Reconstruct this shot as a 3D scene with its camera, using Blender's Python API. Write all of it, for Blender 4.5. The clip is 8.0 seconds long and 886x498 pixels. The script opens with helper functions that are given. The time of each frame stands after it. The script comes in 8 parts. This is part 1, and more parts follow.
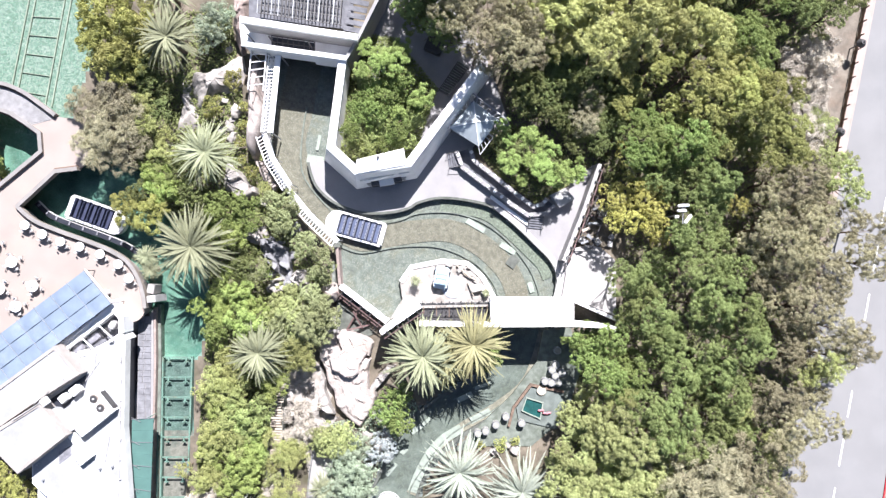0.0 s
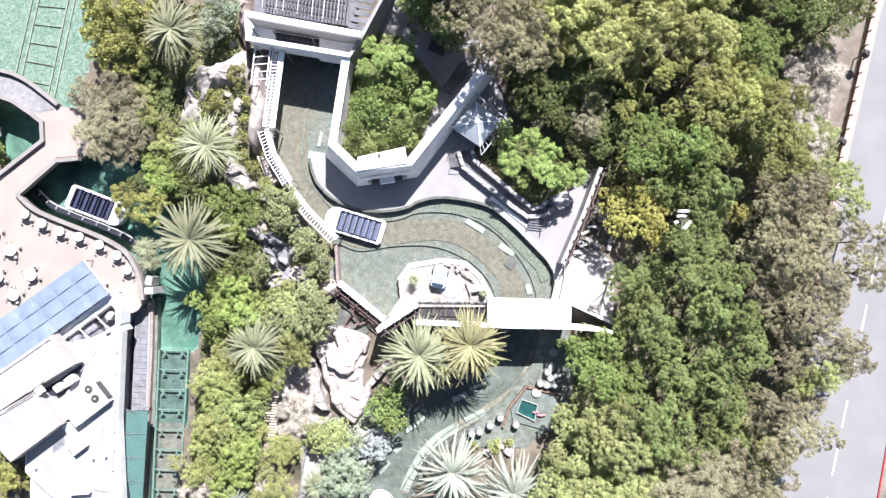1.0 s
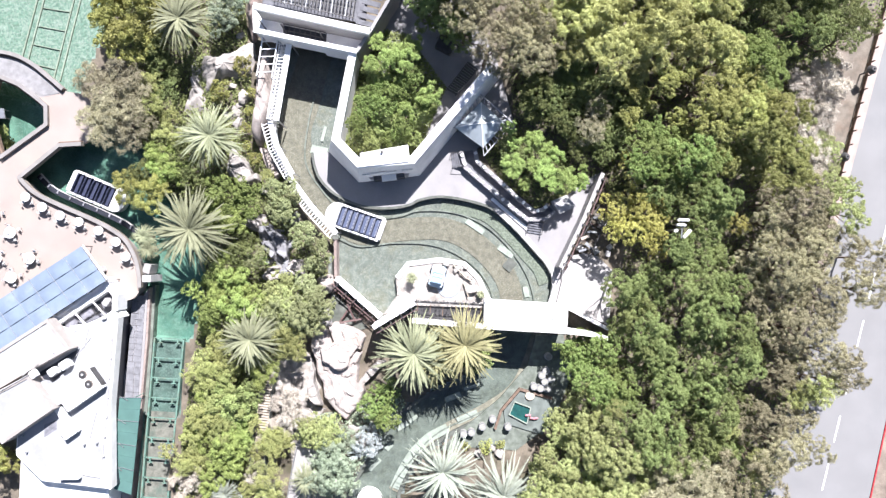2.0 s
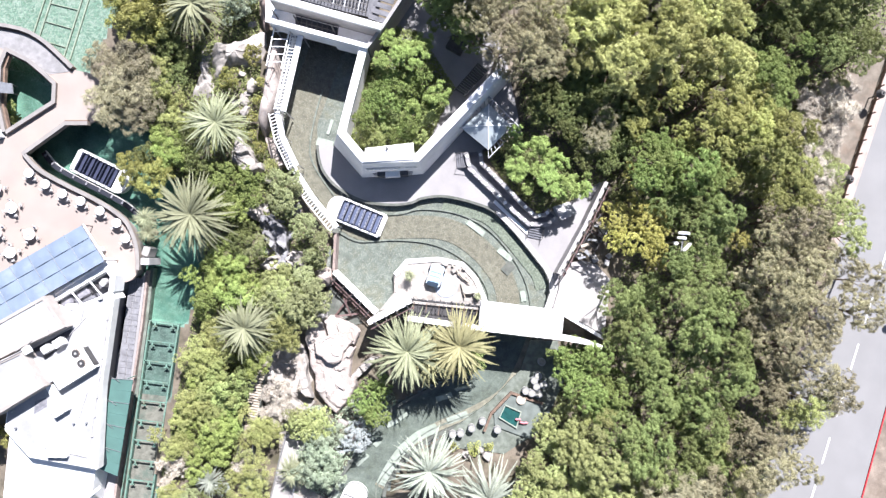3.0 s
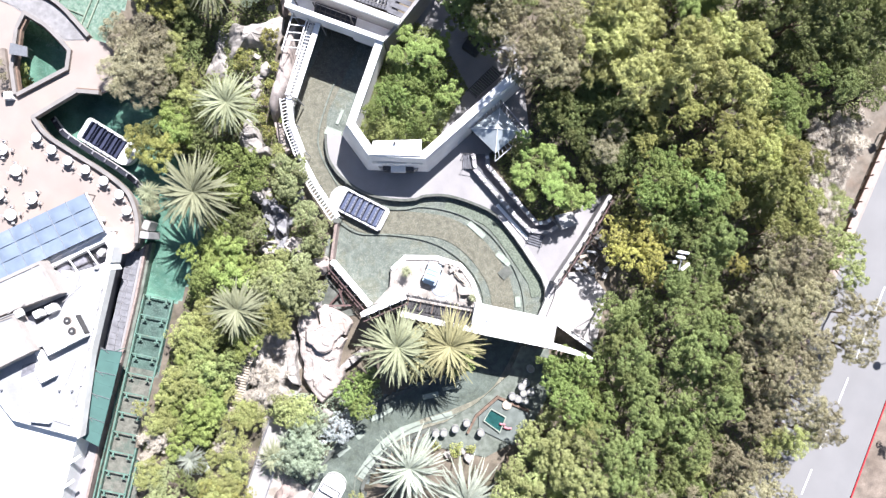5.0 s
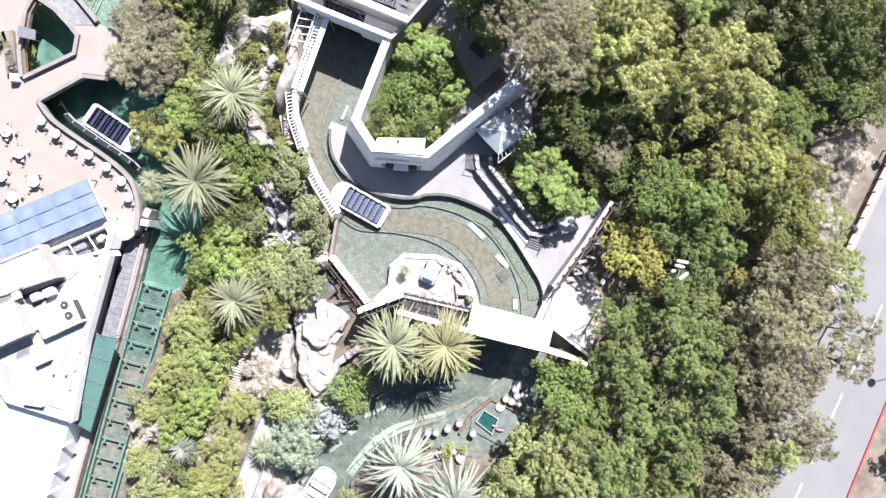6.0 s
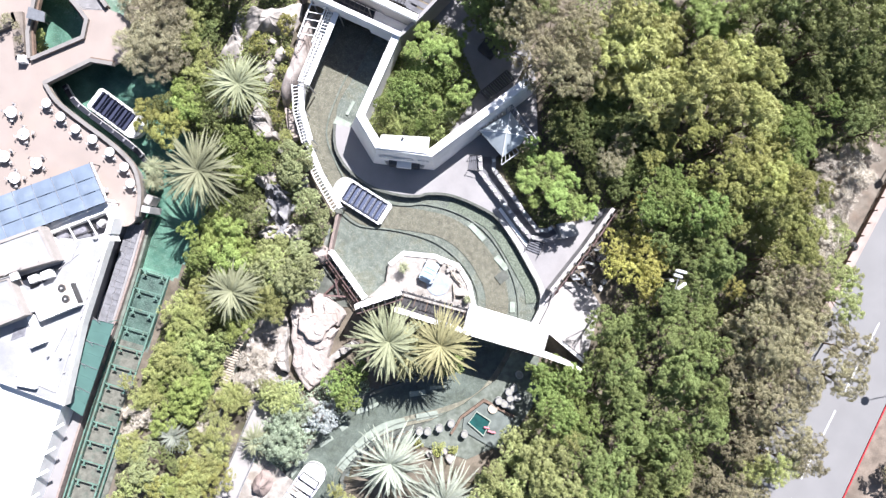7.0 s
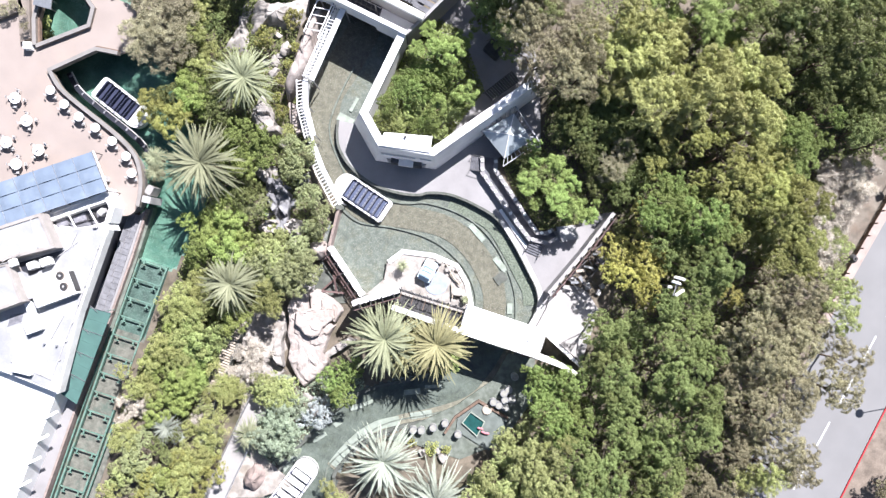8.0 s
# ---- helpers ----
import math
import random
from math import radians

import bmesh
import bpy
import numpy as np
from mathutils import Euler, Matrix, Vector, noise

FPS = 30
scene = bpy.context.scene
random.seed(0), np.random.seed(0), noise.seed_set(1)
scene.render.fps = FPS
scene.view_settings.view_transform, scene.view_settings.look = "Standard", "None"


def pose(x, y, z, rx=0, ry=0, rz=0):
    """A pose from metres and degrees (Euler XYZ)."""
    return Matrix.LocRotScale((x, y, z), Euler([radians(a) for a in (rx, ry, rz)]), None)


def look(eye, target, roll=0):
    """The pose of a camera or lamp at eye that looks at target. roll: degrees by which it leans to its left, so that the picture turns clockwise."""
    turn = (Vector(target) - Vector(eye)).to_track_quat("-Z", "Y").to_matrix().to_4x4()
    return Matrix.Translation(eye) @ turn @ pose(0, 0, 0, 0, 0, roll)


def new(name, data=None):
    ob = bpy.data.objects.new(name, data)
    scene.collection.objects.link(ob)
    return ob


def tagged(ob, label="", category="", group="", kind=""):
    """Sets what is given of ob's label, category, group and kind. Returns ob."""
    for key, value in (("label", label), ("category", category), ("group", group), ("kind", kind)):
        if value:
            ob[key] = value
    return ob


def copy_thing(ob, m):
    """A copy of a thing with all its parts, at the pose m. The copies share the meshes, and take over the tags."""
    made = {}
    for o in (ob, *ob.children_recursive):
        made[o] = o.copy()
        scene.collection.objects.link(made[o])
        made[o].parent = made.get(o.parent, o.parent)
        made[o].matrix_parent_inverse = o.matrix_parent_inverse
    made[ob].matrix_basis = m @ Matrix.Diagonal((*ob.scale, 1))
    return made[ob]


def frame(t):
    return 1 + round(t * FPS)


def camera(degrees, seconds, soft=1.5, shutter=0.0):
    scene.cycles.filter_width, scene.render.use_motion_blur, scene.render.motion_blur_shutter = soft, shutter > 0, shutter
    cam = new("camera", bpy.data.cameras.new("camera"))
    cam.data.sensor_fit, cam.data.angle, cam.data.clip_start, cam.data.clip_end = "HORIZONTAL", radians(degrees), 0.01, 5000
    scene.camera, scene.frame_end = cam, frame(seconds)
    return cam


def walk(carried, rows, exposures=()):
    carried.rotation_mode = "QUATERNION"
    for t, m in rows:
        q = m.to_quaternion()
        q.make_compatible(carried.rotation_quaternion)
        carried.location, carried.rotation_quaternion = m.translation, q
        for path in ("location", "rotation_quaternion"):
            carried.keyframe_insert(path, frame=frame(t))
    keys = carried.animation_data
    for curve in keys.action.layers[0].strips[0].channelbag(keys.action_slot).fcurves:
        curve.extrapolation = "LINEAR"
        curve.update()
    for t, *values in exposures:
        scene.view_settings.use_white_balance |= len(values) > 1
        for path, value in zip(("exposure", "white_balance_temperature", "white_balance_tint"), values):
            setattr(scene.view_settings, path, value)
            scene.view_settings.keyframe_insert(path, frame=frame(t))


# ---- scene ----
from mathutils.geometry import tessellate_polygon

# ---- camera: a slow turn, hovering high and looking straight down ----
cam = camera(72.0, 8.0, soft=1.35)
walk(cam, [
    (0, pose(-0.03, 0.02, 80.99, 0.74, -0.50, 0.00)),
    (0.5, pose(0.07, -0.02, 81.00, 0.74, -0.50, 0.66)),
    (1, pose(0.15, -0.06, 81.00, 0.74, -0.50, 1.49)),
    (1.5, pose(0.24, -0.11, 81.01, 0.74, -0.50, 2.40)),
    (3, pose(0.45, -0.23, 81.04, 0.74, -0.50, 6.97)),
    (3.5, pose(0.51, -0.27, 81.05, 0.74, -0.50, 8.42)),
    (4, pose(0.58, -0.30, 81.06, 0.74, -0.50, 9.82)),
    (4.5, pose(0.64, -0.34, 81.06, 0.74, -0.50, 10.87)),
    (6, pose(0.82, -0.43, 81.08, 0.74, -0.50, 14.15)),
    (6.5, pose(0.88, -0.46, 81.08, 0.74, -0.50, 15.51)),
    (7, pose(0.95, -0.48, 81.08, 0.74, -0.50, 16.63)),
    (7.5, pose(1.02, -0.51, 81.08, 0.74, -0.50, 17.64)),
    (8, pose(1.10, -0.53, 81.08, 0.74, -0.50, 18.41)),
], exposures=[(0, 1.58, 6050, 14), (5, 1.57, 6050, 14), (8, 1.43, 6050, 14)])

# ---- sky and sun ----
SUN_ELEV = radians(47)
SUN_DIR = Vector((0.24, 0.97, 0)).normalized()
world = bpy.data.worlds.new("sky")
scene.world = world
world.use_nodes = True
wn = world.node_tree
sky = wn.nodes.new("ShaderNodeTexSky")
sky.sky_type = 'NISHITA'
sky.sun_disc = False
sky.sun_elevation = SUN_ELEV
sky.sun_rotation = math.atan2(SUN_DIR.x, SUN_DIR.y)
wn.nodes["Background"].inputs[1].default_value = 0.044
wn.links.new(sky.outputs[0], wn.nodes["Background"].inputs[0])
sun_data = bpy.data.lights.new("sun", 'SUN')
sun_data.energy = 5.0
sun_data.angle = radians(0.6)
sun_data.color = (1.0, 0.97, 0.93)
sun = new("sun", sun_data)
sun.matrix_world = look((SUN_DIR * math.cos(SUN_ELEV) + Vector((0, 0, math.sin(SUN_ELEV)))) * 200, (0, 0, 0))


# ---- materials ----
def ramp_color(c, k):
    return (min(1, c[0] * k), min(1, c[1] * k), min(1, c[2] * k), 1)


def material(name, color, rough=0.8, metal=0.0, var=0.25, scale=1.2, fine=14.0, bump=0.25, stain=None, stain_amt=0.35, spec=0.4, veins=None, vein_scale=1.0, vein_amt=0.5):
    """Two scales of noise in the colour, fine relief, worn stains or painted shimmer, and thin wandering streaks."""
    m = bpy.data.materials.new(name)
    m.use_nodes = True
    nt = m.node_tree
    b = nt.nodes["Principled BSDF"]
    tc = nt.nodes.new("ShaderNodeTexCoord")
    n1 = nt.nodes.new("ShaderNodeTexNoise")
    n1.inputs["Scale"].default_value = scale
    n1.inputs["Detail"].default_value = 6
    n2 = nt.nodes.new("ShaderNodeTexNoise")
    n2.inputs["Scale"].default_value = fine
    n2.inputs["Detail"].default_value = 4
    nt.links.new(tc.outputs["Object"], n1.inputs["Vector"])
    nt.links.new(tc.outputs["Object"], n2.inputs["Vector"])
    r = nt.nodes.new("ShaderNodeValToRGB")
    r.color_ramp.elements[0].position, r.color_ramp.elements[1].position = 0.3, 0.7
    r.color_ramp.elements[0].color = ramp_color(color, 1 - var)
    r.color_ramp.elements[1].color = ramp_color(color, 1 + var)
    nt.links.new(n1.outputs["Fac"], r.inputs[0])
    mx = nt.nodes.new("ShaderNodeMix")
    mx.data_type = 'RGBA'
    mx.blend_type = 'MULTIPLY'
    mx.inputs["Factor"].default_value = 0.6
    r2 = nt.nodes.new("ShaderNodeValToRGB")
    r2.color_ramp.elements[0].position, r2.color_ramp.elements[1].position = 0.3, 0.65
    r2.color_ramp.elements[0].color = (1 - var, 1 - var, 1 - var, 1)
    r2.color_ramp.elements[1].color = (1, 1, 1, 1)
    nt.links.new(n2.outputs["Fac"], r2.inputs[0])
    nt.links.new(r.outputs[0], mx.inputs["A"])
    nt.links.new(r2.outputs[0], mx.inputs["B"])
    out = mx.outputs["Result"]
    if stain:
        n3 = nt.nodes.new("ShaderNodeTexNoise")
        n3.inputs["Scale"].default_value = scale * 0.45
        n3.inputs["Detail"].default_value = 8
        n3.inputs["Roughness"].default_value = 0.65
        nt.links.new(tc.outputs["Object"], n3.inputs["Vector"])
        r3 = nt.nodes.new("ShaderNodeValToRGB")
        r3.color_ramp.elements[0].position, r3.color_ramp.elements[1].position = 0.5, 0.68
        r3.color_ramp.elements[1].color = (stain_amt, stain_amt, stain_amt, 1)
        r3.color_ramp.elements[0].color = (0, 0, 0, 1)
        nt.links.new(n3.outputs["Fac"], r3.inputs[0])
        m3 = nt.nodes.new("ShaderNodeMix")
        m3.data_type = 'RGBA'
        nt.links.new(r3.outputs[0], m3.inputs["Factor"])
        nt.links.new(out, m3.inputs["A"])
        m3.inputs["B"].default_value = (*stain, 1)
        out = m3.outputs["Result"]
    if veins:
        n4 = nt.nodes.new("ShaderNodeTexNoise")
        n4.inputs["Scale"].default_value = vein_scale
        n4.inputs["Detail"].default_value = 7
        n4.inputs["Roughness"].default_value = 0.6
        n4.inputs["Distortion"].default_value = 1.4
        nt.links.new(tc.outputs["Object"], n4.inputs["Vector"])
        r4 = nt.nodes.new("ShaderNodeValToRGB")
        el = r4.color_ramp.elements
        el[0].position, el[0].color = 0.47, (0, 0, 0, 1)
        el[1].position, el[1].color = 0.53, (0, 0, 0, 1)
        mid_ = el.new(0.5)
        mid_.color = (vein_amt, vein_amt, vein_amt, 1)
        nt.links.new(n4.outputs["Fac"], r4.inputs[0])
        m4 = nt.nodes.new("ShaderNodeMix")
        m4.data_type = 'RGBA'
        nt.links.new(r4.outputs[0], m4.inputs["Factor"])
        nt.links.new(out, m4.inputs["A"])
        m4.inputs["B"].default_value = (*veins, 1)
        out = m4.outputs["Result"]
    nt.links.new(out, b.inputs["Base Color"])
    b.inputs["Roughness"].default_value = rough
    b.inputs["Metallic"].default_value = metal
    b.inputs["Specular IOR Level"].default_value = spec
    if bump:
        bp = nt.nodes.new("ShaderNodeBump")
        bp.inputs["Strength"].default_value = bump
        bp.inputs["Distance"].default_value = 0.03
        nt.links.new(n2.outputs["Fac"], bp.inputs["Height"])
        nt.links.new(bp.outputs[0], b.inputs["Normal"])
    return m


def foliage(name, dark, light, trans=0.24, hue=0.026):
    """Leaves: each leaf differs a little, each plant differs a little, young tips are lighter."""
    m = bpy.data.materials.new(name)
    m.use_nodes = True
    nt = m.node_tree
    b = nt.nodes["Principled BSDF"]
    geo = nt.nodes.new("ShaderNodeNewGeometry")
    tc = nt.nodes.new("ShaderNodeTexCoord")
    nz = nt.nodes.new("ShaderNodeTexNoise")
    nz.inputs["Scale"].default_value = 3.0
    nz.inputs["Detail"].default_value = 3
    nt.links.new(tc.outputs["Object"], nz.inputs["Vector"])
    mth = nt.nodes.new("ShaderNodeMath")
    mth.operation = 'MULTIPLY_ADD'
    mth.inputs[1].default_value = 0.26
    nt.links.new(geo.outputs["Random Per Island"], mth.inputs[0])
    m2 = nt.nodes.new("ShaderNodeMath")
    m2.operation = 'MULTIPLY_ADD'
    m2.inputs[1].default_value = 1.2
    m2.inputs[2].default_value = -0.22
    nt.links.new(nz.outputs["Fac"], m2.inputs[0])
    nt.links.new(m2.outputs[0], mth.inputs[2])
    mx = nt.nodes.new("ShaderNodeMix")
    mx.data_type = 'RGBA'
    mx.clamp_factor = True
    mx.inputs["A"].default_value = ramp_color(dark, 1.6)
    mx.inputs["B"].default_value = ramp_color(light, 1.12)
    nt.links.new(mth.outputs[0], mx.inputs["Factor"])
    oi = nt.nodes.new("ShaderNodeObjectInfo")
    hs = nt.nodes.new("ShaderNodeHueSaturation")
    mr = nt.nodes.new("ShaderNodeMapRange")
    mr.inputs["To Min"].default_value, mr.inputs["To Max"].default_value = 0.5 - hue * 0.5, 0.5 + hue * 0.5
    nt.links.new(oi.outputs["Random"], mr.inputs["Value"])
    nt.links.new(mr.outputs[0], hs.inputs["Hue"])
    mv = nt.nodes.new("ShaderNodeMapRange")
    mv.inputs["To Min"].default_value, mv.inputs["To Max"].default_value = 0.82, 1.2
    nt.links.new(oi.outputs["Random"], mv.inputs["Value"])
    nt.links.new(mv.outputs[0], hs.inputs["Value"])
    nt.links.new(mx.outputs["Result"], hs.inputs["Color"])
    nt.links.new(hs.outputs[0], b.inputs["Base Color"])
    b.inputs["Roughness"].default_value = 0.65
    b.inputs["Specular IOR Level"].default_value = 0.2
    tr = nt.nodes.new("ShaderNodeBsdfTranslucent")
    nt.links.new(hs.outputs[0], tr.inputs["Color"])
    ms = nt.nodes.new("ShaderNodeMixShader")
    ms.inputs[0].default_value = trans
    nt.links.new(b.outputs[0], ms.inputs[1])
    nt.links.new(tr.outputs[0], ms.inputs[2])
    nt.links.new(ms.outputs[0], nt.nodes["Material Output"].inputs[0])
    return m


def water_material(name, tint, bump=0.12, scale=2.2):
    """A thin clear sheet with ripples: tinted see-through body and a reflecting surface."""
    m = bpy.data.materials.new(name)
    m.use_nodes = True
    nt = m.node_tree
    nt.nodes.remove(nt.nodes["Principled BSDF"])
    tr = nt.nodes.new("ShaderNodeBsdfTransparent")
    tr.inputs[0].default_value = (*tint, 1)
    gl = nt.nodes.new("ShaderNodeBsdfGlossy")
    gl.inputs["Roughness"].default_value = 0.08
    fr = nt.nodes.new("ShaderNodeFresnel")
    fr.inputs[0].default_value = 1.33
    tc = nt.nodes.new("ShaderNodeTexCoord")
    nz = nt.nodes.new("ShaderNodeTexNoise")
    nz.inputs["Scale"].default_value = scale
    nz.inputs["Detail"].default_value = 5
    nz.inputs["Distortion"].default_value = 0.6
    nt.links.new(tc.outputs["Object"], nz.inputs["Vector"])
    bp = nt.nodes.new("ShaderNodeBump")
    bp.inputs["Strength"].default_value = bump
    bp.inputs["Distance"].default_value = 0.25
    nt.links.new(nz.outputs["Fac"], bp.inputs["Height"])
    nt.links.new(bp.outputs[0], gl.inputs["Normal"])
    nt.links.new(bp.outputs[0], fr.inputs["Normal"])
    ms = nt.nodes.new("ShaderNodeMixShader")
    nt.links.new(fr.outputs[0], ms.inputs[0])
    nt.links.new(tr.outputs[0], ms.inputs[1])
    nt.links.new(gl.outputs[0], ms.inputs[2])
    nt.links.new(ms.outputs[0], nt.nodes["Material Output"].inputs[0])
    return m


M_SOIL = material("soil", (0.150, 0.124, 0.094), 0.95, var=0.45, scale=0.5, fine=6, bump=0.6, stain=(0.056, 0.056, 0.024), stain_amt=0.7)
M_SAND = material("dry_earth", (0.335, 0.300, 0.268), 0.95, var=0.34, scale=1.1, fine=7, bump=0.8, stain=(0.20, 0.165, 0.125), stain_amt=0.7)
M_BED = material("canal_bed", (0.156, 0.170, 0.158), 0.85, var=0.25, scale=0.9, fine=7, bump=0.3, stain=(0.150, 0.142, 0.108), stain_amt=0.8, veins=(0.40, 0.41, 0.37), vein_scale=1.8, vein_amt=0.6)
M_BED_DARK = material("dark_canal_bed", (0.132, 0.150, 0.138), 0.85, var=0.3, scale=0.8, fine=6, bump=0.4, stain=(0.075, 0.085, 0.068), stain_amt=0.7, veins=(0.24, 0.26, 0.23), vein_scale=1.6, vein_amt=0.5)
M_BED_WET = material("wet_green_bed", (0.062, 0.105, 0.085), 0.7, var=0.35, scale=0.9, fine=6, bump=0.4, stain=(0.040, 0.070, 0.058), stain_amt=0.7, veins=(0.20, 0.27, 0.24), vein_scale=1.8, vein_amt=0.5)
M_BED_GREEN = material("green_lagoon_bed", (0.140, 0.230, 0.182), 0.8, var=0.35, scale=0.5, fine=5, bump=0.3, stain=(0.066, 0.150, 0.125), stain_amt=0.8, veins=(0.25, 0.32, 0.28), vein_scale=0.7, vein_amt=0.4)
# whitish stain and veins paint the water's shimmer into the bed
M_BED_SHIMMER = material("shimmer_lagoon_bed", (0.135, 0.215, 0.172), 0.8, var=0.3, scale=2.6, fine=7, bump=0.3, stain=(0.30, 0.345, 0.315), stain_amt=0.6, veins=(0.42, 0.45, 0.43), vein_scale=1.2, vein_amt=0.6)
M_LANDING = material("bleached_concrete", (0.335, 0.314, 0.302), 0.85, var=0.14, scale=0.5, stain=(0.24, 0.218, 0.20))
M_EARTH = material("tan_earth", (0.180, 0.152, 0.122), 0.95, var=0.3, scale=0.8, fine=6, bump=0.8, stain=(0.16, 0.115, 0.085), stain_amt=0.6)
M_GUIDE = material("wet_guide_concrete", (0.150, 0.165, 0.138), 0.8, var=0.3, scale=1.5, stain=(0.06, 0.07, 0.05), stain_amt=0.7)
M_STONE = material("grey_stone", (0.20, 0.195, 0.215), 0.85, var=0.35, scale=1.5, fine=9)
M_WATER = water_material("canal_water", (0.92, 0.935, 0.90), 0.14, 2.4)
M_WATER_GREEN = water_material("lagoon_water", (0.84, 0.93, 0.89), 0.2, 1.6)
M_PLAZA = material("plaza_concrete", (0.258, 0.244, 0.243), 0.85, var=0.12, scale=0.35, fine=9, bump=0.15, stain=(0.272, 0.255, 0.250), stain_amt=0.5)
M_CURB = material("canal_curb", (0.114, 0.118, 0.103), 0.85, var=0.3, scale=1.5, stain=(0.053, 0.061, 0.046), stain_amt=0.8)
M_SLAB = material("pale_green_slab", (0.265, 0.295, 0.250), 0.8, var=0.2, scale=1.2, stain=(0.190, 0.213, 0.152))
M_WHITE = material("white_stucco", (0.790, 0.772, 0.756), 0.8, var=0.06, scale=0.6, fine=12, bump=0.2, stain=(0.558, 0.522, 0.486), stain_amt=0.4)
M_WALL = material("grey_stucco", (0.380, 0.365, 0.357), 0.85, var=0.1, scale=0.5, fine=10, bump=0.25, stain=(0.319, 0.296, 0.274), stain_amt=0.5)
M_TOWER = material("pale_stucco", (0.780, 0.762, 0.752), 0.85, var=0.1, scale=0.5, fine=10, bump=0.25, stain=(0.62, 0.59, 0.56), stain_amt=0.5)
M_DECK = material("terrace_concrete", (0.288, 0.238, 0.211), 0.8, var=0.08, scale=0.3, fine=8, bump=0.12, stain=(0.348, 0.264, 0.210), stain_amt=0.4)
M_PARAPET = material("parapet_stone", (0.205, 0.171, 0.144), 0.85, var=0.25, scale=1.0, stain=(0.152, 0.122, 0.099))
M_ROOF = material("white_roof_membrane", (0.322, 0.320, 0.327), 0.75, var=0.16, scale=0.4, fine=6, bump=0.12, stain=(0.225, 0.220, 0.222), stain_amt=0.75)
M_FASCIA = material("tan_fascia", (0.31, 0.28, 0.258), 0.85, var=0.12, scale=0.8, stain=(0.19, 0.16, 0.14))
M_RENDER = material("beige_render", (0.74, 0.71, 0.685), 0.85, var=0.1, scale=0.8, stain=(0.42, 0.37, 0.33))
# near-black: puts shade into the colour of an overhung wall and flat openings
M_NEARBLACK = material("near_black", (0.03, 0.032, 0.042), 0.35, var=0.2, scale=1.0)
M_TRACKBED = material("track_bed", (0.142, 0.140, 0.116), 0.9, var=0.35, scale=1.4, fine=6, bump=0.6, stain=(0.075, 0.105, 0.085), stain_amt=0.8, veins=(0.25, 0.24, 0.20), vein_scale=1.5, vein_amt=0.4)
M_PINKROCK = material("pale_sculpted_rock", (0.375, 0.325, 0.295), 0.9, var=0.12, scale=0.8, fine=5, bump=0.8, stain=(0.25, 0.190, 0.16), stain_amt=0.6, veins=(0.15, 0.11, 0.09), vein_scale=0.5, vein_amt=0.28)
M_FLAG = material("grey_flagstone", (0.185, 0.182, 0.195), 0.85, var=0.25, scale=1.5, fine=9)
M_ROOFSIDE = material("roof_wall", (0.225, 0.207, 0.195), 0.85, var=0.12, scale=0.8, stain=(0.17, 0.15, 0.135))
M_GREENPAINT = material("green_painted_steel", (0.120, 0.205, 0.165), 0.75, 0.0, var=0.25, scale=2.0, stain=(0.144, 0.108, 0.063), stain_amt=0.6)
M_AWNING = material("green_canvas", (0.062, 0.128, 0.112), 0.8, var=0.1, scale=1.0)
M_STEEL = material("dark_steel", (0.100, 0.095, 0.095), 0.5, 0.6, var=0.2, scale=2)
M_GALV = material("galvanised_steel", (0.395, 0.395, 0.403), 0.4, 0.7, var=0.15, scale=2)
M_RUST = material("red_oxide_steel", (0.150, 0.095, 0.088), 0.7, 0.1, var=0.25, scale=2)
M_WOOD = material("weathered_timber", (0.167, 0.114, 0.084), 0.85, var=0.3, scale=2)
M_PALEWOOD = material("pale_timber", (0.418, 0.357, 0.289), 0.85, var=0.2, scale=2)
M_VERGE = material("dry_brown_verge", (0.200, 0.160, 0.128), 0.95, var=0.35, scale=0.7, fine=6, bump=0.5, stain=(0.120, 0.092, 0.070), stain_amt=0.7)
M_ASPHALT = material("pale_asphalt", (0.200, 0.194, 0.192), 0.9, var=0.06, scale=0.25, fine=12, bump=0.2, stain=(0.160, 0.160, 0.163), stain_amt=0.4)
M_SIDEWALK = material("sidewalk", (0.350, 0.274, 0.243), 0.9, var=0.1, scale=0.8)
M_REDPAINT = material("red_curb_paint", (0.418, 0.030, 0.038), 0.6, var=0.2, scale=1.5)
M_LINE = material("white_road_paint", (0.663, 0.663, 0.646), 0.7, var=0.1, scale=2)
M_ROCK = material("sculpted_rock", (0.280, 0.220, 0.196), 0.9, var=0.2, scale=0.9, fine=5, bump=0.8, stain=(0.19, 0.145, 0.125), stain_amt=0.7, veins=(0.10, 0.08, 0.07), vein_scale=0.7, vein_amt=0.5)
M_PALEROCK = material("pale_rock", (0.350, 0.318, 0.290), 0.9, var=0.28, scale=1.3, fine=6, bump=0.8, stain=(0.19, 0.165, 0.14), stain_amt=0.7)
# rock colour darkened to hold the tree shade of the gully
M_SHADEROCK = material("shade_grey_rock", (0.205, 0.200, 0.208), 0.9, var=0.35, scale=1.2, fine=6, bump=0.7, stain=(0.285, 0.270, 0.262), stain_amt=0.5)
M_BOAT = material("white_gelcoat", (0.720, 0.711, 0.693), 0.35, var=0.04, scale=1.0, bump=0.05, stain=(0.594, 0.576, 0.540), stain_amt=0.3)
M_SEAT = material("dark_blue_vinyl", (0.035, 0.040, 0.075), 0.55, var=0.2, scale=3)
M_SEATBAR = material("seat_rail", (0.251, 0.258, 0.304), 0.5, 0.3, var=0.15, scale=3)
M_BARK = material("bark", (0.160, 0.115, 0.080), 0.95, var=0.4, scale=3, bump=0.8)
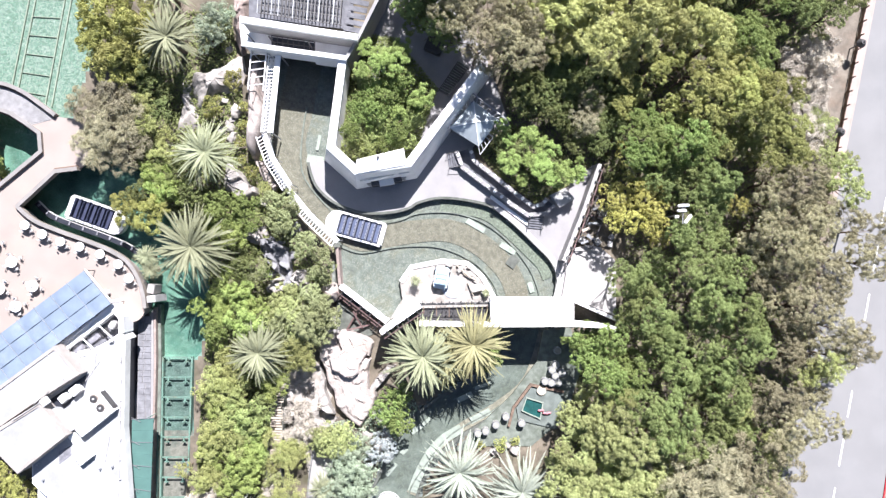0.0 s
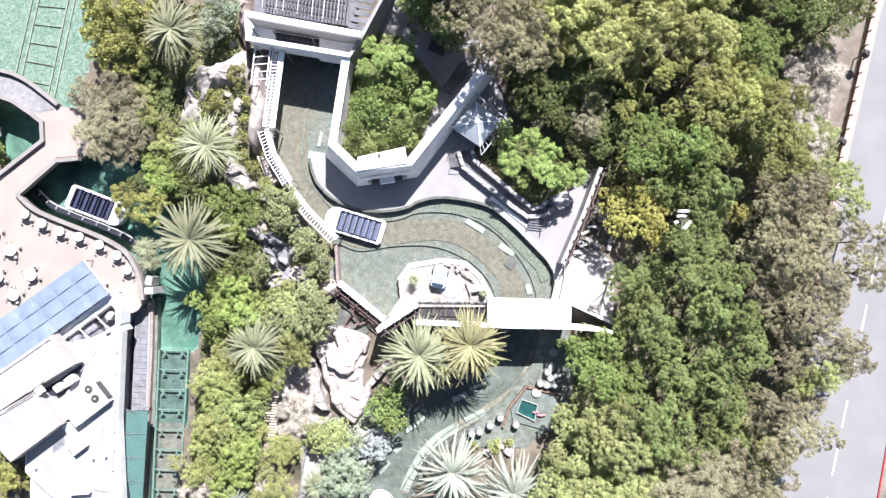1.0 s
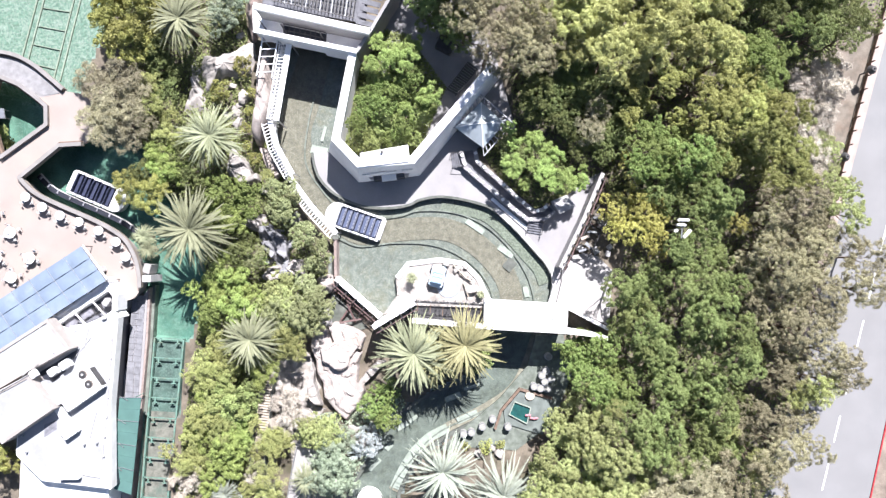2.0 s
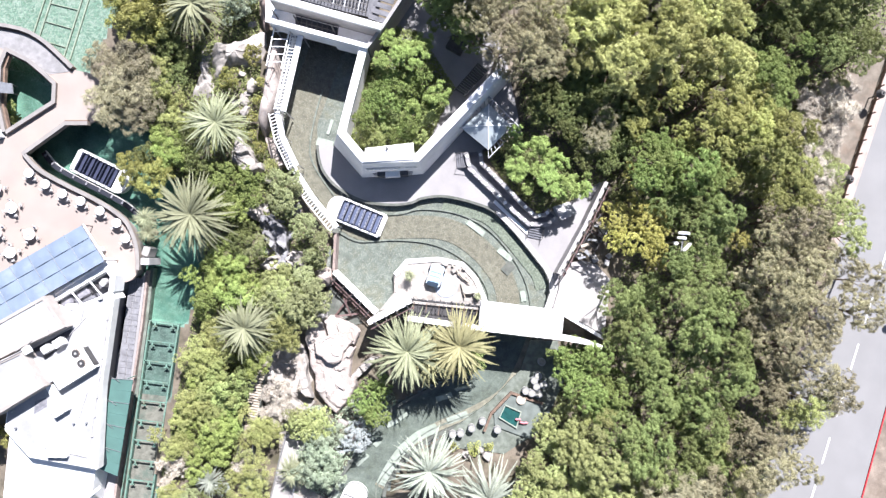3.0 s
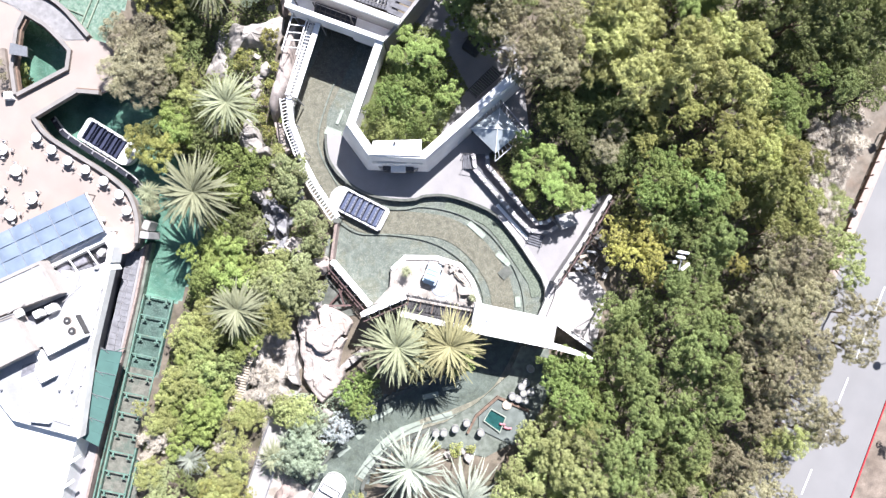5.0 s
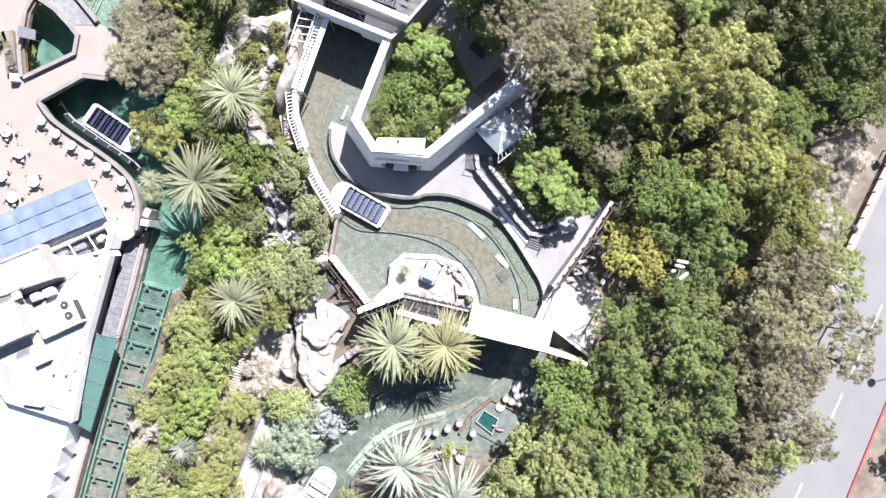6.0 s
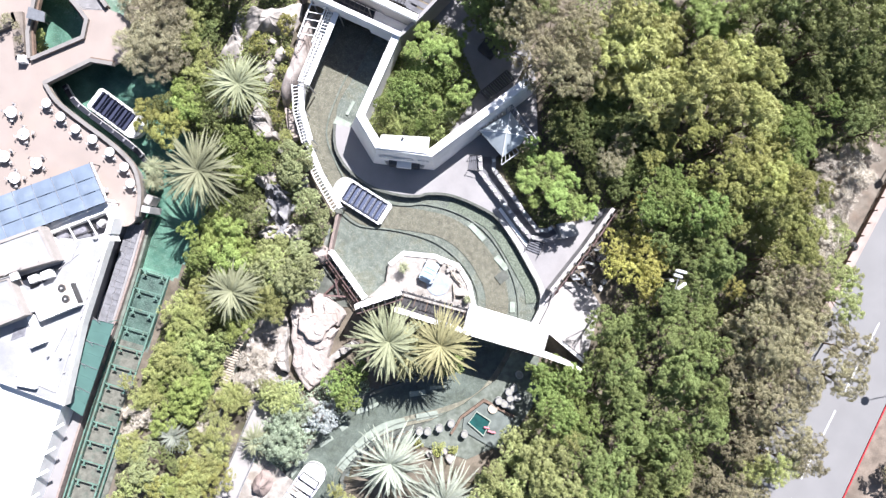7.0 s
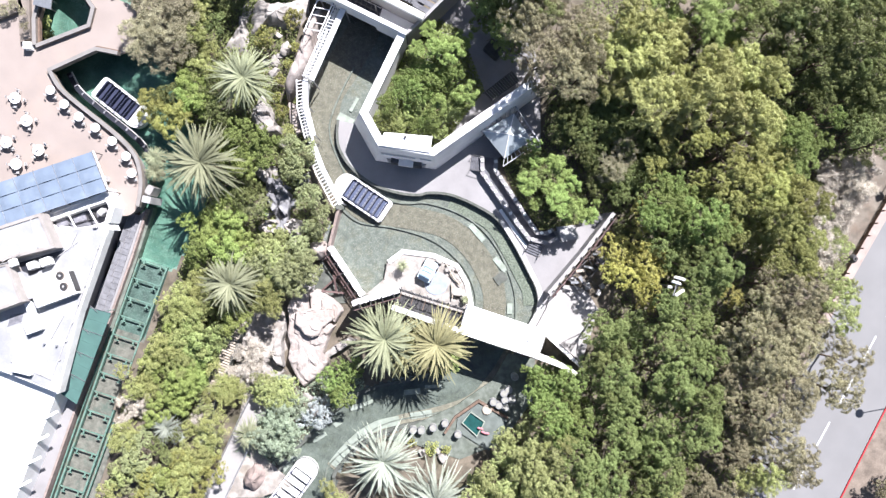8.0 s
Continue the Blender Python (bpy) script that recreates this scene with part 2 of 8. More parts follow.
M_PALMBARK = material("palm_bark", (0.170, 0.125, 0.090), 0.95, var=0.4, scale=4, bump=0.8)
M_CANVAS = material("white_cloth", (0.697, 0.689, 0.671), 0.8, var=0.04, scale=2)
M_CHAIR = material("grey_chair", (0.380, 0.365, 0.357), 0.6, var=0.15, scale=4)
M_BLUE = material("blue_car_paint", (0.230, 0.320, 0.420), 0.35, 0.1, var=0.2, scale=2, stain=(0.380, 0.456, 0.517), stain_amt=0.7)
M_STRIPE = material("pale_blue_paint", (0.471, 0.570, 0.646), 0.4, var=0.1, scale=3)
M_PINK = material("pink_rubber", (0.532, 0.182, 0.205), 0.6, var=0.15, scale=3)
M_TEAL = material("teal_pool_paint", (0.015, 0.084, 0.084), 0.5, var=0.3, scale=2)
M_BARREL = material("pale_drum", (0.285, 0.275, 0.245), 0.6, var=0.12, scale=3, stain=(0.342, 0.304, 0.243))
M_PAVER = material("grey_paver", (0.129, 0.128, 0.141), 0.85, var=0.3, scale=1.2, fine=9)
M_KIOSKROOF = material("pale_metal_roof", (0.418, 0.456, 0.471), 0.45, 0.3, var=0.12, scale=0.9, stain=(0.319, 0.365, 0.395))
M_FOUNTAIN = material("pale_blue_basin", (0.30, 0.325, 0.375), 0.4, var=0.15, scale=1.5)

L_GREEN = foliage("leaf_green", (0.066, 0.084, 0.030), (0.300, 0.344, 0.130))
L_LEMON = foliage("leaf_lemon", (0.150, 0.158, 0.056), (0.430, 0.442, 0.182), hue=0.02)
L_SHRUB = foliage("leaf_shrub", (0.100, 0.125, 0.040), (0.420, 0.460, 0.188))
L_DUSTY = foliage("leaf_dusty", (0.135, 0.150, 0.060), (0.455, 0.485, 0.215), hue=0.02)
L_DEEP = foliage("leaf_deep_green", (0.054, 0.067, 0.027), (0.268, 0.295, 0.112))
L_OLIVE = foliage("leaf_grey_olive", (0.118, 0.106, 0.064), (0.390, 0.356, 0.222), hue=0.02)
L_YELLOW = foliage("leaf_yellow_green", (0.150, 0.155, 0.052), (0.460, 0.460, 0.170), hue=0.02)
L_MOSS = foliage("leaf_mossy_olive", (0.095, 0.100, 0.034), (0.380, 0.385, 0.145), hue=0.02)
L_MIST = foliage("leaf_grey_green", (0.120, 0.130, 0.062), (0.375, 0.395, 0.205), hue=0.02)
L_BUSH = foliage("leaf_olive_bush", (0.110, 0.110, 0.034), (0.385, 0.375, 0.130), hue=0.02)
L_BAMBOO = foliage("leaf_bamboo", (0.165, 0.170, 0.062), (0.470, 0.470, 0.195), hue=0.02)
L_BRIGHT = foliage("leaf_bright_green", (0.115, 0.145, 0.042), (0.385, 0.445, 0.150))
L_GREY = foliage("leaf_dry_grey", (0.150, 0.135, 0.085), (0.410, 0.380, 0.255), hue=0.02)
L_FRESH = foliage("leaf_fresh_green", (0.072, 0.100, 0.030), (0.296, 0.358, 0.118))
L_TWIG = foliage("bare_twig", (0.24, 0.21, 0.17), (0.54, 0.49, 0.42), 0.05, hue=0.01)
L_PLUME = foliage("leaf_plume", (0.095, 0.125, 0.034), (0.340, 0.428, 0.142), hue=0.02)
L_BLUE = foliage("leaf_blue_green", (0.115, 0.138, 0.090), (0.385, 0.430, 0.315), hue=0.03)
L_GOLD = foliage("leaf_gold", (0.200, 0.188, 0.056), (0.520, 0.488, 0.165), hue=0.02)
L_SILVER = foliage("leaf_silver", (0.28, 0.30, 0.29), (0.60, 0.63, 0.62), hue=0.01)
L_PALM = foliage("palm_leaf", (0.068, 0.072, 0.038), (0.330, 0.340, 0.212), 0.12, hue=0.02)
L_PALMY = foliage("palm_leaf_yellowing", (0.085, 0.078, 0.034), (0.385, 0.365, 0.190), 0.12, hue=0.02)
L_PALMS = foliage("palm_leaf_silver", (0.085, 0.095, 0.070), (0.385, 0.405, 0.330), 0.12, hue=0.02)


# ---- builders ----
def thing(name, at, label, category, group="", kind=""):
    e = new(name)
    e.empty_display_size = 0.3
    e.location = at
    return tagged(e, label, category, group, kind)


def base_of(ob):
    """World matrix of a thing or part before the scene has been evaluated."""
    m = ob.matrix_basis.copy()
    p = ob.parent
    return (base_of(p) @ ob.matrix_parent_inverse @ m) if p else m


def hang(ob, parent):
    ob.parent = parent
    ob.matrix_parent_inverse = base_of(parent).inverted()
    return ob


def to_mesh(name, bm, mat, smooth_faces=False):
    me = bpy.data.meshes.new(name)
    bmesh.ops.recalc_face_normals(bm, faces=bm.faces)
    if smooth_faces:
        for f in bm.faces:
            f.smooth = True
    bm.to_mesh(me)
    bm.free()
    me.materials.append(mat)
    return me


def part(name, bm, mat, parent, label="", smooth_faces=False):
    ob = new(name, to_mesh(name, bm, mat, smooth_faces))
    hang(ob, parent)
    return tagged(ob, label)


def solid(name, bm, mat, label, category, group="", kind="", smooth_faces=False):
    return tagged(new(name, to_mesh(name, bm, mat, smooth_faces)), label, category, group, kind)


def curve(pts, n=6, closed=False):
    """A smooth line through a few plan points."""
    P = [Vector((p[0], p[1])) for p in pts]
    out = []
    k = len(P)
    for i in range(k if closed else k - 1):
        if closed:
            a, b, c, d = P[i - 1], P[i], P[(i + 1) % k], P[(i + 2) % k]
        else:
            a, b, c, d = P[max(i - 1, 0)], P[i], P[i + 1], P[min(i + 2, k - 1)]
        for j in range(n):
            t = j / n
            out.append(0.5 * (2 * b + (c - a) * t + (2 * a - 5 * b + 4 * c - d) * t * t + (3 * b - a - 3 * c + d) * t ** 3))
    if not closed:
        out.append(P[-1])
    return [(p.x, p.y) for p in out]


def prism(bm, outline, z0, z1, holes=()):
    """A flat-topped solid over a plan outline, with openings."""
    loops = [list(outline)] + [list(h) for h in holes]
    tris = tessellate_polygon([[Vector((x, y, 0)) for x, y in l] for l in loops])
    flat = [p for l in loops for p in l]
    lo = [bm.verts.new((x, y, z0)) for x, y in flat]
    hi = [bm.verts.new((x, y, z1)) for x, y in flat]
    for t in tris:
        if len(set(t)) == 3:
            bm.faces.new([hi[i] for i in t])
            bm.faces.new([lo[i] for i in reversed(t)])
    s = 0
    for l in loops:
        k = len(l)
        for i in range(k):
            a, b = s + i, s + (i + 1) % k
            bm.faces.new((lo[a], lo[b], hi[b], hi[a]))
        s += k
    return bm


def offset(path, d, closed=False):
    """The line moved d to its left."""
    P = [Vector((p[0], p[1])) for p in path]
    k = len(P)
    out = []
    for i in range(k):
        a = P[i - 1] if (i or closed) else P[i]
        c = P[(i + 1) % k] if (i < k - 1 or closed) else P[i]
        u = (P[i] - a).normalized() if (P[i] - a).length > 1e-6 else (c - P[i]).normalized()
        v = (c - P[i]).normalized() if (c - P[i]).length > 1e-6 else u
        n1, n2 = Vector((-u.y, u.x)), Vector((-v.y, v.x))
        n = (n1 + n2)
        n = n.normalized() if n.length > 1e-6 else n1
        q = P[i] + n * d / max(0.5, n.dot(n1))
        out.append((q.x, q.y))
    return out


def ribbon(bm, path, left, right, z0, z1, closed=False, batter=0.0):
    """A wall along a line, from left to right of it; batter widens its foot on both sides."""
    A, B = offset(path, left, closed), offset(path, -right, closed)
    A0, B0 = offset(path, left + batter, closed), offset(path, -right - batter, closed)
    k = len(path)
    rows = [[bm.verts.new((*p[i], z)) for p, z in ((A0, z0), (A, z1), (B, z1), (B0, z0))] for i in range(k)]
    for i in range(k if closed else k - 1):
        r, s = rows[i], rows[(i + 1) % k]
        for j in range(4):
            bm.faces.new((r[j], r[(j + 1) % 4], s[(j + 1) % 4], s[j]))
    if not closed:
        bm.faces.new(rows[0])
        bm.faces.new(rows[-1][::-1])
    return bm


def box(bm, x, y, z0, sx, sy, sz, rz=0.0, bevel=0.0, tilt=None):
    """A box standing on z0 with its plan centre at x, y; rz in radians."""
    m = Matrix.Translation((x, y, z0 + sz / 2)) @ Matrix.Rotation(rz, 4, 'Z')
    if tilt:
        m = m @ tilt
    r = bmesh.ops.create_cube(bm, size=1, matrix=m @ Matrix.Diagonal((sx, sy, sz, 1)))
    if bevel:
        es = list({e for v in r["verts"] for e in v.link_edges})
        bmesh.ops.bevel(bm, geom=es, offset=bevel, segments=2, affect='EDGES')
    return bm


def tube(bm, a, b, r0, r1=None, seg=8):
    """A round bar from a to b."""
    a, b = Vector(a), Vector(b)
    d = b - a
    m = Matrix.Translation((a + b) / 2) @ d.to_track_quat('Z', 'Y').to_matrix().to_4x4()
    bmesh.ops.create_cone(bm, cap_ends=True, segments=seg, radius1=r0, radius2=r0 if r1 is None else r1, depth=d.length, matrix=m)
    return bm


def bar(bm, a, b, w, h):
    """A square bar from a to b."""
    a, b = Vector(a), Vector(b)
    d = b - a
    m = Matrix.Translation((a + b) / 2) @ d.to_track_quat('X', 'Z').to_matrix().to_4x4()
    bmesh.ops.create_cube(bm, size=1, matrix=m @ Matrix.Diagonal((d.length, w, h, 1)))
    return bm


def lerp(a, b, t):
    return (a[0] + (b[0] - a[0]) * t, a[1] + (b[1] - a[1]) * t)


def inside(px, py, poly):
    """Which of many points lie in a plan outline."""
    r = np.zeros(px.shape, bool)
    k = len(poly)
    for i in range(k):
        (x1, y1), (x2, y2) = poly[i], poly[(i + 1) % k]
        if y1 == y2:
            continue
        c = ((y1 > py) != (y2 > py)) & (px < (x2 - x1) * (py - y1) / (y2 - y1) + x1)
        r ^= c
    return r


def rock_mesh(name, mat, seed, squash=0.8, rough=0.28, sub=3):
    """A boulder of unit size: faceted planes and noise."""
    bm = bmesh.new()
    bmesh.ops.create_icosphere(bm, subdivisions=sub, radius=1)
    rng = random.Random(seed)
    planes = [(Vector((rng.gauss(0, 1), rng.gauss(0, 1), rng.gauss(0, 1))).normalized(), rng.uniform(0.42, 0.8)) for _ in range(11)]
    for v in bm.verts:
        p = v.co.copy()
        for n, d in planes:
            e = p.dot(n) - d
            if e > 0:
                p -= n * e * 0.97
        p += p.normalized() * rough * 0.5 * (noise.noise(p * 1.6 + Vector((seed, 0, 0))) + 0.5 * noise.noise(p * 4.1 + Vector((0, seed, 0))))
        v.co = Vector((p.x, p.y, p.z * squash))
    return to_mesh(name, bm, mat)


# ---- plan lines of the water ----
CANAL_WEST = [(-21.2, 29.63), (-22.8, 16.48), (-21.96, 12.88), (-19.41, 8.62), (-16.05, 4.66), (-12.91, 1.59), (-13.05, -3.93), (-6.78, -7.81)]
GATE_LINE = [(-6.78, -7.81), (-2.6, -7.22), (8.23, -7.23)]
CANAL_WEST_LOW = [(8.23, -7.23), (9.1, -10.6), (7.7, -13.68), (5.21, -15.92), (1.76, -17.87), (-1.31, -19.75), (-3.6, -21.8), (-5.6, -24.8), (-7.14, -28.1), (-8.91, -31.56), (-10.28, -36.81), (-12.61, -43.79), (-16.46, -52.03)]
CANAL_EAST_LOW = [(-8.27, -50.9), (-4.99, -42.07), (-2.53, -34.26), (-2.96, -31.58), (-0.66, -26.77), (2.77, -23.59), (7.84, -20.56), (11.73, -17.52), (13.61, -13.8), (14.74, -9.32), (15.35, -5.74)]
PLAZA_EDGE = [(15.45, -3.93), (15.6, -2.44), (14.71, -0.5), (13.07, 1.22), (10.23, 3.98), (7.25, 6.36), (4.26, 7.26), (0.38, 7.63), (-2.45, 7.03), (-3.79, 6.28), (-6.32, 5.69), (-10.04, 5.68), (-13.61, 6.95), (-15.85, 8.81), (-16.82, 10.67), (-17.27, 12.46)]
CANAL_EAST = [(-14.95, 12.36), (-12.81, 26.26), (-12.67, 29.65)]
LAGOON = [
    [(-62.61, 38.65), (-46.94, 38.71), (-45.01, 29.66), (-46.83, 23.63), (-48.65, 17.99), (-53.47, 16.11), (-62.41, 19.09)],
    [(-60.5, 20.72), (-56.03, 19.06), (-52.34, 16.65), (-51.97, 13.81), (-58.29, 8.58), (-59.9, 12.42), (-60.82, 19.13)],
    [(-50.83, 11.99), (-55.62, 6.67), (-53.22, 4.28), (-46.66, 1.15), (-41.81, -1.09), (-39.05, -3.33), (-38.44, -5.94), (-37.31, -7.51), (-37.13, -13.32), (-31.85, -13.33), (-31.26, -12.29), (-30.39, -7.82), (-30.27, -1.84), (-33.28, 2.64), (-39.29, 11.63), (-44.52, 13.12)],
]
curvy = lambda pts, n=5: curve(pts, n)
canal = curvy(CANAL_WEST, 4) + GATE_LINE[1:-1] + curvy(CANAL_WEST_LOW, 5) + curvy(CANAL_EAST_LOW, 5) + curvy(PLAZA_EDGE, 5) + CANAL_EAST
TRACK_BED = [(-37.13, -13.02), (-37.29, -23.8), (-37.54, -31.72), (-37.5, -46.36), (-37.9, -59.35), (-31.6, -58.91), (-31.5, -38.41), (-33.39, -31.73), (-32.54, -23.81), (-32, -13.03)]

# ---- ground: one sheet out to the horizon, dug out along the canals ----
def ground_sheet():
    fine_x = np.arange(-80, 92.01, 0.5)
    fine_y = np.arange(-62, 66.01, 0.5)
    far = np.array([6, 20, 60, 160, 400, 1000, 2400.0])
    xs = np.concatenate([(fine_x[0] - far)[::-1], fine_x, fine_x[-1] + far])
    ys = np.concatenate([(fine_y[0] - far)[::-1], fine_y, fine_y[-1] + far])
    X, Y = np.meshgrid(xs, ys)
    ca = np.zeros(X.shape, bool)
    for dx, dy in ((0, 0), (0.35, 0), (-0.35, 0), (0, 0.35), (0, -0.35)):
        ca |= inside(X + dx, Y + dy, canal)
    lg = np.zeros(X.shape, bool)
    for poly in LAGOON:
        lg |= inside(X, Y, poly)
    tb = inside(X, Y, TRACK_BED)
    Z = 0.42 + 0.10 * np.sin(X * 0.31) * np.sin(Y * 0.27) + 0.05 * np.sin(X * 1.3 + Y * 0.7)
    Z = np.where(X > 50, 0.40, Z)
    Z = np.where(ca, -0.16, Z)
    Z = np.where(lg, -0.8, Z)
    Z = np.where(tb & ~lg, -0.5, Z)
    ny, nx = X.shape
    idx = np.arange(nx * ny).reshape(ny, nx)
    faces = np.stack([idx[:-1, :-1], idx[:-1, 1:], idx[1:, 1:], idx[1:, :-1]], -1).reshape(-1, 4)
    me = bpy.data.meshes.new("ground")
    me.from_pydata(np.stack([X, Y, Z], -1).reshape(-1, 3).tolist(), [], faces.tolist())
    for m in (M_SOIL, M_BED, M_BED_GREEN, M_VERGE, M_BED_SHIMMER, M_TRACKBED, M_BED_DARK, M_BED_WET):
        me.materials.append(m)
    cell = lambda a: a[:-1, :-1] | a[1:, :-1] | a[:-1, 1:] | a[1:, 1:]
    mi = np.where(X[:-1, :-1] > 58, 3, 0)
    mi = np.where(cell(tb), np.where(Y[:-1, :-1] > -23.5, 7, 5), mi)
    mi = np.where(cell(ca), np.where(Y[:-1, :-1] < -8.5, 6, 1), mi)
    mi = np.where(cell(lg), 2, mi)
    mi = np.where(cell(inside(X, Y, LAGOON[0])), 4, mi)
    me.polygons.foreach_set("material_index", mi.reshape(-1).astype(np.int32))
    me.update()
    return tagged(new("ground", me), "brown planted soil with drained canal beds dug into it", "ground", kind="structure")


ground_sheet()


def sheet(outline, z):
    bm = bmesh.new()
    tris = tessellate_polygon([[Vector((x, y, 0)) for x, y in outline]])
    vs = [bm.verts.new((x, y, z)) for x, y in outline]
    for t in tris:
        if len(set(t)) == 3:
            bm.faces.new([vs[i] for i in t])
    for f in bm.faces:
        f.normal_update()
        if f.normal.z < 0:
            f.normal_flip()
    me = bpy.data.meshes.new("water")
    bm.to_mesh(me)
    bm.free()
    return me


def water(outline, z, mat, label):
    me = sheet(outline, z)
    me.materials.append(mat)
    return tagged(new("water", me), label, "water", kind="structure")


water(canal, 0.0, M_WATER, "shallow murky grey-green water in a ride canal")
water(LAGOON[0], -0.03, M_WATER, "shallow bright green lagoon water")
water(LAGOON[1], -0.032, M_WATER_GREEN, "shallow bright green lagoon water under a footbridge")
water(LAGOON[2], -0.034, M_WATER_GREEN, "shallow green lagoon water beside a terrace")


# ---- canal edges and guide walls ----
def edge_wall(name, line, left, right, z0, z1, mat, label, category="wall"):
    return solid(name, ribbon(bmesh.new(), line, left, right, z0, z1), mat, label, category, kind="structure")


edge_wall("canal_wall_west", curvy(CANAL_WEST[:6], 4), 0.0, 0.7, -0.9, 0.5, M_CURB, "dark concrete canal edge below a white trellis")
edge_wall("canal_wall_pool", CANAL_WEST[5:], 0.0, 0.5, -0.9, 0.55, M_CURB, "dark concrete pool edge")
edge_wall("canal_wall_low_west", curvy(CANAL_WEST_LOW, 5), 0.0, 0.45, -0.9, 0.5, M_CURB, "worn concrete canal edge under palms")
edge_wall("canal_wall_low_east", curvy(CANAL_EAST_LOW, 5), 0.0, 0.45, -0.9, 0.46, M_CURB, "worn concrete canal edge beside a gravel bank")
edge_wall("canal_wall_plaza", curvy(PLAZA_EDGE, 5), -0.02, 0.35, -0.9, 0.66, M_CURB, "dark wet concrete canal edge along the plaza")

GUIDES = [
    [(-17.42, 19.94), (-17.94, 16.92), (-18.22, 12.78), (-17.62, 10.3), (-15.67, 7.75), (-13.11, 5.27), (-10.71, 4.3), (-5.62, 4.75), (-2.54, 5.81), (1.89, 5.88), (5.65, 4.76), (8.88, 2.5), (11.66, -0.73), (13.15, -3.73), (13.75, -6.73)],
    [(-12.81, 1.37), (-10.11, 0.55), (-5.61, 1.3), (-1.11, 1.45), (2.26, 0.62), (5.49, -1.25), (7.59, -3.96), (8.26, -6.73)],
    [(13.75, -6.73), (14.34, -9.36), (13.36, -13.55), (11.25, -17.43), (7.27, -20.34), (1.88, -23.38), (-1.33, -27.09), (-3.94, -31.84), (-1.84, -36.5)],
]
for pts, lab in zip(GUIDES, ("dark algae-stained concrete guide wall at water level", "dark algae-stained guide wall round the island pool", "dark guide wall along the lower canal")):
    edge_wall("guide_wall", curvy(pts, 5), 0.1, 0.1, -0.6, 0.05, M_GUIDE, lab, "guide wall")
# brown silt track between the guide walls
silt = material("brown_silt", (0.166, 0.153, 0.126), 0.9, var=0.24, scale=1.4, fine=9, stain=(0.145, 0.130, 0.100), veins=(0.38, 0.37, 0.32), vein_scale=2.2, vein_amt=0.6)
M_LEDGE = material("silted_concrete", (0.255, 0.235, 0.195), 0.9, var=0.3, scale=1.5, fine=8, stain=(0.17, 0.16, 0.13))
silt_line = curvy([(-19, 22.95), (-20.26, 16.16), (-19.35, 12.4), (-17.24, 8.65), (-13.86, 4.75), (-10.11, 2.27), (-4.12, 3.25), (1.14, 3.55), (5.27, 1.9), (8.65, -1.1), (10.3, -4.11), (10.74, -7.86)], 5)
solid("silt", ribbon(bmesh.new(), silt_line, 1.5, 1.5, -0.56, -0.09), silt, "brown silt along the drained boat track", "silt", kind="structure")
solid("silt", ribbon(bmesh.new(), curvy([(-17.29, 27.1), (-18.55, 19.93), (-19.58, 15.41), (-18.82, 11.65), (-16.71, 8.27)], 5), 2.0, 2.4, -0.6, -0.11), silt, "brown silt on the bed of the upper canal", "silt", kind="structure")
solid("canal_ledge", ribbon(bmesh.new(), curvy(CANAL_EAST_LOW[3:], 5), 1.25, -0.02, -0.6, -0.06), M_LEDGE, "brown silted ledge along the canal edge", "ledge", kind="structure")
M_RUBBLE = material("algae_rubble", (0.185, 0.205, 0.172), 0.9, var=0.42, scale=4.5, fine=9, bump=0.8, stain=(0.13, 0.145, 0.115), stain_amt=0.6)
solid("canal_ledge", ribbon(bmesh.new(), curvy(PLAZA_EDGE[1:8], 5), 1.75, -0.02, -0.6, -0.05), M_RUBBLE, "pale algae-covered rubble ledge below the plaza kerb", "ledge", kind="structure")
# pale slabs lying on the canal bed
slabs = thing("concrete_slabs", (8, -6, -0.3), "pale greenish concrete slabs along the canal bed", "slabs", kind="structure")
for a, b, w in (
        (*[(3.84, 4.91), (6.25, 3.48)], 0.75), (*[(8.35, 1.75), (10.3, 0.55)], 0.8), (*[(12.18, -3.36), (12.55, -4.71)], 0.7),
        (*[(4.32, -21.71), (6.9, -20.36)], 0.85), (*[(2.56, -19.03), (4.53, -18.09)], 0.7), (*[(4.94, -17.41), (7.01, -16.61)], 0.45), (*[(-3.53, -23.25), (-2.1, -22.28)], 0.65), (*[(-2.0, -22.2), (-0.99, -21.31)], 0.45), (*[(-4.79, -26.04), (-4.17, -25.25)], 0.65), (*[(-6.8, -28.87), (-5.54, -27.37)], 0.5),
        (*[(-15.67, 16.18), (-16.05, 14.2)], 0.42), (*[(-17.4, 13.1), (-15.2, 12.75)], 1.1), (*[(-8.4, -31.3), (-9.6, -34.2)], 0.65)):
    bm = bmesh.new()
    bar(bm, (*a, -0.1), (*b, -0.1), w, 0.24)
    part("slab", bm, M_SLAB, slabs)
part("slab", ribbon(bmesh.new(), curvy([(3.1, -22.7), (2.0, -23.3), (0.58, -24.24), (-1.01, -26.03), (-2.35, -28.37), (-3.4, -31.0)], 4), 0.62, 0.62, -0.2, 0.03), M_SLAB, slabs, "long curved pale concrete band")
bm = bmesh.new()
box(bm, *(9.93, -0.58), -0.2, 1.3, 1.6, 0.24, radians(-35))
part("hatch", bm, M_CURB, slabs, "dark square hatch plate")

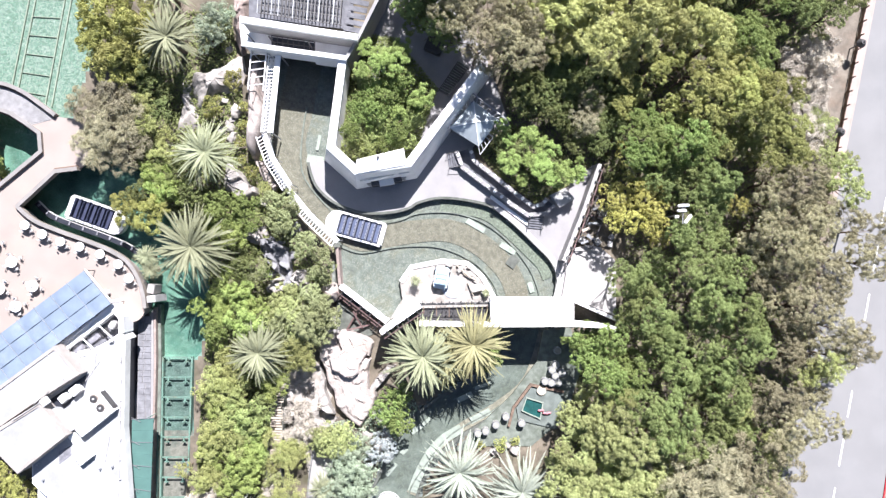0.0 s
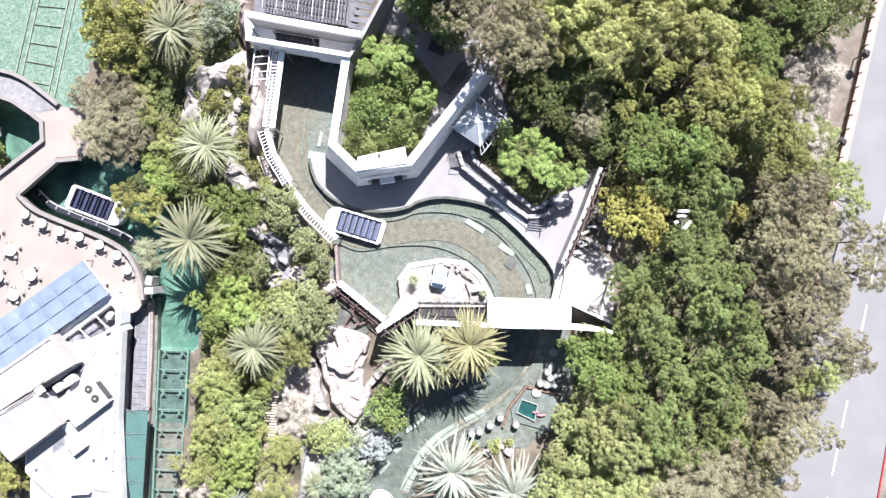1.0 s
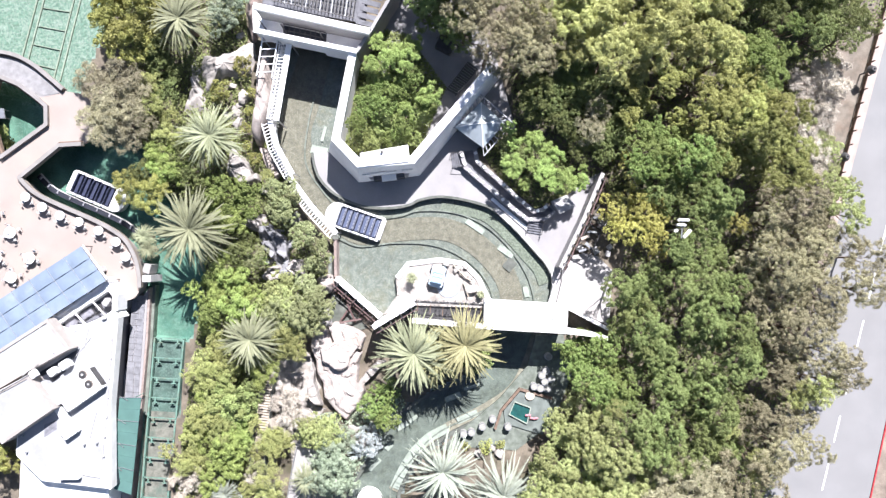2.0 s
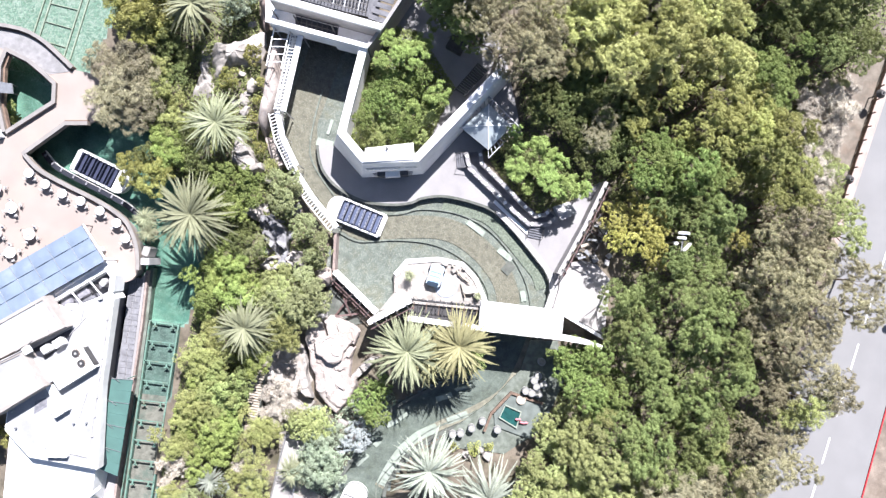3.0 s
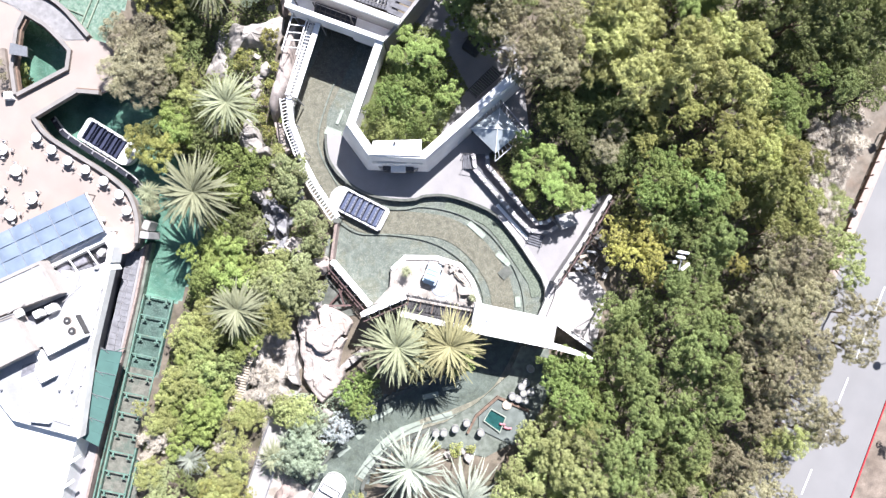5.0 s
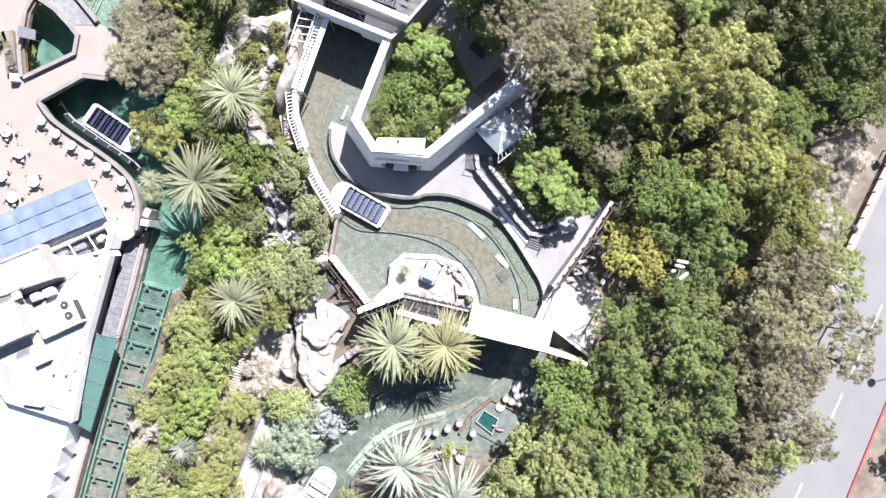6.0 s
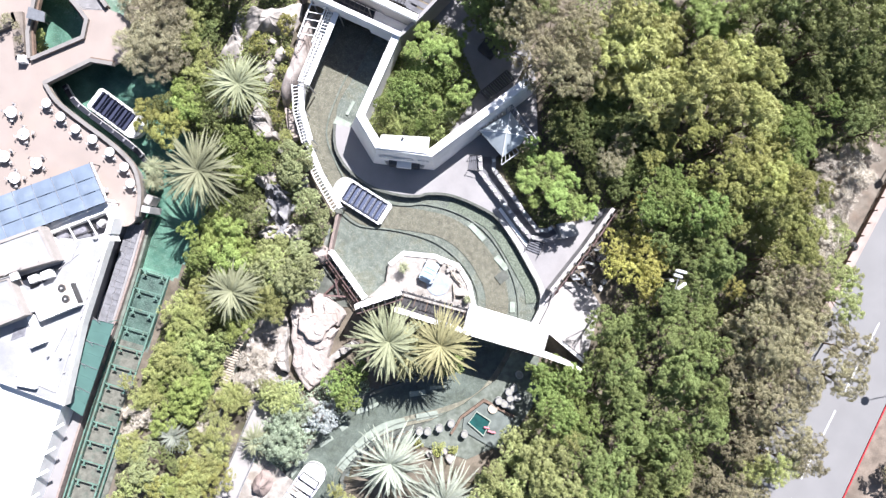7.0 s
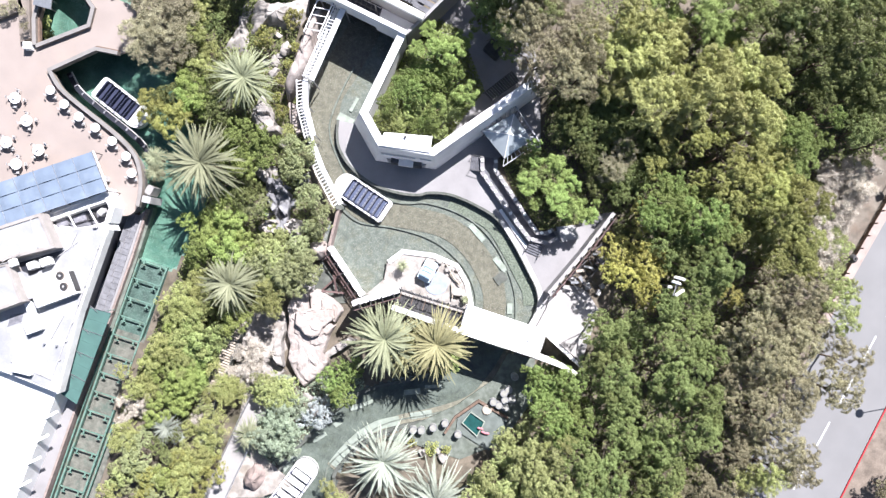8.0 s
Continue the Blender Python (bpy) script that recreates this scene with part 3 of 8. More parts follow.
# ---- plaza east of the canal ----
bm = prism(bmesh.new(), curvy(PLAZA_EDGE, 5) + [(-14.89, 12.69), (-10.07, 20.55), (-8.96, 29.56), (-5.61, 37.09), (0.39, 37.11), (6.37, 26.59), (9.73, 16.84), (16.83, 9.36), (20.58, 12.21), (18.76, 6.37), (17.1, 1.14), (16.8, -1.1), (17.09, -3.33), (16.04, -5.57)], 0.3, 0.6)
solid("pavement", bm, M_PLAZA, "pale grey concrete plaza with a smooth kerb", "pavement", kind="structure")
bm = ribbon(bmesh.new(), curvy(PLAZA_EDGE[:6], 5), -0.1, 0.75, 0.5, 0.68)
solid("kerb", bm, M_WALL, "pale concrete kerb along the canal", "kerb", kind="structure")


# ---- planter building: thick battered walls round a planted court ----
def battered(bm, top, foot, t, z0, z1):
    """A closed or open run of wall whose outer face leans in; top and foot are the outer lines, t the top's thickness."""
    inn = offset(top, t)
    k = len(top)
    rows = [[bm.verts.new((*foot[i], z0)), bm.verts.new((*top[i], z1)), bm.verts.new((*inn[i], z1)), bm.verts.new((*inn[i], z0))] for i in range(k)]
    for i in range(k - 1):
        r, s = rows[i], rows[i + 1]
        for j in range(4):
            bm.faces.new((r[j], r[(j + 1) % 4], s[(j + 1) % 4], s[j]))
    bm.faces.new(rows[0])
    bm.faces.new(rows[-1][::-1])
    return bm


TOWER_H = 5.6
court = thing("planter_building", (*(-8.63, 11.67), 0.6), "white stucco planter building with sloping walls", "building")
TW_TOP = [(-12.32, 24.68), (-13.76, 13.37), (-10.2, 10.09), (-3.28, 11.15), (5.83, 23.39)]
TW_FOOT = [(-12.98, 25.64), (-15.04, 12.77), (-10.72, 8.89), (-2.75, 10.32), (6.82, 23.74)]
for i in range(4):
    bm = battered(bmesh.new(), TW_TOP[i:i + 2], TW_FOOT[i:i + 2], 0.98 if i else 0.85, 0.3, TOWER_H - i * 0.004)
    part("wall", bm, M_WHITE if i == 0 else M_TOWER, court)
# cap of the wall, its front canopy and the sign over the opening
bm = ribbon(bmesh.new(), TW_TOP, 1.02, -0.05, TOWER_H - 0.02, TOWER_H + 0.16)
part("coping", bm, M_WHITE, court, "white wall coping")
bm = prism(bmesh.new(), [(-10.02, 12), (-4.24, 13.41), (-3.89, 11.38), (-10.16, 10.26)], 4.9, 5.95)
part("canopy", bm, M_WHITE, court, "white flat canopy roof")
bm = bmesh.new()
tube(bm, (*(-7.37, 12.27), 5.95), (*(-7.37, 12.27), 6.25), 0.16)
part("vent", bm, M_STEEL, court, "small dark roof vent")
a, b = [(-9.01, 9.71), (-4.36, 10.53)]
# solid dark block, its colour standing for the shade inside the recess
bm = bmesh.new()
bar(bm, (*lerp(a, b, 0.08), 1.6), (*lerp(a, b, 0.92), 1.6), 1.3, 1.9)
part("doorway", bm, M_STEEL, court, "dark block for the shaded service opening")
bm = bmesh.new()
bar(bm, (*lerp(a, b, 0.3), 2.3), (*lerp(a, b, 0.7), 2.3), 1.75, 0.7)
part("counter", bm, M_CANVAS, court, "white service counter")
for t in (0.02, 0.98):
    bm = bmesh.new()
    p = lerp(a, b, t)
    tube(bm, (*p, 0.6), (*p, 2.2), 0.46, 0.40, 10)
    part("column", bm, M_CHAIR, court, "grey stub column")
for i in range(13):
    if i == 9:
        continue
    bm = bmesh.new()
    p = lerp(*[(-9.64, 9.6), (-3.78, 10.68)], i / 12)
    box(bm, *p, 3.7, 0.36, 0.14, 0.45, radians(9))
    part("letter_bar", bm, M_CANVAS, court, "raised pale sign bar")

# ---- north gate over the canal: two white beams with stepped arches and roof frames behind ----
gate = thing("north_gate", (*(-19.17, 27.48), 0.4), "white stucco gate with two beams over the canal", "gate building")
bm = bmesh.new()
a, b = [(-24.11, 28.95), (-9.76, 26.78)]
bar(bm, (*a, 6.75), (*b, 6.75), 0.75, 0.55)
part("beam", bm, M_WHITE, gate)
a1, b1 = lerp(a, b, 0.01), lerp(a, b, 0.985)
bm = bmesh.new()
bar(bm, (a1[0] + 0.05, a1[1] - 0.05, 4.0), (b1[0] + 0.05, b1[1] - 0.05, 4.0), 0.5, 5.0)
part("wall", bm, M_WALL, gate, "grey weathered stucco wall")
a, b = [(-24.15, 26.26), (-11.25, 24.49)]
bm = bmesh.new()
bar(bm, (*a, 6.0), (*b, 6.0), 0.55, 0.4)
part("beam", bm, M_WHITE, gate)
mid, end = lerp(a, b, 0.66), lerp(a, b, 0.97)
bm = bmesh.new()
bar(bm, (*lerp(a, b, 0.03), 4.6), (*end, 4.6), 0.5, 2.4)
bar(bm, (*mid, 3.0), (*end, 3.0), 0.496, 1.2)
part("arch", bm, M_TOWER, gate, "stepped grey stucco arch")
for t, s in ((0.06, 0.09), (0.27, 0.1), (0.64, 0.1)):
    bm = bmesh.new()
    p = lerp(a, b, t)
    tube(bm, (p[0], p[1] + 1.2, 0.4), (p[0], p[1] + 1.2, 6.6), s)
    part("post", bm, M_STEEL, gate)
bm = prism(bmesh.new(), [(-24.98, 27.03), (-11.45, 25.19), (-10.16, 27.65), (-25.28, 29.92)], 3.4, 3.6)
part("walkway", bm, M_TOWER, gate, "pale shaded walkway between the beams")
LAT0, LAT1 = lerp((-24.15, 27.6), (-11.25, 25.8), 0.24), lerp((-24.15, 27.6), (-11.25, 25.8), 0.66)
for k in range(9):
    p = lerp(LAT0, LAT1, k / 8)
    bm = bmesh.new()
    bar(bm, (p[0], p[1] - 0.55, 3.75), (p[0] + 0.1, p[1] + 0.75, 4.3), 0.09, 0.09)
    part("lattice_bar", bm, M_STEEL, gate, "dark steel lattice bar")
for v in (-0.55, 0.1, 0.75):
    bm = bmesh.new()
    bar(bm, (LAT0[0], LAT0[1] + v, 4.0 + v * 0.4), (LAT1[0], LAT1[1] + v, 4.0 + v * 0.4), 0.11, 0.11)
    part("lattice_rail", bm, M_STEEL, gate, "dark steel lattice rail")
# sheet laid on the walkway, dark like the shade inside an opening
part("dark_sheet", prism(bmesh.new(), [(LAT0[0], LAT0[1] - 0.6), (LAT1[0], LAT1[1] - 0.6), (LAT1[0], LAT1[1] + 0.8), (LAT0[0], LAT0[1] + 0.8)], 3.6, 3.64), M_NEARBLACK, gate, "flat dark sheet for the shade of a walkway opening")
# steel roof frames behind
frames = thing("steel_canopy", (*(-19.19, 33.53), 0.4), "grey steel roof frames and trusses behind the gate", "steel frame")
for u0, u1, n in ((0.02, 0.22, 6), (0.26, 0.68, 11), (0.73, 0.98, 7)):
    for k in range(n):
        P0 = Vector((-22.49, 29.63, 6.0)).lerp(Vector((-11.91, 28.12, 6.0)), u0 + (u1 - u0) * k / (n - 1))
        bm = bmesh.new()
        bar(bm, P0 + Vector((0, 0.5, 0)), P0 + Vector((0.5, 7.5, 0)), 0.12, 0.2)
        part("truss", bm, M_GALV if k % 4 == 0 else M_STEEL, frames)
for k in range(7):
    bm = bmesh.new()
    A = Vector((*(-22.28, 30.19), 5.85)); B = Vector((*(-11.92, 28.68), 5.85))
    o = Vector((0.05 * k, k * 1.0, 0))
    bar(bm, A + o, B + o, 0.1, 0.12)
    part("purlin", bm, M_STEEL, frames)
bm = bmesh.new()
A, B = Vector((*(-24.25, 30.08), 3.0)), Vector((*(-10.87, 28.67), 3.0))
bm = prism(bmesh.new(), [(A.x, A.y + 0.5), (B.x, B.y + 0.5), (B.x, B.y + 9), (A.x, A.y + 9)], 2.7, 3.0)
part("slab", bm, M_PAVER, frames, "pale stained floor slab")
for k in range(6):
    bm = bmesh.new()
    A, B = [(-11.95, 29.02), (-9.66, 28.59)]
    o = k * 0.8
    bar(bm, (A[0] + o * 0.3, A[1] + o, 4.0 + k * 0.16), (B[0] + o * 0.3, B[1] + o, 4.0 + k * 0.16), 0.62, 0.12)
    part("step", bm, M_PAVER, frames)
bm = ribbon(bmesh.new(), [(-11.41, 24.61), (-10.02, 27.01), (-7.22, 32.66), (-5.96, 36.19)], 0.2, 0.2, 0.4, 5.6)
solid("court_wall", bm, M_PLAZA, "pale grey wall beside the shaded court", "wall")


# ---- white trellis walls along the west bank ----
def trellis(name, line, z, step, width, label, plank=True):
    """Two rails with slanting rungs and posts: a white-painted open frame standing over the bank."""
    tr = thing(name, (*line[0], 0.45), label, "trellis")
    A, B = offset(line, width / 2), offset(line, -width / 2)
    for i in range(len(line) - 1):
        for L in (A, B):
            bm = bmesh.new()
            bar(bm, (*L[i], z), (*L[i + 1], z), 0.12, 0.2)
            part("rail", bm, M_WHITE, tr)
        n = max(2, round((Vector(line[i + 1]) - Vector(line[i])).length / step))
        for k in range(n):
            p, q = lerp(A[i], A[i + 1], (k + 0.1) / n), lerp(B[i], B[i + 1], (k + 0.5) / n)
            bm = bmesh.new()
            bar(bm, (*p, z + 0.02), (*q, z + 0.02), 0.095, 0.1)
            part("rung", bm, M_WHITE, tr)
    if plank:
        part("plank", ribbon(bmesh.new(), line, width / 2 + 0.1, -0.12, z + 0.075, z + 0.16), M_WHITE, tr, "wide white top board")
    for p in A + B:
        bm = bmesh.new()
        bar(bm, (*p, 0.3), (*p, z), 0.14, 0.14)
        part("post", bm, M_GALV, tr)
    return tr


trellis("trellis", [(-20.54, 25.41), (-21.5, 15.64)], 4.4, 0.42, 1.45, "white painted slatted trellis along the canal wall")
trellis("trellis", [(-22.44, 15.44), (-21.28, 12.21), (-19.12, 8.84)], 3.6, 0.42, 1.35, "white painted slatted trellis at the bend of the canal")
trellis("trellis", [(-18.98, 7.97), (-16.59, 5.08), (-13.05, 1.68)], 3.0, 0.44, 1.25, "white painted slatted trellis ending at the pool")
trellis("trellis", [(-22.41, 25.7), (-22.81, 20.87)], 4.8, 0.9, 1.9, "white steel lattice beside the rock wall", plank=False)
bm = ribbon(bmesh.new(), [(-21.13, 25.73), (-22.18, 15.85), (-21.37, 12.38), (-18.91, 8.26)], 0.0, 0.35, 0.2, 3.0)
solid("bank_wall", bm, M_WHITE, "white wall face under the trellis", "wall")

# ---- scenery flats round the pool ----
def flat_wall(name, line, z, t, label, struts=0, side=1, strut_len=2.4, mat=None, gap=0.55):
    """A stucco-faced scenic wall with raking steel struts behind it."""
    w = thing(name, (*line[0], 0.4), label, "scenic wall")
    bm = ribbon(bmesh.new(), line, t / 2, t / 2, 0.0, z)
    part("face", bm, mat or M_WHITE, w)
    for i in range(len(line) - 1):
        a, b = Vector(line[i]), Vector(line[i + 1])
        d = (b - a).normalized()
        nrm = Vector((-d.y, d.x)) * side
        n = max(1, round((b - a).length / 1.5)) if struts else 0
        for k in range(n):
            p = a.lerp(b, (k + 0.5) / n) + nrm * (t / 2)
            bm = bmesh.new()
            bar(bm, (*p, z - 0.05), (*(p + nrm * gap), z - 0.05), 0.1, 0.12)
            bar(bm, (*(p + nrm * gap), z - 0.05), (*(p + nrm * strut_len), 0.4), 0.1, 0.1)
            part("strut", bm, M_STEEL, w, "dark steel strut")
            bm = box(bmesh.new(), p.x - nrm.x * 0.1, p.y - nrm.y * 0.1, z, 0.14, 0.14, 0.35)
            part("post", bm, M_STEEL, w, "short dark post")
        if struts:
            bm = bmesh.new()
            q = nrm * (t / 2 + gap)
            bar(bm, (*(a + q), z - 0.12), (*(b + q), z - 0.12), 0.1, 0.14)
            bar(bm, (*(a + q * 1.6), z * 0.55), (*(b + q * 1.6), z * 0.55), 0.1, 0.1)
            part("rail", bm, M_RUST, w, "rust-red steel rail")
    return w


flat_wall("scenic_wall", [(-12.63, -3.75), (-6.6, -8.4)], 2.4, 0.55, "white stucco scenic wall at the pool edge", 1, -1)
flat_wall("scenic_wall", [(-13.04, 1.26), (-12.67, -3.62)], 2.2, 0.35, "narrow brown timber wall on the pool side", 0, -1, mat=M_ROCK)
flat_wall("scenic_wall", [(-7.04, -9.31), (-2.14, -5.93)], 6.2, 0.6, "white stucco scenic wall beside the gate", 1, -1, 2.0)
flat_wall("scenic_wall", [(16.11, -0.48), (17.57, 3.13), (18.74, 6.02), (20.79, 11.96)], 3.2, 0.52, "long pale stucco scenic wall with steel struts behind", 1, -1, 1.1, gap=0.32, mat=M_LANDING)
# steel scaffold and stored pieces behind the long wall
scaffold = thing("scaffold", (*(19.95, 4.16), 0.4), "dark steel scaffold with pale boards behind the scenic wall", "scaffold")
rng = random.Random(31)
P0, P1, Q0, Q1 = [(18.13, 2), (20.65, 7.73), (19.89, 1.12), (21.82, 6.12)]
for k in range(6):
    a, b = lerp(P0, P1, k / 5), lerp(Q0, Q1, k / 5)
    bm = bmesh.new()
    bar(bm, (*a, 2.4), (*b, 2.3), 0.09, 0.09)
    part("crossbar", bm, M_STEEL, scaffold)
    for c in (a, b):
        bm = bmesh.new()
        tube(bm, (*c, 0.3), (*c, 2.6), 0.05)
        part("pole", bm, M_STEEL, scaffold)
    if k < 5:
        bm = bmesh.new()
        c = lerp(Q0, Q1, (k + 1) / 5)
        bar(bm, (*a, 2.35), (*c, 2.35), 0.07, 0.07)
        part("brace", bm, M_RUST if k % 2 else M_STEEL, scaffold)
for a, b in ((P0, P1), (Q0, Q1)):
    bm = bmesh.new()
    bar(bm, (*a, 2.42), (*b, 2.42), 0.09, 0.09)
    part("ledger", bm, M_STEEL, scaffold)
for k in range(7):
    a = lerp(lerp(P0, P1, rng.random()), lerp(Q0, Q1, rng.random()), rng.random())
    bm = box(bmesh.new(), *a, 2.44 + 0.05 * (k % 2), rng.uniform(0.5, 1.2), rng.uniform(0.25, 0.45), 0.05, rng.uniform(0, 3))
    part("board", bm, M_PALEWOOD if k % 2 else M_GALV, scaffold, "pale loose board")
for px, py in [(19.08, 2.33), (21.55, 5.31), (21.7, 5.91), (22.89, 2.63), (22.73, 1.73), (21.09, 2.03)]:
    bm = box(bmesh.new(), px, py, 0.4, rng.uniform(0.5, 0.9), rng.uniform(0.5, 1.1), rng.uniform(0.4, 0.8), rng.uniform(0, 1.5), 0.04)
    solid("crate", bm, M_CHAIR, "grey storage crate on the ground behind the wall", "crate")
flat_wall("scenic_wall", [(16.5, -5.19), (23.23, -8.15)], 3.0, 0.4, "thin white scenic wall beside the bridge end", 0, 1)

bm = prism(bmesh.new(), [(4.56, 14.43), (5.01, 12.64), (7.85, 10.55), (10.61, 8.31), (12.7, 6.81), (13.97, 7.11), (17.12, 9.21), (18.32, 11.6), (13.84, 16.09), (9.73, 17.43), (7.26, 16.68)], 0.5, 0.64)
solid("planting_bed", bm, M_SOIL, "dark planting bed behind the queue wall", "planting bed", kind="structure")

# ---- canal gate bridge ----
bridge = thing("canal_bridge", (*(12.39, -7.86), 0.0), "white stucco bridge block spanning the canal", "bridge")
bm = prism(bmesh.new(), [(6.37, -4.96), (16.43, -4.97), (16.63, -8.43), (6.51, -8.41)], 4.6, 6.3)
bmesh.ops.bevel(bm, geom=bm.edges[:], offset=0.06, segments=1, affect='EDGES')
part("deck", bm, M_WHITE, bridge)
bm = ribbon(bmesh.new(), [(-2.27, -8.2), (6.51, -8.34), (16.63, -8.29), (19.61, -8.43), (21.83, -8.85)], 0.25, 0.25, 3.2, 6.26)
part("parapet", bm, M_WHITE, bridge)
part("side_beam", ribbon(bmesh.new(), [(-2.27, -5.92), (6.44, -5.79)], 0.12, 0.12, 4.0, 5.0), M_STEEL, bridge, "dark weathered side beam")
for k in range(24):
    p = lerp((-2.2, -5.95), (6.4, -5.8), (k + 0.3 * math.sin(k * 5)) / 23)
    bm = bmesh.new()
    bar(bm, (*p, 4.6), (p[0] + 0.12 * math.sin(k * 3), p[1] + 0.35 + 0.2 * math.sin(k * 2), 6.1 + 0.4 * math.sin(k * 1.7)), 0.09, 0.09)
    part("post", bm, M_STEEL if k % 2 else M_CHAIR, bridge, "leaning frame post")
for px, py in [(7.31, -6.98), (16.57, -6.99)]:
    bm = bmesh.new()
    box(bm, px, py, -0.6, 0.9, 3.6, 5.6)
    part("pier", bm, M_WALL, bridge)
bm = prism(bmesh.new(), [(-2.12, -6.44), (6.48, -6.24), (6.48, -8.3), (-2.12, -8.15)], 4.0, 4.2)
part("floor", bm, M_STEEL, bridge, "dark walkway floor between the parapets")
for k in range(16):
    p, q = lerp(*[(-1.74, -6.12), (6.08, -5.98)], k / 15), lerp(*[(-1.74, -8.14), (6.08, -8.14)], k / 15)
    bm = bmesh.new()
    bar(bm, (*p, 5.6), (*lerp(p, q, 0.45 + 0.5 * ((k * 7) % 5) / 5), 5.4), 0.09, 0.1)
    part("joist", bm, M_STEEL if k % 3 else M_WOOD, bridge, "weathered joist")
for k in range(3):
    p, q = lerp(*[(-1.74, -6.12), (-1.74, -8.15)], 0.25 + 0.25 * k), lerp(*[(6.09, -5.99), (6.09, -8.15)], 0.25 + 0.25 * k)
    bm = bmesh.new()
    bar(bm, (*p, 5.3), (*q, 5.3), 0.1, 0.1)
    part("rail", bm, M_STEEL, bridge)
for k in range(2):
    bm = bmesh.new()
    tube(bm, (*lerp(*[(8.17, -6.76), (14.9, -6.76)], k), 6.3), (*lerp(*[(8.17, -6.76), (14.9, -6.76)], k), 6.42), 0.12)
    part("vent", bm, M_CHAIR, bridge)
# terrace east of the bridge
solid("apron", prism(bmesh.new(), [(-13.89, -7.48), (-11.66, -8.67), (-8.54, -10.9), (-9.13, -12.38), (-15.22, -11.19), (-15.59, -9.63)], 0.25, 0.55), M_LANDING, "pale concrete apron behind the rock", "apron", kind="structure")
solid("apron", prism(bmesh.new(), [(15.33, -1.24), (16.67, -2.28), (16.14, -5.4), (15.17, -5.4), (15.7, -3.18)], 0.3, 0.85), M_WALL, "grey concrete apron at the canal corner", "apron", kind="structure")
bm = prism(bmesh.new(), [(16.74, -0.57), (17.78, 1.14), (19.72, 1.58), (21.36, 1.29), (23.44, -0.5), (23.42, -7.78), (17.32, -5.25), (16.28, -5.4), (16.81, -2.36)], 0.4, 0.9)
solid("landing", bm, M_LANDING, "sunlit pale concrete landing by the bridge", "landing", kind="structure")


# ---- restaurant terrace ----
M_BOARD = material("weathered_board", (0.245, 0.235, 0.235), 0.85, var=0.2, scale=1.5)
DECK_Z = 3.0
POND = [(-57.07, 19.12), (-54.27, 18.14), (-52.2, 16.81), (-50.68, 15.68), (-50.49, 13.43), (-55.93, 8.87), (-57.09, 12.05), (-57.58, 17.11)]
deck_edge_n = [(-60.86, 22.29), (-55.84, 22.01), (-52.97, 21), (-50.45, 19.27), (-48.64, 17.9), (-46.13, 17.55), (-44.47, 15.53), (-44.45, 13), (-45.73, 11.34), (-48.59, 10.97), (-53.41, 6.43)]
deck_edge_s = [(-53.41, 6.43), (-51.25, 4.56), (-47.81, 3.12), (-44.22, 1.83), (-41.35, 0.6), (-39.34, -0.76), (-38.03, -2.85), (-37.4, -4.9), (-37.2, -6.5), (-37.9, -7.9), (-39.6, -8.5)]
terrace_line = curvy(deck_edge_n, 3)[:-1] + curvy(deck_edge_s, 4) + [(-57.61, -17.51), (-64.02, -16.78), (-67.01, -3.19), (-66.49, 14.77)]
bm = prism(bmesh.new(), terrace_line, 2.5, DECK_Z, holes=[POND])
solid("terrace", bm, M_DECK, "pinkish-beige concrete restaurant terrace", "terrace", kind="structure")
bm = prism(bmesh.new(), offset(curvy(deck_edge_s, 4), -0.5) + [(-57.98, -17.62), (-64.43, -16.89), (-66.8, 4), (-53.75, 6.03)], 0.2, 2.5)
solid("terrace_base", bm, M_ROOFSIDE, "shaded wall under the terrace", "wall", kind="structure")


dock = thing("boat_dock", (-48, 4.2, 0.0), "narrow grey boat dock below the terrace wall", "dock")
DOCK = curvy(deck_edge_s[:6], 4)
part("deck", ribbon(bmesh.new(), DOCK, 1.25, -0.62, 0.1, 0.5), M_NEARBLACK, dock)
part("edge", ribbon(bmesh.new(), DOCK, 1.36, -1.25, 0.2, 0.56), M_WALL, dock, "pale worn dock edge")
for k in range(9):
    p, q = offset(DOCK, 0.8)[k * 2 + 1], offset(DOCK, 1.3)[k * 2 + 1]
    bm = bmesh.new()
    bar(bm, (*p, 0.56), (*q, 0.56), 0.22, 0.12)
    part("board", bm, M_STONE, dock, "grey cross board")


def parapet(line, mat, label, w=0.30, h=0.75, z=DECK_Z - 0.3):
    p = thing("parapet", (*line[0], z), label, "parapet")
    part("wall", ribbon(bmesh.new(), line, w, w * 0.2, z, z + h), mat, p)
    part("coping", ribbon(bmesh.new(), line, w + 0.06, w * 0.2 + 0.06, z + h, z + h + 0.1), M_ROOFSIDE, p, "pale stone coping")
    part("ledge", ribbon(bmesh.new(), line, -w * 0.2 - 0.07, w * 0.2 + 0.3, z - 0.1, z + h * 0.55), M_WOOD, p, "dark timber ledge")
    return p


parapet(curvy(deck_edge_s[:9], 4), M_PARAPET, "curved stone terrace parapet above the dock")
parapet(deck_edge_n[8:], M_PARAPET, "straight stone terrace parapet beside the dock", z=DECK_Z - 0.27)
parapet(curvy(deck_edge_n[:5], 4), M_PARAPET, "curved stone footbridge parapet")
parapet([(-57.58, 17.11), (-57.07, 19.12), (-54.27, 18.14), (-52.2, 16.81), (-50.68, 15.68), (-50.49, 13.43), (-55.93, 8.87)], M_PARAPET, "angular stone parapet round the pond", z=DECK_Z - 0.32)
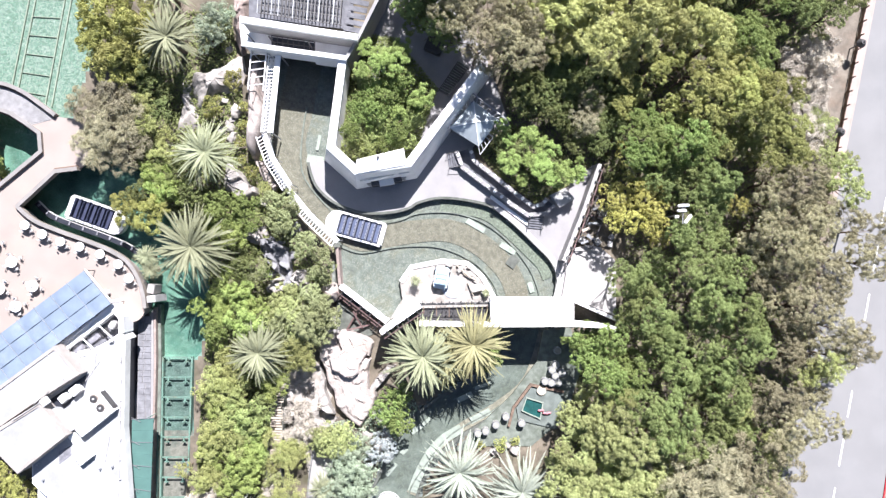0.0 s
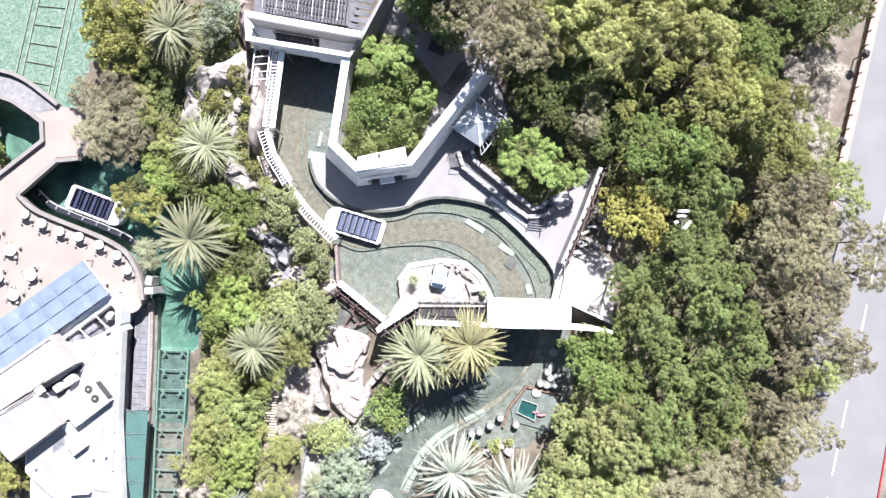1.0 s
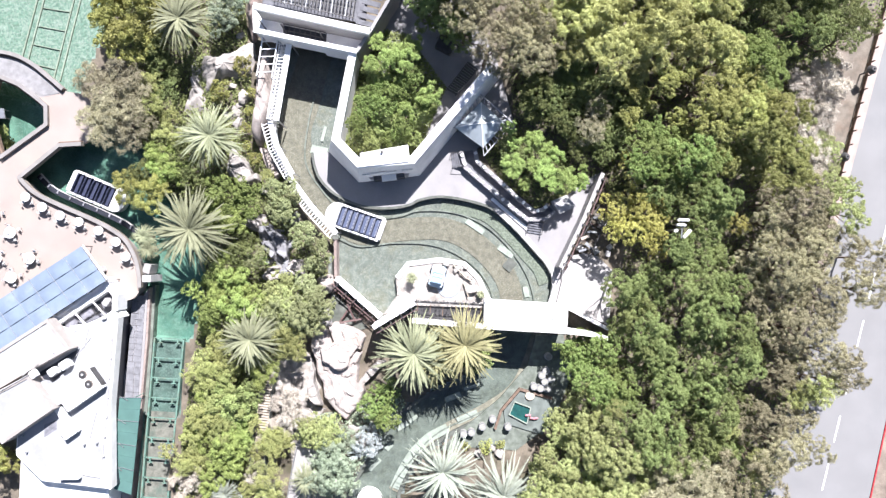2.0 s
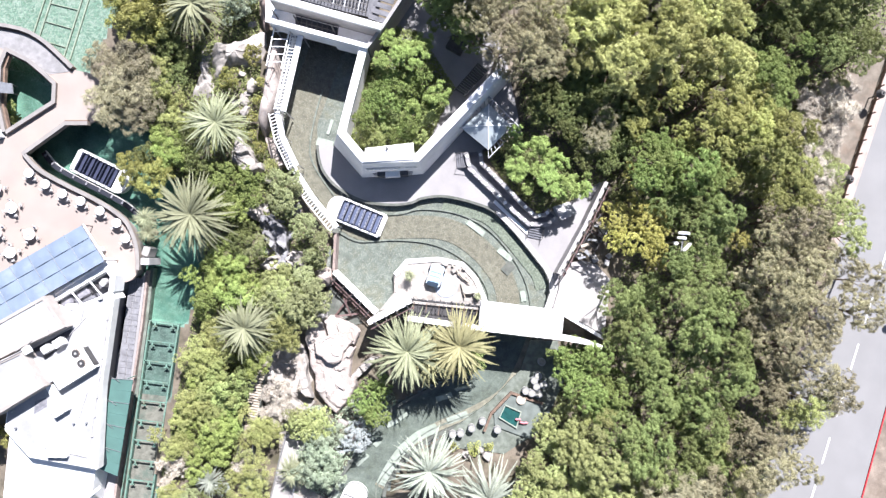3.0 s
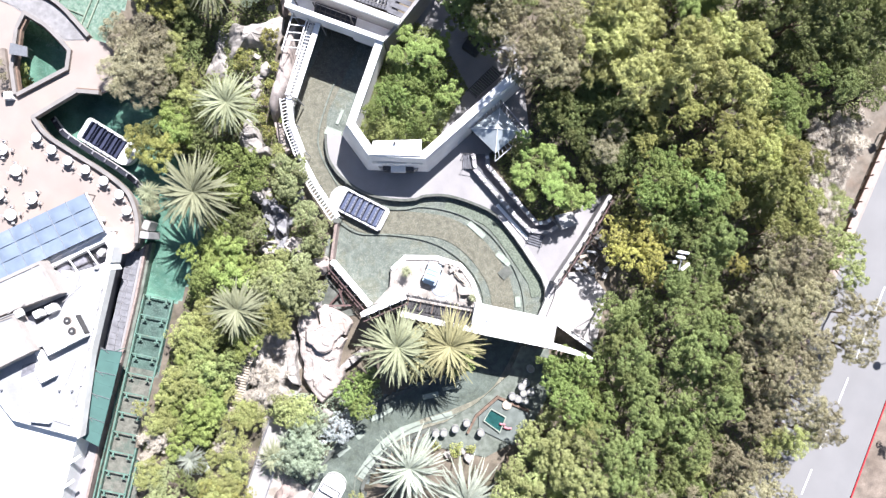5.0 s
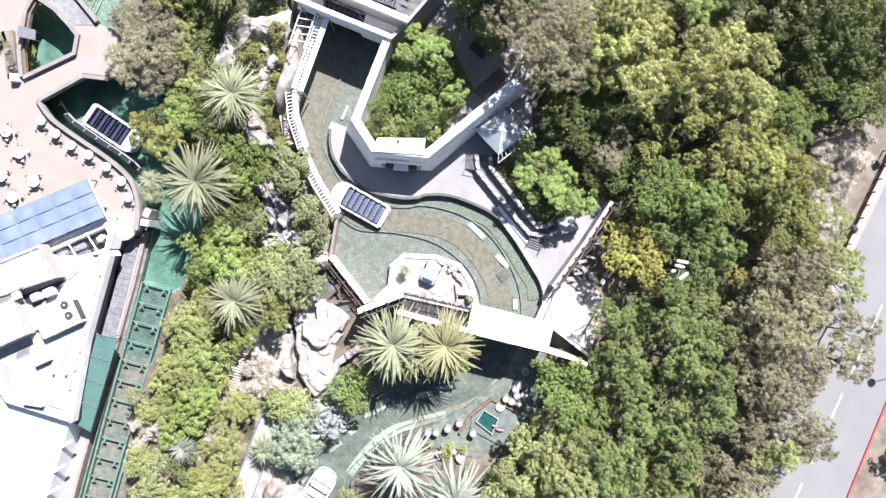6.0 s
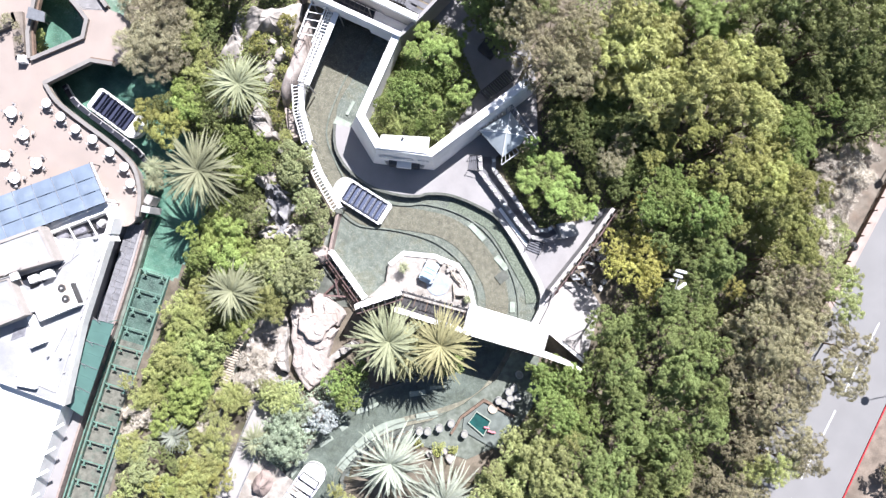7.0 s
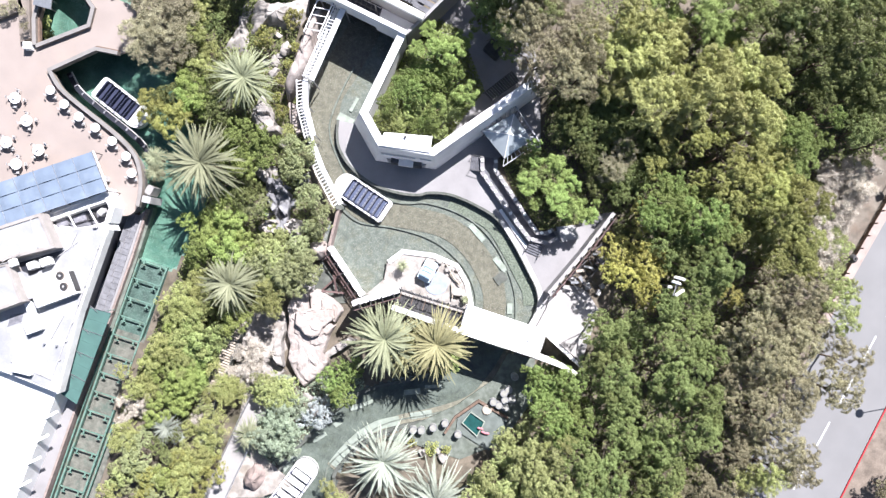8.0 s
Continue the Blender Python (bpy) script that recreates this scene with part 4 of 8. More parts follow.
parapet([(-55.93, 8.87), (-57.09, 12.05), (-57.58, 17.11)], M_PARAPET, "grey stone pond parapet", z=DECK_Z - 0.28)
bm = prism(bmesh.new(), curvy([(-60.83, 21.84), (-55.82, 21.57), (-53.09, 20.56), (-50.78, 18.98), (-49.2, 17.53)], 4) + curvy([(-52.17, 16.73), (-54.24, 18.13), (-57.05, 19.11), (-60.47, 20.27)], 4), 3.0, 3.03)
solid("footbridge_paving", bm, M_PLAZA, "grey boarded footbridge surface", "paving", kind="structure")
fb = thing("footbridge_boards", (*(-56.48, 20.61), 3.03), "grey weathered boards across the footbridge", "boards", kind="structure")
EA = curvy([(-60.81, 21.77), (-55.8, 21.49), (-53.07, 20.48), (-50.77, 18.9), (-49.25, 17.53)], 8)
EB = curvy([(-61.19, 20.29), (-59.08, 19.92), (-57.06, 19.25), (-54.87, 18.45), (-52.26, 16.93)], 8)
for i in range(len(EA) - 1):
    for h in (0.0, 0.5):
        a, b = lerp(EA[i], EA[i + 1], h), lerp(EA[i], EA[i + 1], h + 0.47)
        c, d = lerp(EB[i], EB[i + 1], h + 0.47), lerp(EB[i], EB[i + 1], h)
        part("board", prism(bmesh.new(), [a, b, c, d], 3.032, 3.06), M_BOARD, fb)
small_roof = thing("service_hatch_roof", (*(-55.91, 14.16), 3.0), "small pale flat roof beside the pond", "roof")
part("roof", prism(bmesh.new(), [(-57.34, 14.92), (-55.18, 14.87), (-54.88, 13.62), (-57.22, 13.5)], 4.25, 4.4), M_GALV, small_roof)
for p in [(-57.33, 14.85), (-55.46, 14.81), (-55.19, 13.77), (-57.26, 13.7)]:
    part("post", tube(bmesh.new(), (*p, 3.0), (*p, 4.26), 0.05), M_STEEL, small_roof)
# planter and box by the pond
bm = prism(bmesh.new(), [(-59.96, 13.83), (-58.59, 14.29), (-56.81, 9.52), (-57.85, 8.56)], 3.0, 3.5)
solid("planter", bm, M_PARAPET, "long stone planter with dry shrubs", "planter")
bm = box(bmesh.new(), *(-56.7, 8.46), 3.0, 0.95, 0.95, 0.9, 0.3, 0.04)
solid("planter_box", bm, M_CANVAS, "white cube planter beside the pond", "planter")
bm = prism(bmesh.new(), [(-63.3, 11.17), (-59.68, 13.92), (-58.8, 12.68), (-62.37, 9.57)], 3.0, 3.5)
solid("planter", bm, M_PARAPET, "low stone planter with dry shrubs", "planter")


def chair_at(parent, x, y, z, a, mat):
    bm = bmesh.new()
    box(bm, x, y, z + 0.42, 0.34, 0.36, 0.04, a)
    part("seat", bm, mat, parent)
    bm = bmesh.new()
    box(bm, x + 0.2 * math.cos(a), y + 0.2 * math.sin(a), z + 0.62, 0.03, 0.36, 0.2, a)
    part("backrest", bm, mat, parent)
    for dx in (-0.18, 0.18):
        for dy in (-0.18, 0.18):
            bm = bmesh.new()
            c, s = math.cos(a), math.sin(a)
            px, py = x + dx * c - dy * s, y + dx * s + dy * c
            tube(bm, (px, py, z), (px, py, z + 0.43), 0.02, seg=5)
            part("leg", bm, mat, parent)


def round_table(at, label, r=0.55, h=0.76):
    t = thing("round_table", at, label, "table", "tables on the terrace")
    x, y, z = at
    bm = bmesh.new()
    tube(bm, (x, y, z + h - 0.05), (x, y, z + h), r, seg=24)
    part("tabletop", bm, M_CANVAS, t)
    bm = bmesh.new()
    tube(bm, (x, y, z), (x, y, z + h - 0.04), 0.05)
    part("pedestal", bm, M_STEEL, t)
    bm = bmesh.new()
    tube(bm, (x, y, z), (x, y, z + 0.04), 0.28, 0.22, 14)
    part("foot", bm, M_STEEL, t)
    return t


one_chair = None


def chair(at, a):
    global one_chair
    if one_chair is None:
        one_chair = thing("terrace_chair", (0, 0, 0), "grey metal terrace chair drawn up to a white table", "chair", "chairs on the terrace")
        chair_at(one_chair, 0, 0, 0, 0, M_CHAIR)
        one_chair.matrix_basis = Matrix.Translation(at) @ Matrix.Rotation(a, 4, 'Z')
        return one_chair
    return copy_thing(one_chair, Matrix.Translation(at) @ Matrix.Rotation(a, 4, 'Z'))


rail_tables = [(-51.95, 4.01), (-49.75, 2.88), (-47.48, 1.95), (-45.06, 1.31), (-42.51, 0.38), (-40.23, -0.9), (-38.87, -2.68)]
for p in rail_tables:
    round_table((*p, DECK_Z), "round white high table along the terrace parapet", 0.58, 0.95)
    for da in (-2.3, -0.9):
        chair((p[0] + 0.85 * math.cos(da), p[1] + 0.85 * math.sin(da), DECK_Z), da)
cafe_tables = [(-53.68, -0.61), (-51.04, -3.67), (-53.13, -6.22), (-55.2, -4.02), (-55.98, 1.64)]
for i, p in enumerate(cafe_tables):
    round_table((*p, DECK_Z), "round white cafe table with four chairs", 0.72)
    for k in range(4):
        da = 0.5 + i * 0.7 + k * math.pi / 2
        chair((p[0] + 1.0 * math.cos(da), p[1] + 1.0 * math.sin(da), DECK_Z), da)
    bm = bmesh.new()
    box(bm, p[0] - 0.15, p[1] - 0.1, DECK_Z + 0.765, 0.34, 0.2, 0.12, i * 0.9)
    solid("napkin_box", bm, M_CHAIR, "small grey box on a white table", "box")

# ---- restaurant building ----
ROOF_Z = 5.6
house = thing("restaurant_building", (*(-48.73, -19.69), 0.4), "white flat-roofed restaurant building with grey parapets", "building")
SE8 = [(-37.73, -31.14), (-46.2, -30.66)]
roof_line = [(-39.08, -9.27), (-38.38, -10.18), (-38.51, -21.1)] + SE8 + [(-48.58, -28.65), (-49.62, -27.68), (-49.65, -23.83), (-57.71, -21.05), (-63.29, -12.77), (-55.01, -16.92), (-47, -10.93), (-46.1, -11.69), (-43.89, -12.38), (-42.1, -11.14), (-40.24, -10.17)]
wall_line = [roof_line[0]] + [(x - 0.95, y) for x, y in roof_line[1:3]] + roof_line[3:]
# the overhang's shade is put into this wall's near-black colour
part("wall", prism(bmesh.new(), wall_line, 0.3, 4.3), M_NEARBLACK, house, "wall below the overhang, blackened for its shade")
part("roof_slab", prism(bmesh.new(), roof_line, 4.3, ROOF_Z), M_RENDER, house, "overhanging tan roof fascia")
bm = prism(bmesh.new(), offset(roof_line, -0.12, True), ROOF_Z, ROOF_Z + 0.02)
part("roof", bm, M_ROOF, house, "white roof membrane with dirt stains")
part("coping", ribbon(bmesh.new(), roof_line[1:4], -0.02, 0.2, ROOF_Z, ROOF_Z + 0.16), M_WHITE, house)


def area(o):
    return 0.5 * sum(o[i - 1][0] * o[i][1] - o[i][0] * o[i - 1][1] for i in range(len(o)))


def roof_block(name, outline, z1, label, z0=ROOF_Z):
    bm = prism(bmesh.new(), outline, z0, z1)
    b = part(name, bm, M_FASCIA, house, label)
    inn = lambda d: offset(outline, -d if area(outline) < 0 else d, True)
    part("roof", prism(bmesh.new(), inn(0.25), z1, z1 + 0.012), M_ROOF, b, "white roof membrane")
    part("rim", ribbon(bmesh.new(), inn(0.2), 0.19, 0.19, z1, z1 + 0.14, True), M_FASCIA, b, "tan roof rim")
    return b


roof_block("penthouse", [(-46.01, -10.63), (-42.94, -14.02), (-47.84, -17.12), (-55.8, -22.63), (-58.51, -19.93)], 7.2, "pale penthouse block")
roof_block("penthouse", [(-47.58, -17.38), (-44.32, -21.29), (-50.05, -25.84), (-52.75, -23.08), (-54.24, -21.53)], 7.5, "pale penthouse block with a tan rim", 0.3)
# low raised deck, roof hatch, and a dark sheet as recess shade, between the penthouses
part("deck", prism(bmesh.new(), [(-47.27, -18.24), (-44.93, -21.38), (-43.98, -20.84), (-46.04, -18.38)], ROOF_Z, 6.5), M_ROOF, house, "raised white roof deck")
part("opening", prism(bmesh.new(), [(-48.49, -18.17), (-43.98, -15), (-42.74, -14.18), (-43.28, -16.11), (-45.47, -18.31), (-46.7, -19.41)], ROOF_Z, 5.66), M_NEARBLACK, house, "flat dark sheet for a shaded plant recess")
part("opening", prism(bmesh.new(), [(-46.39, -23.82), (-45.02, -23.14), (-44.87, -24.24), (-46.3, -25.34)], ROOF_Z, 5.66), M_STONE, house, "grey roof hatch")
for a, b in zip([(-50.64, -19.48), (-48.11, -17.54)], [(-47.31, -17.27), (-46.52, -15.79)]):
    bm = bmesh.new()
    bar(bm, (*a, 7.75), (*b, 7.75), 0.08, 0.08)
    part("handrail", bm, M_CHAIR, house)
# open service well beside the skylight
well = thing("service_well", (*(-46.21, -10.03), 4.0), "open roof service well with white parapets and ducts", "roof well")
WELL = [(-47, -10.86), (-40.48, -5.88), (-39.09, -7.4), (-39.08, -9.27), (-40.24, -10.17), (-42.1, -11.14), (-43.89, -12.38), (-46.1, -11.69)]
part("floor", prism(bmesh.new(), WELL, 0.35, 4.0), M_PAVER, well, "dark shaded floor")
part("parapet", ribbon(bmesh.new(), [(-46.6, -10.7), (-40.6, -5.75), (-39.05, -7.45), (-39.0, -9.35)], 0.3, 0.35, 3.0, 5.4), M_WHITE, well)
part("outer_wall", ribbon(bmesh.new(), [(-40.45, -5.82), (-39.09, -7.42), (-39.08, -9.37), (-38.41, -10.2)], 0.12, 0.1, 3.0, 4.6), M_RENDER, well, "tan outer wall of the well")
part("ledge", ribbon(bmesh.new(), [(-46.35, -11.26), (-40.41, -6.6)], 0.55, 0.5, 4.0, 5.2), M_WHITE, well, "lower white ledge")
for a, b in zip([(-43.69, -10.04), (-41.9, -8.24)], [(-42.16, -11.43), (-39.95, -10.05)]):
    bm = bmesh.new()
    bar(bm, (*a, 5.5), (*b, 5.5), 0.14, 0.14)
    part("beam", bm, M_WHITE, well)
for i, (px, py) in enumerate([(-43.68, -11.86), (-44.87, -11.3), (-43, -10.11), (-41.75, -9.42), (-40.3, -8.44), (-40.01, -10.26)]):
    z = 4.0 if i < 5 else ROOF_Z
    bm = box(bmesh.new(), px, py, z, (0.9, 1.5, 1.6, 1.2, 0.9, 0.5)[i], (0.8, 1.1, 1.0, 1.0, 0.8, 0.5)[i], (1.75, 0.5, 0.4, 0.3, 1.2, 0.4)[i], (0.3, 0.6, 0.63, 0.63, 1.0, 0.4)[i], 0.08)
    part("duct", bm, (M_CANVAS, M_STONE, M_STONE, M_STEEL, M_CHAIR, M_CHAIR)[i], well)


def hvac(at, sx, sy, sz, rz, fans, label):
    x, y, z = at
    h = thing("rooftop_unit", at, label, "air conditioner")
    part("casing", box(bmesh.new(), x, y, z, sx, sy, sz, rz, 0.05), M_CANVAS, h)
    c, s = math.cos(rz), math.sin(rz)
    for i in range(4):
        o = (i - 1.5) * sx / 4.2
        bm = box(bmesh.new(), x + o * c + (sy / 2 + 0.01) * s, y + o * s - (sy / 2 + 0.01) * c, z + 0.15, sx / 5, 0.05, sz - 0.3, rz)
        part("grille", bm, M_CHAIR, h, "grey louvred grille")
    if fans:
        bm = box(bmesh.new(), x + (sx / 2 + 0.03) * c, y + (sx / 2 + 0.02) * s, z + 0.1, 0.04, sy - 0.6, sz - 0.05, rz)
        part("louvre", bm, M_STEEL, h, "dark end louvre")
        bm = box(bmesh.new(), x - (sx / 2 - 0.1) * c, y - (sx / 2 - 0.1) * s, z + sz, 0.12, sy - 0.1, 0.06, rz)
        part("trim", bm, M_CHAIR, h, "grey edge trim")
    for u, v in fans:
        fx, fy = x + u * c - v * s, y + u * s + v * c
        bm = tube(bmesh.new(), (fx, fy, z + sz), (fx, fy, z + sz + 0.10), 0.54, 0.50, 20)
        f = part("fan_guard", bm, M_PARAPET, h, "round dark fan guard")
        bm = tube(bmesh.new(), (fx, fy, z + sz + 0.12), (fx, fy, z + sz + 0.13), 0.44, seg=18)
        part("fan", bm, M_STEEL, f, "dark fan opening")
        bm = tube(bmesh.new(), (fx, fy, z + sz + 0.13), (fx, fy, z + sz + 0.17), 0.14, seg=12)
        part("hub", bm, M_CHAIR, f)
    return h


RA = radians(39)
hvac((*(-42.04, -18.95), ROOF_Z), 5.2, 3.2, 1.1, RA, ((1.48, 1.12), (1.43, -0.25)), "large white rooftop air conditioner with two fans")
hvac((*(-43.05, -24.04), ROOF_Z), 1.9, 1.7, 0.9, RA, (), "small white rooftop unit")
hvac((*(-44, -22.46), ROOF_Z), 1.0, 2.2, 0.5, RA, (), "low white rooftop duct box")
hvac((*(-45.44, -17.13), ROOF_Z), 1.0, 0.9, 1.0, RA, (), "small white duct unit in a roof recess")
hvac((*(-44.02, -16.18), ROOF_Z), 1.2, 1.0, 1.0, RA, (), "small white duct unit in a roof recess")
hvac((*(-46.97, -17.27), 7.2), 0.9, 0.9, 0.5, RA, (), "small white duct cowl")
hvac((*(-42.58, -29.34), ROOF_Z), 2.4, 1.4, 0.8, radians(5), (), "low pale rooftop unit")
for p in [(-41.25, -25.89), (-39.74, -25.62), (-48.81, -25.31), (-48.18, -27.24)]:
    bm = tube(bmesh.new(), (*p, ROOF_Z), (*p, ROOF_Z + 0.4), 0.12, 0.1)
    solid("roof_vent", bm, M_GALV, "small metal roof vent pipe", "vent")
for k in range(7):
    bm = box(bmesh.new(), *(-38.88, -12.77), ROOF_Z + 0.02, 0.22, 0.16, 0.2)
    v = solid("conduit_block", bm, M_CHAIR, "small grey support block under a roof conduit", "block", group="blocks along the roof conduit")
    v.location.y -= k * 2.4

# conduits and ducts across the roof
for i, (a, b, w) in enumerate(((*[(-38.87, -12.24), (-38.94, -21.07)], 0.07), (*[(-38.94, -21.21), (-39.1, -29.33)], 0.07), (*[(-46.81, -11.69), (-44.9, -14.67)], 0.1), (*[(-40.76, -25.05), (-40.22, -21.95)], 0.12),
                            (*[(-41.9, -11.75), (-42.23, -14.17)], 0.07), (*[(-46.1, -19.78), (-44.86, -21.62)], 0.1), (*[(-44.44, -29.19), (-39.15, -29.76)], 0.14), (*[(-41.48, -12.79), (-43.26, -15.27)], 0.06))):
    bm = bmesh.new()
    z = (7.3 if i == 2 else 6.62 if i == 5 else ROOF_Z + 0.08)
    bar(bm, (*a, z), (*b, z), w, w)
    solid("conduit", bm, M_CHAIR, "thin grey conduit lying on the roof", "pipe")
# lower white roof to the south, with a wooden-clad edge
annex = thing("annex", (*(-41.71, -40.25), 0.4), "overexposed plain white annex roof beside the track", "building")
an = [(-38.7, -31.5), (-38.9, -36.48), (-39.3, -45.42), (-39.7, -53.54), (-49.49, -41.85), (-49.88, -28.21), (-48.63, -28.97), (-47.38, -29.94)]
part("wall", prism(bmesh.new(), an, 0.3, 4.2), M_WHITE, annex)
part("roof", prism(bmesh.new(), offset(an, 0.3 if area(an) > 0 else -0.3, True), 4.2, 4.22), M_CANVAS, annex, "bright white roof")
for p, q in zip([(-36.6, -33.77), (-36.71, -36.87), (-36.73, -39.78), (-36.97, -42.91)], [(-37.99, -35.25), (-37.88, -38.13), (-38.25, -41.3), (-38.36, -44.39)]):
    bm = bmesh.new()
    bar(bm, (p[0] - 1.2, p[1], 4.34), (q[0] - 1.2, q[1], 4.34), 0.34, 0.16)
    part("bracket", bm, M_CANVAS, annex, "white roof bracket")

# blue skylight canopy
sky_light = thing("skylight_canopy", (*(-51.78, -8.54), DECK_Z), "blue translucent panelled canopy beside the terrace", "canopy")
S0, S1 = Vector((*(-43.67, -1.71), 5.4)), Vector((*(-39.94, -5.66), 6.2))
S2 = Vector((*(-51.43, -14.37), 6.2))
along = (S2 - S1).normalized()
across = S1 - S0
M_SKY = material("blue_polycarbonate", (0.158, 0.194, 0.250), 0.3, var=0.12, scale=0.6, bump=0.05, stain=(0.243, 0.274, 0.319), stain_amt=0.7)
pane_w = 2.55
for c in range(10):
    for r in range(3):
        o = S0 + along * (c * pane_w) + across * (r / 3)
        e1, e2 = along * (pane_w - 0.02), across * 0.345
        bm = bmesh.new()
        up = Vector((0, 0, 0.05))
        lap = Vector((0, 0, 0.05))
        bow = Vector((0, 0, 0.12))
        n = 4
        top = [[bm.verts.new(o + e1 * (i / n) + e2 * j + lap * j + bow * math.sin(math.pi * i / n) * (0.15 + 0.9 * j)) for i in range(n + 1)] for j in (0, 0.5, 1)]
        for j in range(2):
            for i in range(n):
                bm.faces.new((top[j][i], top[j][i + 1], top[j + 1][i + 1], top[j + 1][i]))
        ext = bmesh.ops.extrude_face_region(bm, geom=bm.faces[:])
        bmesh.ops.translate(bm, verts=[v for v in ext["geom"] if isinstance(v, bmesh.types.BMVert)], vec=-up)
        part("panel", bm, M_SKY, sky_light)
for c in range(11):
    o = S0 + along * (c * pane_w - 0.03)
    bm = bmesh.new()
    bar(bm, o - across * 0.02, o + across * 1.02, 0.06, 0.1)
    part("rafter", bm, M_GALV, sky_light)
    for q in (o, o + across):
        bm = bmesh.new()
        tube(bm, (q.x, q.y, DECK_Z), q, 0.06)
        part("post", bm, M_STEEL, sky_light)
for r in range(4):
    o = S0 + across * (r / 3) - Vector((0, 0, 0.22))
    bm = bmesh.new()
    bar(bm, o, o + along * (10 * pane_w), 0.08, 0.08)
    part("purlin", bm, M_STEEL, sky_light)
bm = box(bmesh.new(), *(-41.9, -4.47), DECK_Z, 0.5, 0.7, 1.0, 0.5, 0.04)
solid("litter_bin", bm, M_CHAIR, "grey terrace litter bin", "bin")

bm = box(bmesh.new(), *(-36.2, -5.3), 0.4, 1.1, 0.9, 3.3, 0.1, 0.05)
solid("stair_landing", bm, M_WALL, "pale grey landing block at the terrace corner", "landing")
bm = box(bmesh.new(), *(-36.78, -4.09), 0.4, 0.9, 1.2, 2.2, -0.2, 0.05)
solid("planter", bm, M_LANDING, "pale concrete planter block at the terrace corner", "planter")

bm = bmesh.new()
q0, q1 = S0 - along * 0.25, S1 - along * 0.25
bar(bm, q0, q1, 0.14, 0.2)
part("gutter", bm, M_WHITE, sky_light, "white end gutter")

# ---- walkway between building and track, with green awnings ----
bm = prism(bmesh.new(), [(-38.14, -8.46), (-37.2, -6.84), (-37.08, -13.61), (-37.17, -22.43), (-37.41, -21.51), (-37.6, -36.01), (-37.7, -52.65), (-43.23, -54.02), (-39.29, -36.47), (-38.67, -21.93), (-39.82, -21.1)], 0.2, 0.9)
solid("walkway", bm, M_PLAZA, "pale concrete service walkway beside the track", "walkway", kind="structure")
rng = random.Random(5)
flags = thing("flagstones", (*(-38.61, -14.51), 0.9), "pale grey flagstones along the service walkway", "paving", kind="structure")
F0, F1 = [(-39.17, -7.72), (-39.16, -21.1)]
E0, E1 = [(-37.41, -7.72), (-37.4, -21.11)]
rows = 17
for i in range(rows):
    cuts = [0.0, rng.uniform(0.38, 0.62), 1.0]
    for u0, u1 in zip(cuts, cuts[1:]):
        a, b = (i + 0.03) / rows, (i + 0.97) / rows
        c = [lerp(lerp(F0, F1, v + rng.uniform(-0.002, 0.002)), lerp(E0, E1, v), u) for u, v in ((u0 + 0.02, a), (u1 - 0.02, a), (u1 - 0.02, b), (u0 + 0.02, b))]
        part("flagstone", prism(bmesh.new(), c, 0.86, 0.95 + rng.uniform(0, 0.03)), M_FLAG, flags)
aw = thing("awning", (*(-39.06, -25.64), 0.9), "dark green canvas awning roof over the walkway", "awning")
W0, W1 = [(-38.48, -20.39), (-38.58, -31.81)]
V0, V1 = [(-35.97, -20.36), (-36.36, -32.68)]
for i in range(8):
    quad = [Vector((*lerp(W0, W1, i / 8), 3.7)), Vector((*lerp(W0, W1, (i + 1) / 8 - 0.001), 3.7)), Vector((*lerp(V0, V1, (i + 1) / 8 - 0.001), 3.25)), Vector((*lerp(V0, V1, i / 8), 3.25))]
    bm = bmesh.new()
    f = bm.faces.new([bm.verts.new(q) for q in quad])
    ext = bmesh.ops.extrude_face_region(bm, geom=[f])
    bmesh.ops.translate(bm, verts=[v for v in ext["geom"] if isinstance(v, bmesh.types.BMVert)], vec=(0, 0, -0.06))
    part("panel", bm, M_AWNING, aw)
    if i % 2:
        continue
    bm = bmesh.new()
    bar(bm, (*lerp(W0, W1, i / 8), 3.8), (*lerp(V0, V1, i / 8), 3.3), 0.05, 0.05)
    part("rib", bm, M_GALV, aw)
    m0, m1 = lerp(W0, V0, 0.42), lerp(W1, V1, 0.42)
    bm = bmesh.new()
    bar(bm, (*lerp(W0, W1, i / 8 - 0.02), 3.84), (*lerp(m0, m1, i / 8 + 0.03), 3.62), 0.05, 0.05)
    part("stay", bm, M_GALV, aw)
    if i % 4 == 0:
        bm = bmesh.new()
        q = lerp(lerp(V0, V1, i / 8), lerp(W0, W1, i / 8), 0.3)
        tube(bm, (*q, 0.9), (*q, 3.3), 0.05)
        part("post", bm, M_GREENPAINT, aw)

# ---- lift track in the side channel ----
track = thing("lift_track", (*(-34.27, -19.72), -0.5), "green painted steel boat lift track with cross frames", "track")
TL = [(-36.18, -13.13), (-36.4, -31.61), (-36.6, -52)]
TR = [(-32.35, -13.13), (-32.9, -31.62), (-33.4, -52)]
for L in (TL, TR):
    part("rail", ribbon(bmesh.new(), L, 0.1, 0.1, -0.2, 0.3), M_GREENPAINT, track)
    part("rail", ribbon(bmesh.new(), offset(L, 0.55 if L is TR else -0.55), 0.08, 0.08, -0.2, 0.25), M_GREENPAINT, track)


def on(line, s):
    """The place at s metres along a line."""
    for i in range(len(line) - 1):
        a, b = Vector(line[i]), Vector(line[i + 1])
        l = (b - a).length
        if s <= l or i == len(line) - 2:
            return a + (b - a) * (s / l)
        s -= l


